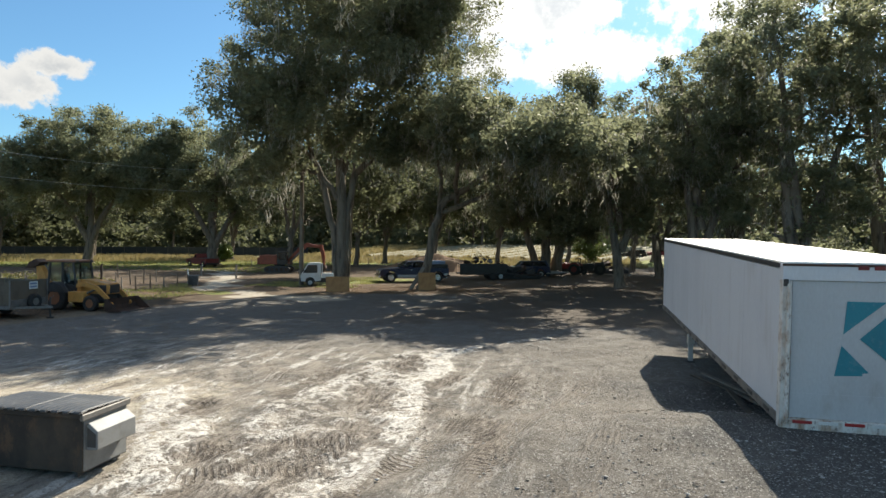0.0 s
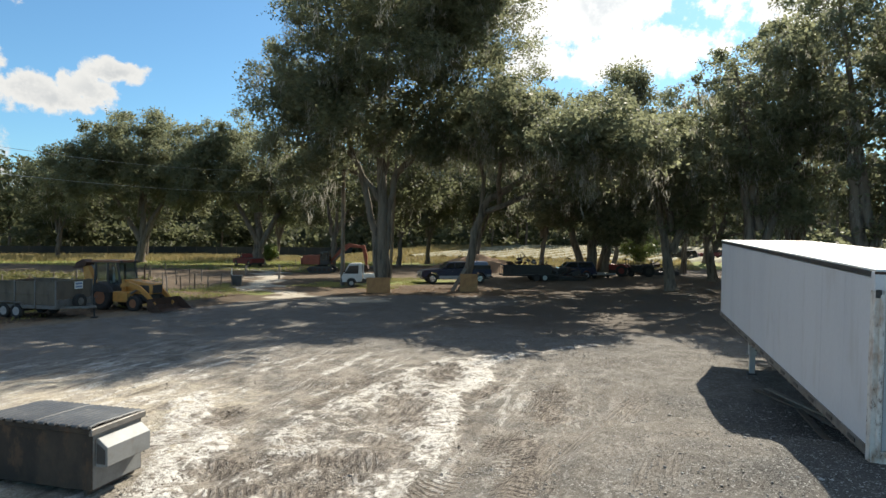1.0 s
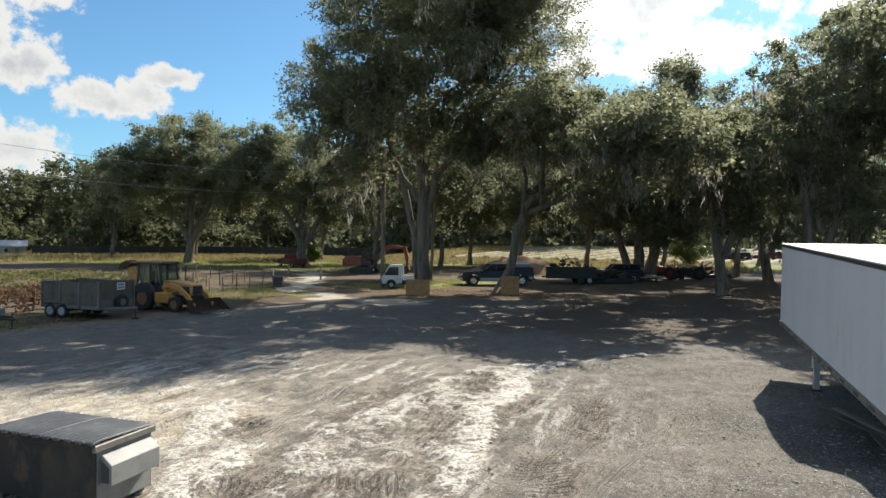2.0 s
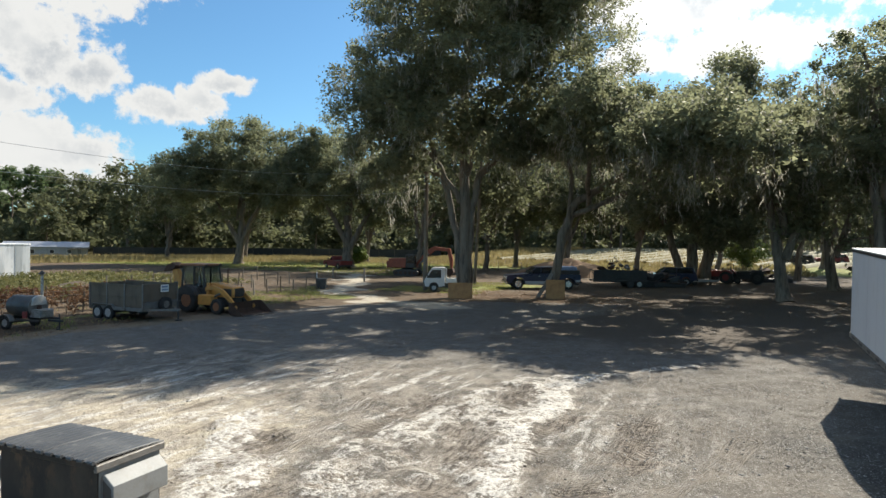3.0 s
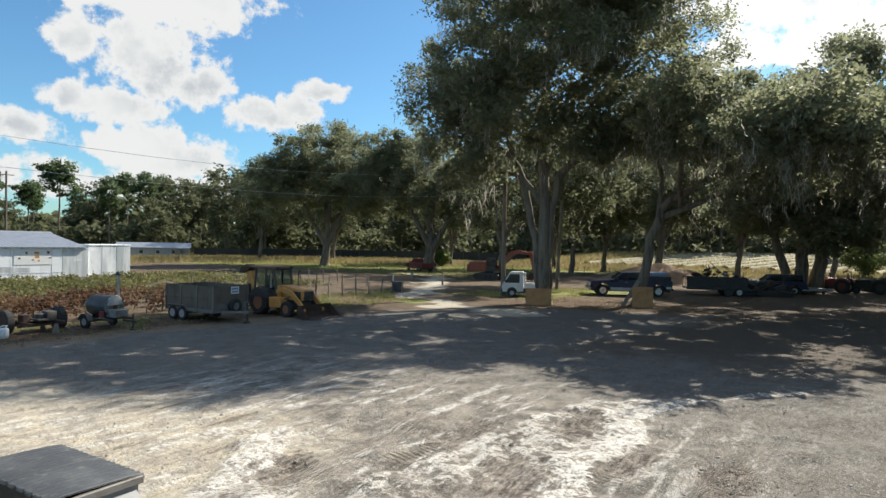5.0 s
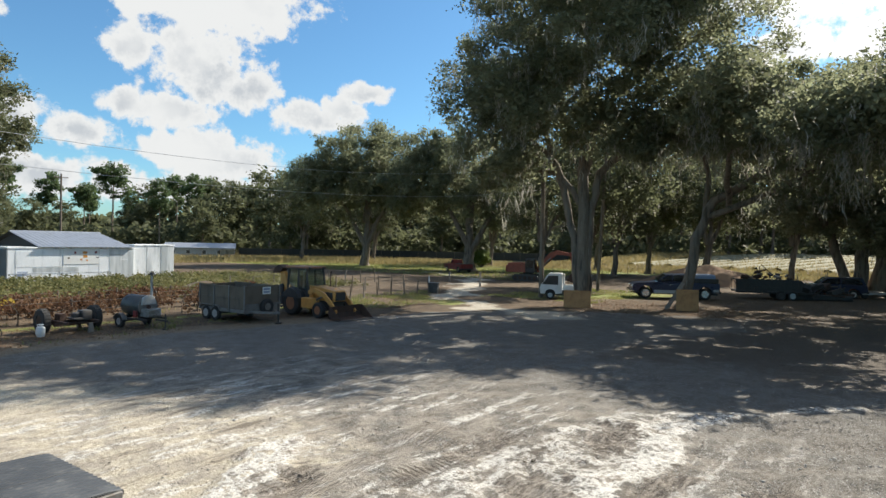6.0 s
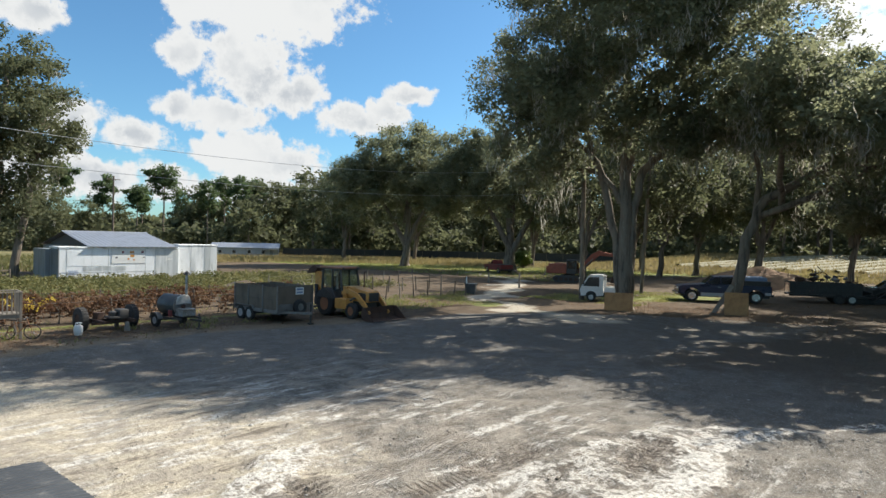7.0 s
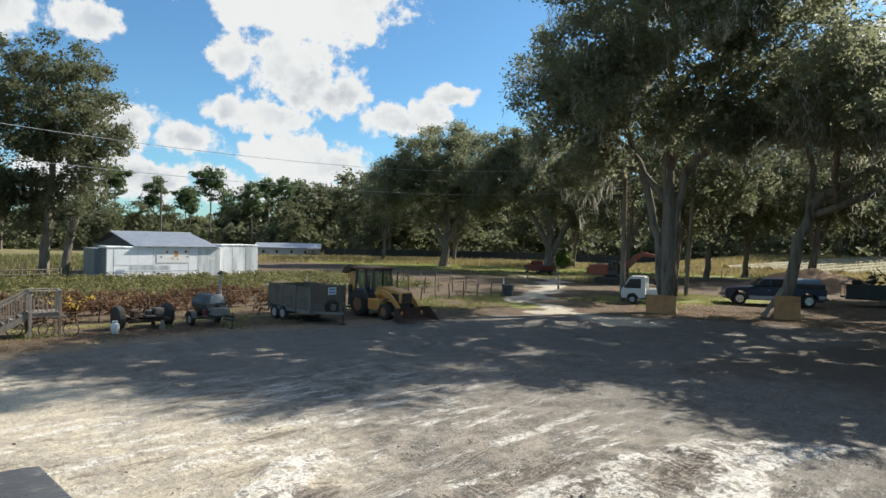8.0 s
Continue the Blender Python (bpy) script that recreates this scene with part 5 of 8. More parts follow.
        for (x0, x1), (x2, x3) in (((0.9, 0.71), (0.14, 0.14)), ((0.10, 0.10), (-0.7, -0.6))):
            part("side_window", Shape().take([(x0, s * 0.555, 1.28), (x1, s * 0.54, 2.3), (x3, s * 0.54, 2.3), (x2, s * 0.555, 1.28), (x0, s * 0.545, 1.28), (x1, s * 0.53, 2.3), (x3, s * 0.53, 2.3), (x2, s * 0.545, 1.28)], [(0, 1, 2, 3), (7, 6, 5, 4), (0, 4, 5, 1), (1, 5, 6, 2), (2, 6, 7, 3), (3, 7, 4, 0)]), CAB_GLASS, ob)
    part("windscreen", Shape().take([(0.93, -0.5, 1.3), (0.93, 0.5, 1.3), (0.74, 0.5, 2.3), (0.74, -0.5, 2.3), (0.92, -0.5, 1.3), (0.92, 0.5, 1.3), (0.73, 0.5, 2.3), (0.73, -0.5, 2.3)], [(0, 1, 2, 3), (7, 6, 5, 4), (0, 3, 7, 4), (1, 5, 6, 2), (0, 4, 5, 1), (3, 2, 6, 7)]), CAB_GLASS, ob)
    part("rear_window", Shape().box((-0.66, -0.5, 1.4), (-0.65, 0.5, 2.25)), CAB_GLASS, ob)
    part("cab_roof", Shape().box((-0.82, -0.62, 2.34), (0.86, 0.62, 2.44), 0.035), TAN_ROOF, ob, "faded orange cab roof")
    part("roof_trim", Shape().box((-0.8, -0.63, 2.3), (0.88, 0.63, 2.345), 0.012), DARK_STEEL, ob)
    for y in (-0.45, 0.45):
        part("work_lamp", Shape().box((0.82, y - 0.07, 2.33), (0.93, y + 0.07, 2.42), 0.02), DARK_STEEL, ob)
    part("seat", Shape().box((-0.2, -0.24, 1.25), (0.25, 0.24, 1.4), 0.04).box((-0.28, -0.22, 1.38), (-0.16, 0.22, 1.95), 0.04), DARK_STEEL, ob)
    part("lever_cloth", Shape().box((0.3, -0.44, 1.3), (0.34, -0.32, 2.1), 0.01), SIGN_WHITE, ob, "pale hanging cloth in the cab")
    # loader arms and bucket
    for s in (-1, 1):
        y = s * 0.62
        top = [(1.02, 1.28), (1.5, 1.42), (2.2, 1.22), (2.75, 0.78), (3.1, 0.36)]
        low = [(3.0, 0.24), (2.6, 0.62), (2.12, 1.0), (1.5, 1.18), (1.02, 1.1)]
        arm = part("loader_arm", Shape().plate(top + low, "y", y - 0.055, y + 0.055, bevel=0.012), YELLOW, ob)
        part("cylinder", Shape().tube([(1.3, y, 0.7), (2.0, y, 1.02)], 0.05, 8).tube([(2.0, y, 1.02), (2.45, y, 0.95)], 0.028, 8), STEEL, arm)
        part("tower", Shape().plate([(0.95, 0.75), (1.2, 0.75), (1.16, 1.5), (0.98, 1.5)], "y", s * 0.5 - 0.04, s * 0.5 + 0.04, bevel=0.01), YELLOW, ob)
    prof = [(3.0, 0.62), (2.96, 0.3), (3.05, 0.08), (3.3, 0.02), (3.86, 0.04)]
    bucket = Shape()
    inner = [(x + 0.035, z + 0.02) for x, z in prof]
    bucket.plate(prof + list(reversed(inner)), "y", -1.04, 1.04)
    for s in (-1, 1):
        bucket.plate([(3.0, 0.62), (2.96, 0.3), (3.05, 0.08), (3.3, 0.02), (3.86, 0.04), (3.62, 0.24), (3.12, 0.64)], "y", s * 1.04 - 0.015, s * 1.04 + 0.015)
    bucket_ob = part("front_bucket", bucket, RUST, ob, "rusty brown front bucket")
    part("cutting_edge", Shape().box((3.74, -1.06, 0.02), (3.94, 1.06, 0.045), 0.004), STEEL, bucket_ob)
    # hoe at the back, folded up
    boom = Shape().plate([(-1.05, 0.75), (-0.88, 0.85), (-1.28, 1.5), (-1.6, 2.12), (-1.9, 2.08), (-1.58, 1.4)], "y", -0.14, 0.14, bevel=0.02)
    boom_ob = part("boom", boom, YELLOW, ob)
    part("cylinder", Shape().tube([(-0.9, 0, 1.1), (-1.25, 0, 1.9)], 0.055, 8).tube([(-1.25, 0, 1.9), (-1.5, 0, 2.16)], 0.03, 8), STEEL, boom_ob)
    stick = part("dipper", Shape().plate([(-1.98, 2.24), (-1.72, 2.2), (-1.66, 1.45), (-1.78, 0.8), (-1.94, 0.8), (-1.88, 1.5)], "y", -0.1, 0.1, bevel=0.015), YELLOW, ob)
    part("hoe_bucket", Shape().plate([(-2.42, 1.98), (-2.2, 2.3), (-1.8, 2.46), (-1.5, 2.3), (-1.66, 2.12), (-2.02, 2.02)], "y", -0.28, 0.28, bevel=0.02), RUST, ob, "rusty raised hoe bucket")
    for s in (-1, 1):
        part("stabiliser", Shape().plate([(-1.0, 0.5), (-0.86, 0.5), (-0.9, 1.5), (-1.04, 1.5)], "y", s * 0.72 - 0.07, s * 0.72 + 0.07, bevel=0.012).box((-1.12, s * 0.72 - 0.2, 0.32), (-0.75, s * 0.72 + 0.2, 0.4), 0.01), DARK_STEEL, ob)
    part("hoe_frame", Shape().box((-1.05, -0.8, 0.45), (-0.85, 0.8, 0.85), 0.02), DARK_STEEL, ob)


backhoe_loader()


def dump_trailer():
    """High-sided wooden trailer; its drawbar points along x."""
    ob = thing("utility_trailer", at_ground(-27.9, 24.15, 3), "grey high-sided wooden utility trailer with a spare wheel on the front", "trailer")
    x0, x1, y0, y1, floor, top = -1.55, 2.05, -1.05, 1.05, 0.62, 1.80
    frame = Shape().box((x0, y0, 0.48), (x1, y0 + 0.09, 0.66), 0.01).box((x0, y1 - 0.09, 0.48), (x1, y1, 0.66), 0.01).box((x1 - 0.1, y0, 0.48), (x1, y1, 0.66), 0.01).box((x0, y0, 0.48), (x0 + 0.1, y1, 0.66), 0.01)
    part("frame", frame, STEEL, ob)
    part("floor", Shape().box((x0, y0 + 0.02, 0.655), (x1, y1 - 0.02, 0.69)), BROWN_WOOD, ob)
    for y in (y0, y1 - 0.03):
        for k in range(3):
            a = x0 + k * (x1 - x0) / 3
            part("side_panel", Shape().box((a + 0.03, y, 0.7), (a + (x1 - x0) / 3 - 0.03, y + 0.03, top - 0.02 * k), 0.004), TRAILER_PANEL, ob, "weathered grey side panel")
        for k in range(4):
            a = x0 + k * (x1 - x0) / 3
            out = y - 0.05 if y == y0 else y + 0.03
            part("stake", Shape().box((a - 0.035, out, 0.5), (a + 0.035, out + 0.05, top + 0.03), 0.006), STEEL, ob)
        out = y - 0.03 if y == y0 else y + 0.03
        part("side_rail", Shape().box((x0, out, top - 0.09), (x1, out + 0.03, top - 0.02), 0.005).box((x0, out, 1.15), (x1, out + 0.03, 1.22), 0.005), TRAILER_PANEL, ob)
    front = part("front_panel", Shape().box((x1 - 0.03, y0 + 0.02, 0.95), (x1, y1 - 0.02, top + 0.02), 0.005), TRAILER_PANEL, ob)
    part("front_sheet", Shape().box((x1 + 0.004, y0 + 0.05, 0.62), (x1 + 0.03, y1 - 0.05, 0.94), 0.006), STEEL, ob, "pale steel lower sheet")
    part("tailgate", Shape().box((x0, y0 + 0.02, 0.7), (x0 + 0.03, y1 - 0.02, top - 0.04), 0.005), TRAILER_PANEL, ob)
    sign = part("notice", Shape().box((x1 + 0.004, 0.0, 1.38), (x1 + 0.012, 0.5, 1.74), 0.002), SIGN_WHITE, ob, "white notice with grey lines")
    for k in range(2):
        part("lettering", Shape().box((x1 + 0.013, 0.06, 1.44 + k * 0.15), (x1 + 0.016, 0.44, 1.53 + k * 0.15)), PAPER_BLUE, sign)
    wheel(ob, (x1 + 0.16, 0.15, 0.78), 0.36, 0.22, STEEL, "x", 0.5, "spare wheel", flip=-1)
    part("spare_bracket", Shape().box((x1, 0.05, 0.7), (x1 + 0.1, 0.25, 0.86), 0.01), DARK_STEEL, ob)
    for s in (-1, 1):
        for x in (-0.75, 0.0):
            wheel(ob, (x - 0.25, s * 1.02, 0.34), 0.34, 0.2, RIM_WHITE, rim_share=0.6, flip=-s if s > 0 else 1)
        fender = [(-1.45, 0.62), (-1.3, 0.78), (0.05, 0.78), (0.2, 0.62), (0.16, 0.62), (0.03, 0.75), (-1.28, 0.75), (-1.41, 0.62)]
        part("fender", Shape().plate(fender, "y", s * 1.02 - 0.12, s * 1.02 + 0.12), STEEL, ob)
    for x in (-1.0, -0.25):
        part("axle", Shape().tube([(x, -0.95, 0.34), (x, 0.95, 0.34)], 0.045, 8).box((x - 0.3, -0.72, 0.36), (x + 0.3, -0.66, 0.49), 0.01).box((x - 0.3, 0.66, 0.36), (x + 0.3, 0.72, 0.49), 0.01), DARK_STEEL, ob)
    part("drawbar", Shape().plate([(x1, -0.8), (x1 + 1.25, -0.06), (x1 + 1.25, 0.06), (x1, 0.8), (x1, 0.66), (x1 + 1.0, 0.0), (x1, -0.66)], "z", 0.5, 0.6), STEEL, ob)
    jack = part("jack", Shape().tube([(x1 + 1.05, 0.12, 0.06), (x1 + 1.05, 0.12, 1.0)], 0.04, 8).box((x1 + 0.93, 0.0, 0.0), (x1 + 1.17, 0.24, 0.07), 0.01), DARK_STEEL, ob)
    part("handle", Shape().tube([(x1 + 1.05, 0.12, 0.98), (x1 + 1.2, 0.12, 1.02), (x1 + 1.22, 0.12, 1.1)], 0.014, 6), STEEL, jack)


dump_trailer()


def smoker_trailer():
    """A barrel smoker on wheels; the firebox end points along x."""
    ob = thing("smoker_trailer", at_ground(-28.3, 19.4, 8) @ Matrix.Scale(0.88, 4), "grey steel barrel smoker on a small two-wheeled trailer with a chimney", "smoker")
    barrel = Shape().lathe([(0.06, -1.05), (0.36, -1.03), (0.50, -0.94), (0.545, -0.84), (0.55, 0.55), (0.53, 0.6)], "x", 26, Matrix.Translation((0, 0, 1.12)))
    barrel_ob = part("barrel", barrel, SMOKER_STEEL, ob, "dark grey steel barrel")
    part("seam", Shape().box((-0.8, -0.565, 1.1), (0.5, -0.545, 1.13)).tube([(-0.55, -0.58, 1.12), (0.25, -0.58, 1.12)], 0.016, 6), DARK_STEEL, barrel_ob)
    part("end_plate", Shape().lathe([(0.03, 0.585), (0.52, 0.585), (0.545, 0.60), (0.545, 0.625), (0.03, 0.64)], "x", 26, Matrix.Translation((0, 0, 1.12))), STEEL, ob)
    part("heat_shield", Shape().plate([(-0.42, 1.2), (0.42, 1.2), (0.34, 1.56), (0.12, 1.69), (-0.12, 1.69), (-0.34, 1.56)], "x", 0.62, 0.72, bevel=0.02), RIM_WHITE, ob, "pale heat shield")
    part("damper", Shape().lathe([(0.02, 0.73), (0.12, 0.73), (0.12, 0.77), (0.02, 0.78)], "x", 14, Matrix.Translation((0, -0.05, 1.08))), RUST, ob)
    part("firebox", Shape().box((0.5, -0.38, 0.6), (1.2, 0.38, 1.0), 0.03).box((1.18, -0.26, 0.66), (1.24, 0.26, 0.94), 0.012), GALVANISED, ob, "pale firebox")
    part("side_table", Shape().box((1.0, -0.55, 0.98), (1.6, -0.05, 1.02), 0.008), STEEL, ob)
    part("tail_light", Shape().box((0.38, -0.68, 0.60), (0.66, -0.6, 0.92), 0.02), MAROON, ob, "red tail light")
    part("chimney", Shape().tube([(0.62, 0.2, 1.5), (0.62, 0.2, 2.72)], 0.065, 12), GALVANISED, ob, "grey chimney pipe")
    part("chimney_cap", Shape().lathe([(0.17, 2.73), (0.16, 2.78), (0.02, 2.92)], "z", 14, Matrix.Translation((0.62, 0.2, 0))), DARK_STEEL, ob)
    part("frame", Shape().box((-1.05, -0.6, 0.44), (1.35, -0.53, 0.54), 0.01).box((-1.05, 0.53, 0.44), (1.35, 0.6, 0.54), 0.01).box((-0.8, -0.6, 0.44), (-0.72, 0.6, 0.54)).box((0.5, -0.6, 0.44), (0.58, 0.6, 0.54)), DARK_STEEL, ob)
    for x in (-0.6, 0.4):
        part("cradle", Shape().box((x, -0.4, 0.5), (x + 0.07, 0.4, 0.66), 0.01), DARK_STEEL, ob)
    for s in (-1, 1):
        wheel(ob, (-0.55, s * 0.76, 0.33), 0.33, 0.2, RIM_WHITE, rim_share=0.55, flip=-s if s > 0 else 1)
        part("fender", Shape().plate([(-0.55 + 0.42 * math.cos(t), 0.34 + 0.42 * math.sin(t)) for t in np.linspace(0.2, 2.95, 9)] + [(-0.55 + 0.39 * math.cos(t), 0.34 + 0.39 * math.sin(t)) for t in np.linspace(2.95, 0.2, 9)], "y", s * 0.76 - 0.13, s * 0.76 + 0.13), STEEL, ob)
    part("axle", Shape().tube([(-0.55, -0.7, 0.33), (-0.55, 0.7, 0.33)], 0.04, 8), DARK_STEEL, ob)
    part("drawbar", Shape().box((1.3, -0.05, 0.42), (2.2, 0.05, 0.52), 0.01), DARK_STEEL, ob)
    part("jack", Shape().tube([(1.9, 0.1, 0.03), (1.9, 0.1, 0.8)], 0.035, 8).box((1.8, 0.0, 0.0), (2.0, 0.2, 0.05)), DARK_STEEL, ob)


smoker_trailer()


def axle_frame():
    """A bare wheeled chassis, its axle lying along y."""
    ob = thing("wheeled_chassis", at_ground(-29.2, 16.75, 4) @ Matrix.Scale(0.92, 4), "rusty bare implement chassis with two tall black tyres", "chassis")
    part("beam", Shape().box((-0.1, -1.0, 0.34), (0.12, 1.0, 0.52), 0.015).box((0.5, -0.9, 0.32), (0.62, 1.0, 0.46), 0.012).box((-0.6, -0.75, 0.44), (1.4, -0.63, 0.56), 0.01).box((-0.6, 0.63, 0.44), (1.4, 0.75, 0.56), 0.01), RUST, ob)
    for y in (-1.15, 1.15):
        wheel(ob, (0, y, 0.56), 0.56, 0.34, RUST, rim_share=0.45, flip=1 if y < 0 else -1)
    part("gearbox", Shape().box((0.2, 0.25, 0.5), (0.75, 0.7, 0.98), 0.05).lathe([(0.1, 0), (0.2, 0.05), (0.2, 0.25), (0.08, 0.3)], "z", 12, Matrix.Translation((0.45, 0.1, 0.6))), DARK_STEEL, ob)
    part("hub_block", Shape().box((-0.05, -0.62, 0.5), (0.4, -0.28, 0.86), 0.04), RUST, ob)
    part("tray", Shape().box((0.1, -0.2, 0.58), (0.9, 0.22, 0.66), 0.01), DARK_STEEL, ob)
    part("stand", Shape().plate([(0.22, 0.0), (0.5, 0.0), (0.42, 0.45), (0.3, 0.45)], "x", 1.25, 1.36), GREY_WOOD, ob)
    for y in (-0.75, 0.6):
        part("prop", Shape().box((-0.55, y, 0.0), (-0.4, y + 0.15, 0.45)), BROWN_WOOD, ob)


axle_frame()


def gas_cylinder():
    ob = thing("gas_cylinder", at_ground(-28.15, 15.3), "white propane gas cylinder standing on bare soil", "gas cylinder")
    part("tank", Shape().lathe([(0.13, 0.04), (0.165, 0.09), (0.17, 0.14), (0.17, 0.32), (0.15, 0.39), (0.08, 0.43)], "z", 20), KEI_WHITE, ob)
    part("foot_ring", Shape().lathe([(0.13, 0.0), (0.135, 0.06), (0.12, 0.06), (0.12, 0.0)], "z", 20), KEI_WHITE, ob)
    collar = Shape()
    for k in range(3):
        a = k * 2.1
        collar.tube([(0.11 * math.cos(a + t), 0.11 * math.sin(a + t), 0.5) for t in np.linspace(0, 1.5, 6)], 0.016, 6).tube([(0.11 * math.cos(a), 0.11 * math.sin(a), 0.4), (0.11 * math.cos(a), 0.11 * math.sin(a), 0.5)], 0.014, 6)
    part("collar", collar, KEI_WHITE, ob)
    part("valve", Shape().tube([(0, 0, 0.42), (0, 0, 0.5)], 0.025, 8).tube([(0, 0, 0.47), (0.06, 0, 0.47)], 0.014, 6), CHROME, ob)


gas_cylinder()


def bicycle(x, y, yaw, lean, paint, label):
    ob = thing("bicycle", pose(x, y, lie_at(x, y) + 0.0, 0, 0, yaw) @ pose(0, 0, 0, lean, 0, 0) @ Matrix.Scale(0.86, 4), label, "bicycle", "bicycles")
    for wx in (-0.5, 0.5):
        rim = Shape().tube([(wx + 0.33 * math.cos(t), 0, 0.34 + 0.33 * math.sin(t)) for t in np.linspace(0, 2 * math.pi, 29)], 0.024, 6, closed=False)
        w = part("wheel", rim, RUBBER, ob)
        spokes = Shape()
        for k in range(10):
            t = k * math.pi / 5
            spokes.tube([(wx, 0.02 * (-1) ** k, 0.34), (wx + 0.31 * math.cos(t), 0, 0.34 + 0.31 * math.sin(t))], 0.004, 3, closed=False)
        part("spokes", spokes, CHROME, w)
    f = Shape()
    for a, b in (((-0.5, 0, 0.34), (-0.05, 0, 0.32)), ((-0.5, 0, 0.34), (-0.15, 0, 0.75)), ((-0.05, 0, 0.32), (-0.18, 0, 0.88)), ((-0.15, 0, 0.75), (0.32, 0, 0.8)), ((-0.05, 0, 0.32), (0.34, 0, 0.72)), ((0.5, 0, 0.34), (0.3, 0, 0.95))):
        f.tube([a, b], 0.018, 8)
    part("frame", f, paint, ob)
    part("handlebar", Shape().tube([(0.22, -0.26, 1.0), (0.3, -0.1, 0.98), (0.3, 0.1, 0.98), (0.22, 0.26, 1.0)], 0.014, 6), CHROME, ob)
    part("saddle", Shape().plate([(-0.3, -0.07), (-0.3, 0.07), (-0.15, 0.06), (0.0, 0.02), (0.0, -0.02), (-0.15, -0.06)], "z", 0.88, 0.93, bevel=0.01), RUBBER, ob)
    part("crank", Shape().tube([(-0.05, -0.09, 0.32), (-0.05, 0.09, 0.32)], 0.02, 6).tube([(-0.05, 0.09, 0.32), (0.08, 0.09, 0.24)], 0.012, 6).tube([(-0.05, -0.09, 0.32), (-0.18, -0.09, 0.4)], 0.012, 6), STEEL, ob)


bicycle(-28.5, 13.35, 62, 8, TAN_ROOF, "small orange bicycle standing by the wooden steps")
bicycle(-29.3, 12.4, 70, -14, MAROON, "dark red bicycle leaning below the wooden landing")


def wooden_steps():
    """A landing with rails and a flight going down along -y."""
    ob = thing("wooden_steps", at_ground(-29.6, 13.45, -4), "weathered grey wooden steps with a railed landing", "steps")
    level, rail = 1.0, 1.82
    for x in (0, 1.05):
        for y in (-1.0, 0.0):
            part("post", Shape().box((x - 0.05, y - 0.05, 0), (x + 0.05, y + 0.05, rail), 0.006), GREY_WOOD, ob)
    for k in range(5):
        part("deck_board", Shape().box((-0.05, -1.05 + k * 0.218, level - 0.035), (1.1, -0.85 + k * 0.218, level), 0.004), GREY_WOOD, ob)
    for x in (-0.02, 1.03):
        part("joist", Shape().box((x, -1.05, level - 0.19), (x + 0.04, 0.05, level - 0.04), 0.004), GREY_WOOD, ob)
        part("top_rail", Shape().box((x - 0.05, -1.05, rail), (x + 0.09, 0.06, rail + 0.04), 0.005), GREY_WOOD, ob)
        for k in range(6):
            y = -0.88 + k * 0.15
            part("baluster", Shape().box((x - 0.01, y - 0.02, level - 0.05), (x + 0.03, y + 0.02, rail), 0.003), GREY_WOOD, ob)
    part("end_rail", Shape().box((0, 0.0, rail), (1.05, 0.06, rail + 0.04), 0.005), GREY_WOOD, ob)
    for k in range(7):
        part("baluster", Shape().box((0.1 + k * 0.14, 0.0, level), (0.14 + k * 0.14, 0.03, rail), 0.003), GREY_WOOD, ob)
    run, n = 1.55, 6
    for k in range(n):
        y, z = -1.07 - (k + 1) * run / n, level - (k + 1) * level / (n + 1)
        part("tread", Shape().box((0.02, y, z - 0.035), (1.03, y + run / n + 0.02, z), 0.004), GREY_WOOD, ob)
    slope = math.atan2(level, run)
    for x in (0.0, 1.02):
        part("stringer", Shape().plate([(-1.05, level - 0.25), (-1.05, level), (-1.05 - run, 0.12), (-1.05 - run, 0.0), (-1.05 - run + 0.25, 0.0)], "x", x, x + 0.04), GREY_WOOD, ob)
        part("stair_rail", Shape().plate([(-1.03, rail - 0.06), (-1.03, rail + 0.03), (-1.05 - run, 0.96), (-1.05 - run, 0.87)], "x", x - 0.03, x + 0.06), GREY_WOOD, ob)
        part("newel", Shape().box((x - 0.03, -1.11 - run, 0), (x + 0.06, -1.01 - run, 0.98), 0.005), GREY_WOOD, ob)
        for k in range(9):
            u = (k + 0.5) / 9
            y, z = -1.07 - u * run, level * (1 - u)
            part("baluster", Shape().box((x, y - 0.02, z - 0.05), (x + 0.035, y + 0.02, z + 0.84), 0.003), GREY_WOOD, ob)


wooden_steps()


# ---- vehicles under the trees ----


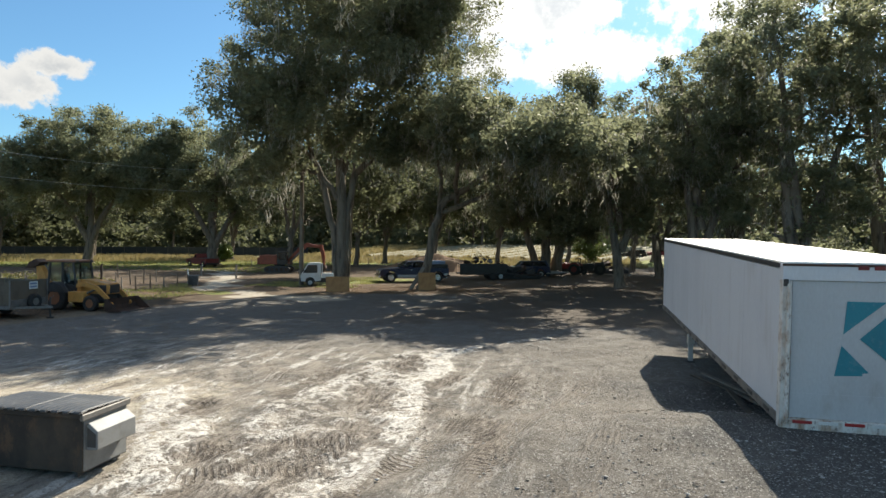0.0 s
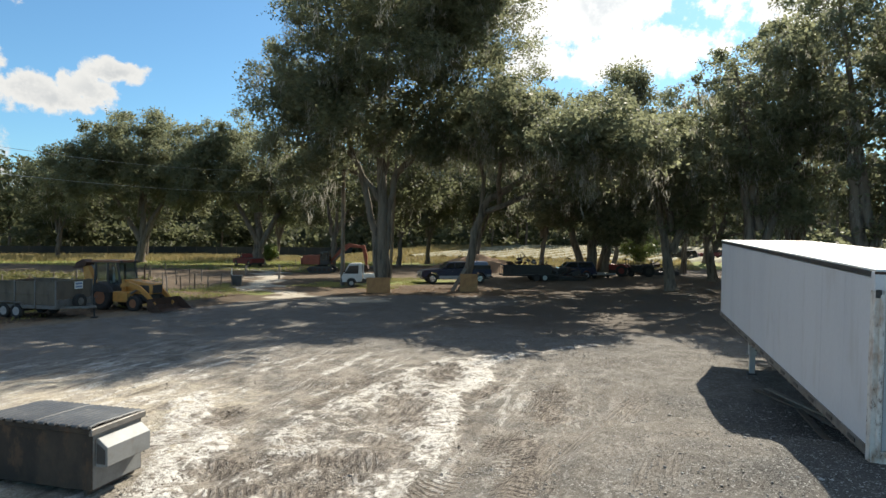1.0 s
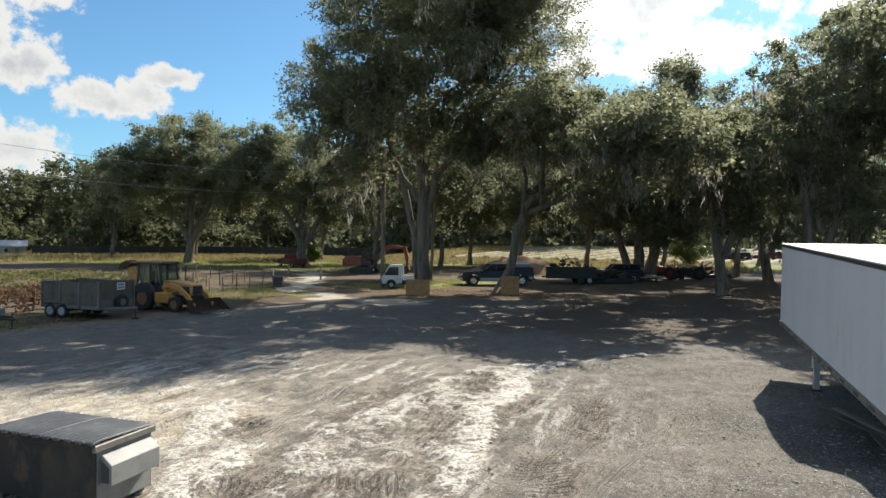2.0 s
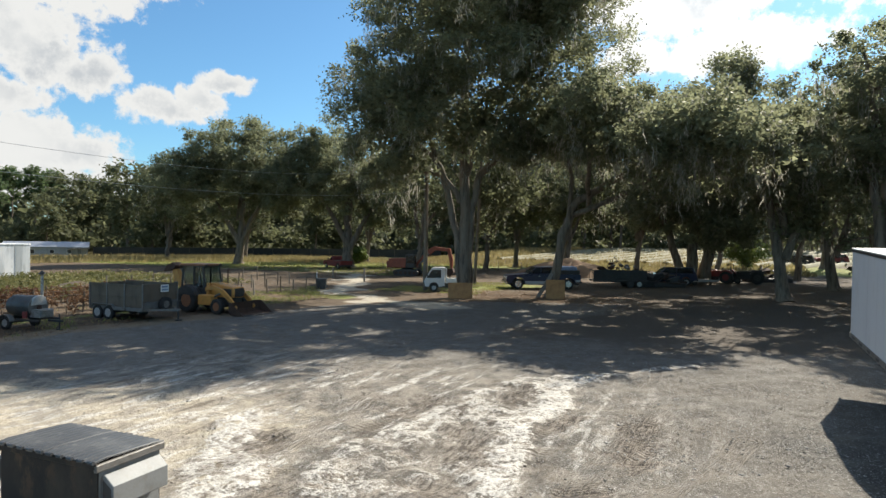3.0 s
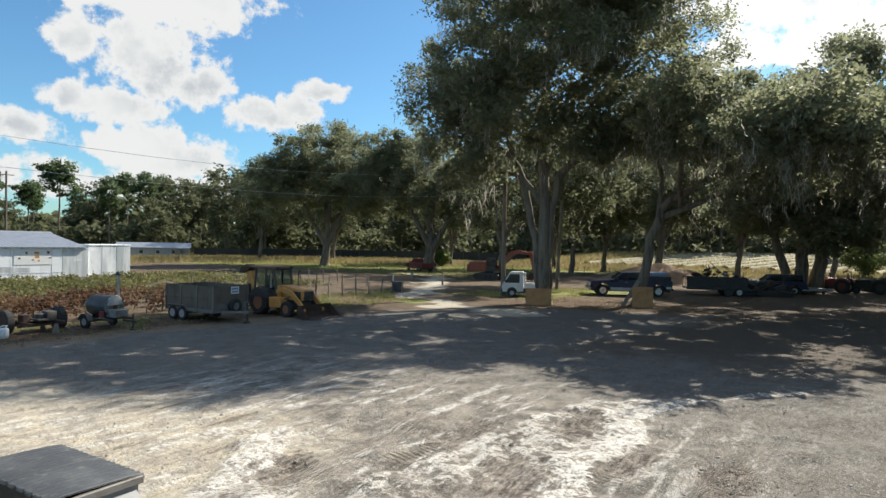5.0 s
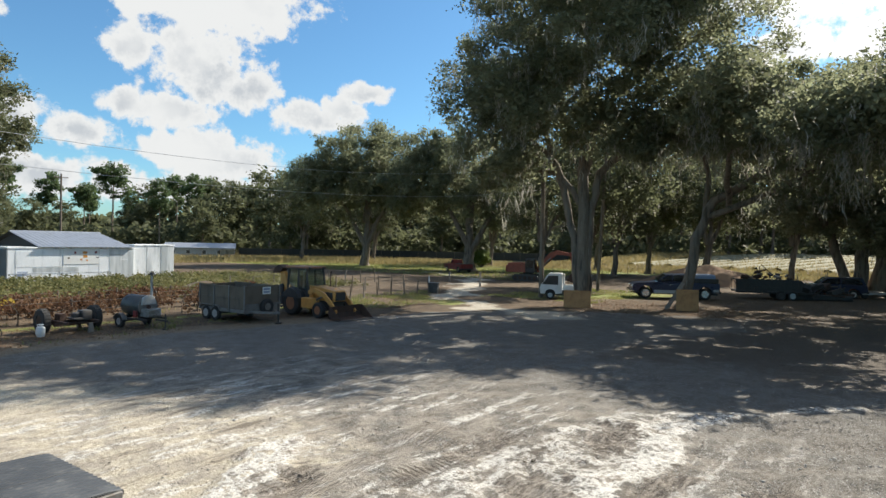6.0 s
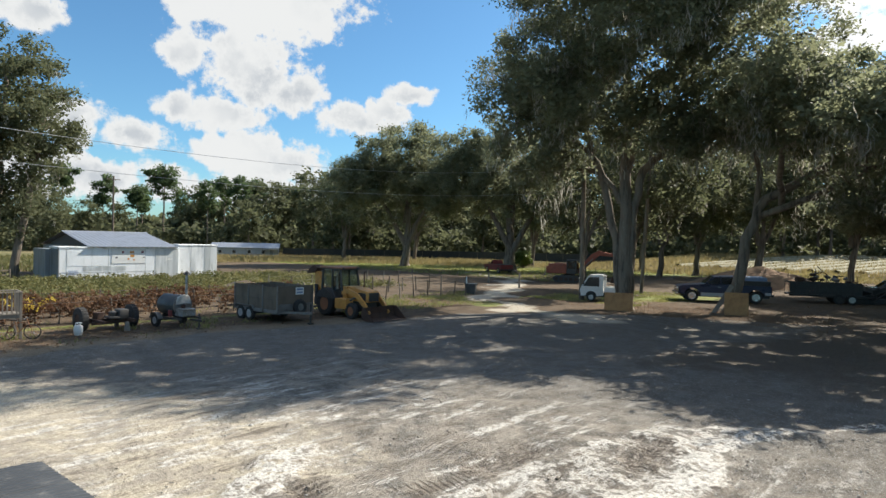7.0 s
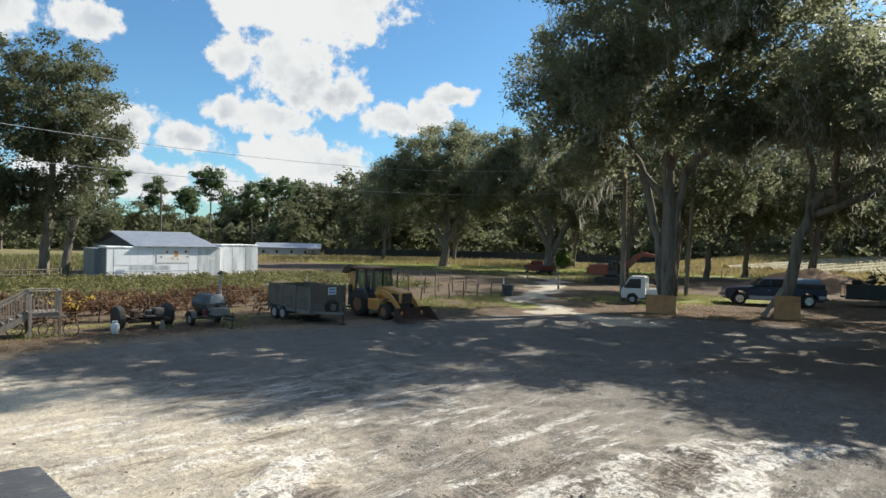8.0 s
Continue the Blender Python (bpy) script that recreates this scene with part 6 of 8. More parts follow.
def pickup(name, m, paint, trim, label, long_cab=True, scale=1.0, category="pickup truck"):
    """The nose points along x; the place is midway on the ground."""
    ob = thing(name, m @ Matrix.Scale(scale, 4), label, category)
    fx, rx, r = 2.05, -2.1, 0.42
    body = [(3.0, 0.62), (2.98, 1.0), (2.75, 1.12), (1.25, 1.24), (-0.95, 1.24), (-3.1, 1.22), (-3.1, 0.6), (rx - 0.52, 0.55)] + list(reversed(arch(rx, 0.45, 0.52))) + [(rx + 0.52, 0.42), (fx - 0.52, 0.42)] + list(reversed(arch(fx, 0.45, 0.52))) + [(fx + 0.52, 0.5)]
    part("body", Shape().plate(body, "y", -0.96, 0.96), paint, ob)
    for s in (-1, 1):
        for xa, xb, za, zb in ((rx + 0.56, fx - 0.56, 0.42, 0.66), (-3.05, rx - 0.56, 0.6, 0.78)):
            part("lower_trim", Shape().box((xa, s * 0.965 - 0.012, za), (xb, s * 0.965 + 0.012, zb), 0.006), trim, ob, "silver lower side")
        for x in (fx, rx):
            wheel(ob, (x, s * 0.84, r), r, 0.26, CHROME, rim_share=0.6, flip=-s if s > 0 else 1)
    back = -1.0 if long_cab else 0.1
    cab = [(1.25, 1.24), (0.55, 1.8), (back + 0.1, 1.86), (back - 0.02, 1.24)]
    part("cab", Shape().plate(cab, "y", -0.80, 0.80, bevel=0.05), paint, ob)
    panes = [[(1.02, 1.3), (0.52, 1.72), (0.2, 1.74), (0.2, 1.3)], [(0.12, 1.3), (0.12, 1.75), (back + 0.18, 1.77), (back + 0.12, 1.3)]]
    for s in (-1, 1):
        for outline in panes if long_cab else panes[:1]:
            part("side_window", Shape().plate(outline, "y", s * 0.806 - 0.006, s * 0.806 + 0.006), CAR_GLASS, ob)
        mirror = Shape().box((0.92, s * 1.06 - 0.1, 1.3), (1.02, s * 1.06 + 0.1, 1.55), 0.03)
        part("mirror", mirror, DARK_STEEL, ob)
        part("headlight", Shape().box((2.93, s * 0.72 - 0.17, 0.82), (3.005, s * 0.72 + 0.17, 1.0), 0.02), LAMP_GLASS, ob)
        part("door_handle", Shape().box((0.2, s * 0.985 - 0.015, 1.05), (0.36, s * 0.985 + 0.015, 1.09), 0.006), CHROME, ob)
        part("tail_light", Shape().box((-3.13, s * 0.86 - 0.08, 0.85), (-3.08, s * 0.86 + 0.08, 1.15), 0.01), MAROON, ob)
    part("windscreen", Shape().take([(1.21, -0.68, 1.3), (1.21, 0.68, 1.3), (0.61, 0.64, 1.79), (0.61, -0.64, 1.79), (1.19, -0.68, 1.28), (1.19, 0.68, 1.28), (0.59, 0.64, 1.77), (0.59, -0.64, 1.77)], [(0, 1, 2, 3), (7, 6, 5, 4), (0, 4, 5, 1), (2, 6, 7, 3), (1, 5, 6, 2), (3, 7, 4, 0)]), CAR_GLASS, ob)
    part("grille", Shape().box((2.97, -0.5, 0.74), (3.02, 0.5, 1.0), 0.012), CHROME, ob)
    part("bumper", Shape().box((2.92, -0.95, 0.46), (3.16, 0.95, 0.66), 0.04), CHROME, ob)
    part("rear_bumper", Shape().box((-3.26, -0.9, 0.5), (-3.08, 0.9, 0.64), 0.03), DARK_STEEL, ob)
    part("underside", Shape().box((-3.0, -0.8, 0.36), (2.8, 0.8, 0.5)), DARK_STEEL, ob)
    if long_cab:
        part("bed_cover", Shape().box((-3.05, -0.9, 1.22), (-1.1, 0.9, 1.56), 0.06), DARK_STEEL, ob, "dark bed cover")
    else:
        part("bed", Shape().box((-3.05, -0.84, 1.18), (0.0, 0.84, 1.26)), DARK_STEEL, ob)
    return ob


pickup("pickup_truck", at_ground(-15.6, 55.9, 180 + 29), NAVY, SILVER, "navy blue crew-cab pickup with silver lower sides parked under oaks", scale=1.08)
pickup("pickup_truck", at_ground(-51.0, 75.0, 150), MAROON, MAROON, "old dull red pickup parked beside an oak trunk", False, 0.95)
part("load", Shape().box((-2.9, -0.7, 1.3), (-1.2, 0.7, 1.85), 0.15), PAPER_BLUE, bpy.data.objects["pickup_truck"], "blue tarpaulin load")


def kei_truck():
    """Small cab-over truck; the nose points along x."""
    ob = thing("mini_truck", at_ground(-21.4, 48.5, 180 + 24) @ Matrix.Scale(1.1, 4), "small white cab-over mini truck parked beside an oak", "mini truck")
    prof = [(1.62, 0.36), (1.66, 0.78), (1.6, 0.95), (1.16, 1.68), (1.02, 1.76), (0.22, 1.78), (0.15, 1.72), (0.15, 0.42)]
    part("cab", Shape().plate(prof + [(0.5, 0.36)] + [(0.95 - 0.36 * math.cos(t), 0.36 + 0.33 * math.sin(t)) for t in np.linspace(0, math.pi, 9)], "y", -0.68, 0.68), KEI_WHITE, ob)
    for s in (-1, 1):
        part("side_window", Shape().plate([(1.48, 1.0), (1.1, 1.6), (0.42, 1.62), (0.42, 1.0)], "y", s * 0.685 - 0.006, s * 0.685 + 0.006), CAR_GLASS, ob)
        part("headlight", Shape().box((1.6, s * 0.5 - 0.13, 0.62), (1.68, s * 0.5 + 0.13, 0.8), 0.02), LAMP_GLASS, ob)
        part("mirror", Shape().box((1.4, s * 0.78 - 0.06, 1.1), (1.47, s * 0.78 + 0.06, 1.28), 0.015), DARK_STEEL, ob)
        for x in (0.95, -0.95):
            wheel(ob, (x, s * 0.6, 0.27), 0.27, 0.16, RIM_WHITE, rim_share=0.6, flip=-s if s > 0 else 1)
    part("windscreen", Shape().take([(1.595, -0.58, 0.99), (1.595, 0.58, 0.99), (1.2, 0.54, 1.64), (1.2, -0.54, 1.64), (1.56, -0.58, 0.97), (1.56, 0.58, 0.97), (1.16, 0.54, 1.62), (1.16, -0.54, 1.62)], [(0, 1, 2, 3), (7, 6, 5, 4), (0, 4, 5, 1), (2, 6, 7, 3), (1, 5, 6, 2), (3, 7, 4, 0)]), CAR_GLASS, ob)
    part("bumper", Shape().box((1.58, -0.66, 0.34), (1.72, 0.66, 0.5), 0.03), DARK_STEEL, ob)
    bed = part("bed", Shape().box((-1.7, -0.68, 0.62), (0.1, 0.68, 0.68), 0.01), KEI_WHITE, ob)
    for s in (-1, 1):
        part("bed_side", Shape().box((-1.7, s * 0.67 - 0.02, 0.68), (0.08, s * 0.67 + 0.02, 0.96), 0.008), KEI_WHITE, bed)
    part("tailgate", Shape().box((-1.72, -0.68, 0.66), (-1.68, 0.68, 0.96), 0.008), KEI_WHITE, bed)
    part("headboard", Shape().box((0.02, -0.68, 0.9), (0.1, -0.4, 1.72), 0.01).box((0.02, 0.4, 0.9), (0.1, 0.68, 1.72), 0.01).box((0.02, -0.68, 1.62), (0.1, 0.68, 1.72), 0.01), KEI_WHITE, ob)
    part("chassis", Shape().box((-1.6, -0.4, 0.3), (1.4, 0.4, 0.6)), DARK_STEEL, ob)


kei_truck()


def excavator():
    """The boom points along x."""
    ob = thing("excavator", at_ground(-34.6, 66.0, 12), "faded orange tracked excavator with a lowered boom", "excavator")
    for y in (-0.95, 0.95):
        prof = [(-1.5, 0.25), (-1.2, 0.0), (1.2, 0.0), (1.5, 0.25), (1.5, 0.5), (1.2, 0.75), (-1.2, 0.75), (-1.5, 0.5)]
        track = part("track", Shape().plate(prof, "y", y - 0.25, y + 0.25, bevel=0.03), DARK_STEEL, ob, "black steel track")
        for k in range(5):
            part("roller", Shape().lathe([(0.05, -0.28), (0.2, -0.28), (0.2, 0.28), (0.05, 0.28)], "y", 12, Matrix.Translation((-1.1 + k * 0.55, y, 0.36))), RUST, track)
    part("turntable", Shape().lathe([(0.6, 0.6), (0.6, 0.95)], "z", 20), DARK_STEEL, ob)
    part("house", Shape().plate([(-2.0, 0.95), (1.0, 0.95), (1.0, 1.3), (0.2, 2.0), (-1.85, 2.05), (-2.05, 1.7)], "y", -0.1, 1.2, bevel=0.05), ORANGE, ob)
    part("engine_cover", Shape().box((-2.05, -1.2, 0.95), (0.0, -0.1, 2.0), 0.06), ORANGE, ob)
    part("counterweight", Shape().box((-2.3, -1.2, 0.95), (-1.95, 1.2, 1.75), 0.1), ORANGE, ob)
    cab = part("cab", Shape().box((0.0, -1.15, 0.95), (1.1, -0.25, 2.5), 0.05), DARK_STEEL, ob)
    part("cab_window", Shape().box((0.1, -1.165, 1.5), (1.0, -1.155, 2.35)).box((1.105, -1.05, 1.4), (1.115, -0.35, 2.35)), CAR_GLASS, cab)
    boom = part("boom", Shape().plate([(0.8, 1.3), (1.0, 1.1), (3.2, 3.0), (4.9, 2.9), (4.95, 3.15), (3.2, 3.5), (2.4, 3.15)], "y", 0.0, 0.34, bevel=0.02), ORANGE, ob)
    part("cylinder", Shape().tube([(1.2, -0.1, 1.2), (2.6, -0.1, 2.6)], 0.08, 8).tube([(1.2, 0.44, 1.2), (2.6, 0.44, 2.6)], 0.08, 8), STEEL, boom)
    part("dipper", Shape().plate([(4.6, 3.3), (5.0, 3.3), (5.35, 2.0), (5.3, 0.9), (5.1, 0.9), (4.9, 2.0)], "y", 0.03, 0.31, bevel=0.02), ORANGE, ob)
    part("bucket", Shape().plate([(4.8, 0.9), (5.4, 0.95), (5.5, 0.5), (5.1, 0.05), (4.5, 0.15), (4.6, 0.4)], "y", -0.25, 0.6, bevel=0.03), RUST, ob)


excavator()


def black_trailer():
    """A dark mesh-sided trailer with a heap of scrap on it."""
    ob = thing("utility_trailer", at_ground(-9.8, 62.2, 22), "black mesh-sided trailer piled with scrap metal", "trailer")
    part("frame", Shape().box((-2.6, -1.0, 0.5), (2.6, -0.9, 0.64), 0.01).box((-2.6, 0.9, 0.5), (2.6, 1.0, 0.64), 0.01).box((-2.6, -1.0, 0.6), (2.6, 1.0, 0.66)), DARK_STEEL, ob)
    for y in (-1.0, 0.97):
        side = Shape().box((-2.6, y, 1.5), (2.6, y + 0.03, 1.56))
        for k in range(21):
            side.box((-2.6 + k * 0.258, y, 0.64), (-2.57 + k * 0.258, y + 0.03, 1.52))
        part("side_rail", side, DARK_STEEL, ob)
        wheel(ob, (1.6 if y < 0 else 1.6, y * 1.14, 0.36), 0.36, 0.22, RIM_WHITE, rim_share=0.62, flip=1 if y < 0 else -1)
        wheel(ob, (0.75, y * 1.14, 0.36), 0.36, 0.22, DARK_STEEL, rim_share=0.62, flip=1 if y < 0 else -1)
    part("side_sheet", Shape().box((-2.55, -0.96, 0.68), (2.3, -0.94, 1.62)), DARK_STEEL, ob, "dark sheet side")
    part("drawbar", Shape().plate([(2.6, -0.8), (3.7, -0.05), (3.7, 0.05), (2.6, 0.8)], "z", 0.5, 0.58), DARK_STEEL, ob)
    part("jack", Shape().tube([(3.4, 0, 0.0), (3.4, 0, 0.8)], 0.04, 8), DARK_STEEL, ob)
    rng = random.Random(9)
    for k in range(95):
        size, u, v = rng.uniform(0.10, 0.30), rng.uniform(-1, 1), rng.uniform(-1, 1)
        top = 0.75 + 1.75 * (1 - 0.6 * u * u) * (1 - 0.5 * v * v)
        piece = Shape().box((-size, -size * 0.7, -size * 0.4), (size, size * 0.7, size * 0.4), 0.03) if k % 3 else Shape().tube([(-size * 2.4, 0, 0), (0, 0.1, 0.06), (size * 2.4, 0, 0.14)], 0.035, 6)
        part("scrap", piece, (RUST, DARK_STEEL, BROWN_WOOD, RUST, STEEL)[k % 5], ob, "", pose(u * 2.2, v * 0.7, 0.72 + (top - 0.72) * rng.uniform(0.1, 1.0), rng.uniform(-35, 35), rng.uniform(-35, 35), rng.uniform(0, 180)))


black_trailer()


def flatbed():
    ob = thing("flatbed_trailer", at_ground(-4.3, 69.8, 39), "low pale steel flatbed trailer under the oaks", "trailer")
    part("deck", Shape().box((-3.0, -1.0, 0.42), (3.0, 1.0, 0.52), 0.012), STEEL, ob)
    part("rail", Shape().box((-3.0, -1.03, 0.36), (3.0, -0.99, 0.56), 0.006).box((-3.0, 0.99, 0.36), (3.0, 1.03, 0.56), 0.006), RIM_WHITE, ob, "pale side rail")
    for y in (-0.85, 0.85):
        for x in (-0.5, 0.3):
            wheel(ob, (x, y, 0.26), 0.26, 0.18, DARK_STEEL, rim_share=0.6, flip=1 if y < 0 else -1)
    for x in (-2.9, 2.7):
        part("stand", Shape().box((x, -0.1, 0), (x + 0.15, 0.1, 0.42)), DARK_STEEL, ob)


flatbed()


def tractor(x, y, yaw, paint, label, s=1.0):
    ob = thing("tractor", at_ground(x, y, yaw) @ Matrix.Scale(s, 4), label, "tractor")
    for k in (-1, 1):
        wheel(ob, (-0.7, k * 0.75, 0.68), 0.68, 0.4, paint, rim_share=0.5, flip=-k if k > 0 else 1)
        wheel(ob, (1.15, k * 0.62, 0.36), 0.36, 0.22, paint, rim_share=0.5, flip=-k if k > 0 else 1)
        part("fender", Shape().plate([(-0.7 + 0.8 * math.cos(t), 0.68 + 0.8 * math.sin(t)) for t in np.linspace(0.5, 2.6, 8)], "y", k * 0.72 - 0.2, k * 0.72 + 0.2), paint, ob)
    part("hood", Shape().plate([(0.0, 0.7), (1.6, 0.7), (1.64, 1.15), (1.5, 1.28), (0.0, 1.4)], "y", -0.3, 0.3, bevel=0.03), paint, ob)
    part("chassis", Shape().box((-1.2, -0.3, 0.45), (1.55, 0.3, 0.75), 0.03), DARK_STEEL, ob)
    part("seat", Shape().box((-0.95, -0.22, 1.0), (-0.5, 0.22, 1.12), 0.03).box((-1.0, -0.22, 1.1), (-0.9, 0.22, 1.5), 0.03), DARK_STEEL, ob)
    part("roll_bar", Shape().tube([(-1.1, -0.5, 0.9), (-1.1, -0.5, 2.0), (-1.1, 0.5, 2.0), (-1.1, 0.5, 0.9)], 0.045, 8), DARK_STEEL, ob)
    part("steering_wheel", Shape().tube([(-0.15 + 0.05 * math.cos(t), 0.2 * math.sin(t), 1.5 + 0.18 * math.cos(t)) for t in np.linspace(0, 2 * math.pi, 15)], 0.018, 6, closed=False).tube([(-0.15, 0, 1.5), (0.1, 0, 1.3)], 0.02, 6), DARK_STEEL, ob)
    part("exhaust", Shape().tube([(0.9, 0.1, 1.2), (0.9, 0.1, 2.0)], 0.03, 8), DARK_STEEL, ob)
    return ob


def scrap_heap(x, y, seed):
    rng = random.Random(seed)
    ob = thing("scrap_heap", at_ground(x, y, 25), "dark heap of scrap metal and old machine parts", "scrap")
    for k in range(34):
        s = rng.uniform(0.2, 0.55)
        piece = Shape().box((-s, -s * 0.7, -s * 0.4), (s, s * 0.7, s * 0.4), 0.04) if k % 3 else Shape().tube([(-s * 2.2, 0, 0), (0, 0.1, 0.1), (s * 2.2, 0, 0.25)], 0.06, 6)
        u = rng.uniform(-1, 1)
        part("scrap", piece, (RUST, DARK_STEEL, DARK_STEEL, BROWN_WOOD)[k % 4], ob, "", pose(u * 2.3, rng.uniform(-0.8, 0.8), rng.uniform(0.15, 1.5 - 0.7 * abs(u)), rng.uniform(-25, 25), rng.uniform(-25, 25), rng.uniform(0, 180)))
    part("heap_base", Shape().box((-2.4, -1.0, 0), (2.4, 1.0, 0.45), 0.1), DARK_STEEL, ob)


tractor(-1.2, 75.0, 165, MAROON, "dull red tractor standing under an oak")
tractor(-2.9, 77.0, 150, MAROON, "dull red tractor beside farm implements", 0.95)
tractor(1.5, 75.8, 185, DARK_STEEL, "dark tractor beside farm implements", 1.0)
tractor(-5.3, 69.2, 195, ORANGE, "faded orange tractor half hidden behind an oak", 1.1)
scrap_heap(3.4, 80.5, 7)


def suv(x, y, yaw, paint, label, s=1.0):
    ob = thing("car", at_ground(x, y, yaw) @ Matrix.Scale(s, 4), label, "car")
    body = [(2.3, 0.5), (2.3, 0.85), (2.1, 0.98), (1.0, 1.06), (-2.3, 1.06), (-2.35, 0.55)] + [(-1.4 - 0.42 * math.cos(t), 0.4 + 0.42 * math.sin(t)) for t in np.linspace(0, math.pi, 9)] + [(1.4 - 0.42 * math.cos(t), 0.4 + 0.42 * math.sin(t)) for t in np.linspace(0, math.pi, 9)]
    part("body", Shape().plate(body, "y", -0.9, 0.9), paint, ob)
    part("cabin", Shape().plate([(1.0, 1.06), (0.35, 1.6), (-2.0, 1.66), (-2.3, 1.06)], "y", -0.76, 0.76, bevel=0.05), paint, ob)
    for k in (-1, 1):
        for outline in ([(0.82, 1.12), (0.34, 1.52), (-0.5, 1.56), (-0.5, 1.12)], [(-0.6, 1.12), (-0.6, 1.56), (-1.85, 1.58), (-2.05, 1.12)]):
            part("side_window", Shape().plate(outline, "y", k * 0.766 - 0.006, k * 0.766 + 0.006), CAR_GLASS, ob)
        part("headlight", Shape().box((2.24, k * 0.66 - 0.16, 0.72), (2.32, k * 0.66 + 0.16, 0.86), 0.02), LAMP_GLASS, ob)
        for x2 in (1.4, -1.4):
            wheel(ob, (x2, k * 0.8, 0.34), 0.34, 0.22, RIM_WHITE, rim_share=0.6, flip=-k if k > 0 else 1)
    part("windscreen", Shape().take([(0.99, -0.66, 1.09), (0.99, 0.66, 1.09), (0.39, 0.62, 1.58), (0.39, -0.62, 1.58), (0.95, -0.66, 1.07), (0.95, 0.66, 1.07), (0.35, 0.62, 1.56), (0.35, -0.62, 1.56)], [(0, 1, 2, 3), (7, 6, 5, 4), (0, 4, 5, 1), (2, 6, 7, 3), (1, 5, 6, 2), (3, 7, 4, 0)]), CAR_GLASS, ob)
    part("bumper", Shape().box((2.22, -0.88, 0.4), (2.42, 0.88, 0.6), 0.04), DARK_STEEL, ob)
    part("rear_bumper", Shape().box((-2.45, -0.88, 0.45), (-2.28, 0.88, 0.62), 0.04), DARK_STEEL, ob)


scrap_heap(-6.6, 64.6, 4)
suv(-6.0, 68.4, 200, NAVY, "dark blue car parked behind the scrap trailer", 1.1)
suv(9.5, 118, 170, DARK_STEEL, "dark car parked far under the trees")
suv(14.5, 121, 190, MAROON, "dark red car parked far under the trees")

# ---- boards, posts and poles ----


def leaning_board(x, y, yaw, tilt, wide, tall, label):
    ob = new("plywood_board", Shape().box((-wide / 2, -0.03, 0), (wide / 2, 0.03, tall), 0.008).mesh("plywood_board", PLYWOOD))
    ob.matrix_world = pose(x, y, lie_at(x, y) - 0.02, 0, 0, yaw) @ pose(0, 0, 0, tilt, 0, 0)
    tagged(ob, label, "board", "boards leaning on trunks")


leaning_board(-17.75, 43.0, 28, -20, 1.75, 1.2, "ochre plywood board leaning on the great oak")
leaning_board(-11.75, 46.6, 20, -10, 1.35, 1.42, "ochre plywood board leaning on the leaning oak")
plank = new("plank", Shape().box((-0.13, -0.02, 0), (0.13, 0.02, 2.1), 0.005).mesh("plank", GREY_WOOD))
plank.matrix_world = pose(-13.2, 46.9, lie_at(-13.2, 46.9) - 0.02, 0, 30, 25)
tagged(plank, "grey plank propped against an oak trunk", "plank")


def pole(name, x, y, height, radius, mat, label, category, arm=False, lean=(0, 0)):
    ob = thing(name, at_ground(x, y), label, category)
    part("shaft", Shape().tube([(0, 0, -0.1), (lean[0] * 0.5, lean[1] * 0.5, height / 2), (lean[0], lean[1], height)], [radius, radius * 0.9, radius * 0.75], 10), mat, ob)
    if arm:
        part("crossarm", Shape().box((-0.06, -1.0, height - 0.6), (0.06, 1.0, height - 0.48), 0.01), mat, ob)
        for y2 in (-0.9, 0.0, 0.9):
            part("insulator", Shape().lathe([(0.02, 0), (0.05, 0.03), (0.03, 0.07), (0.05, 0.1), (0.02, 0.14)], "z", 8, Matrix.Translation((0, y2, height - 0.48))), RIM_WHITE, ob)
    return ob


pole("utility_pole", -23.0, 47.7, 10.5, 0.2, BARK, "grey wooden utility pole among the oaks", "utility pole", True)
pole("utility_pole", -103.5, 43.8, 13.4, 0.17, BROWN_WOOD, "tall wooden utility pole behind the white shed", "utility pole", True)
pole("thin_trunk", -22.6, 57.4, 15, 0.16, BARK, "thin straight trunk standing between the oaks", "tree trunk", lean=(0.6, 0.2))
pole("utility_pole", -17.1, -20.0, 10.8, 0.2, BARK, "grey wooden utility pole beside the yard", "utility pole", True)
for k, (high, slack, bow) in enumerate(((10.45, 0.205, 0.0030), (8.40, 0.140, 0.0021))):
    way = Vector((-17.1 + 23.0, -20.0 - 47.7, 0)) / 68.0
    wire = new("power_line", Shape().tube([Vector((-23.0, 47.7, high - slack * d + bow * d * d)) + way * d for d in np.linspace(0, 67.9, 25)], 0.008, 4, closed=False).mesh("power_line", RIM_WHITE))
    tagged(wire, "thin pale power line strung between wooden poles", "power line", "power lines")
for x, y, h in ((-32.9, 53.9, 1.35), (-25.5, 60.5, 1.2), (-38.5, 56.5, 1.1)):
    pole("fence_post", x, y, h, 0.11, GREY_WOOD, "short grey wooden post", "post")


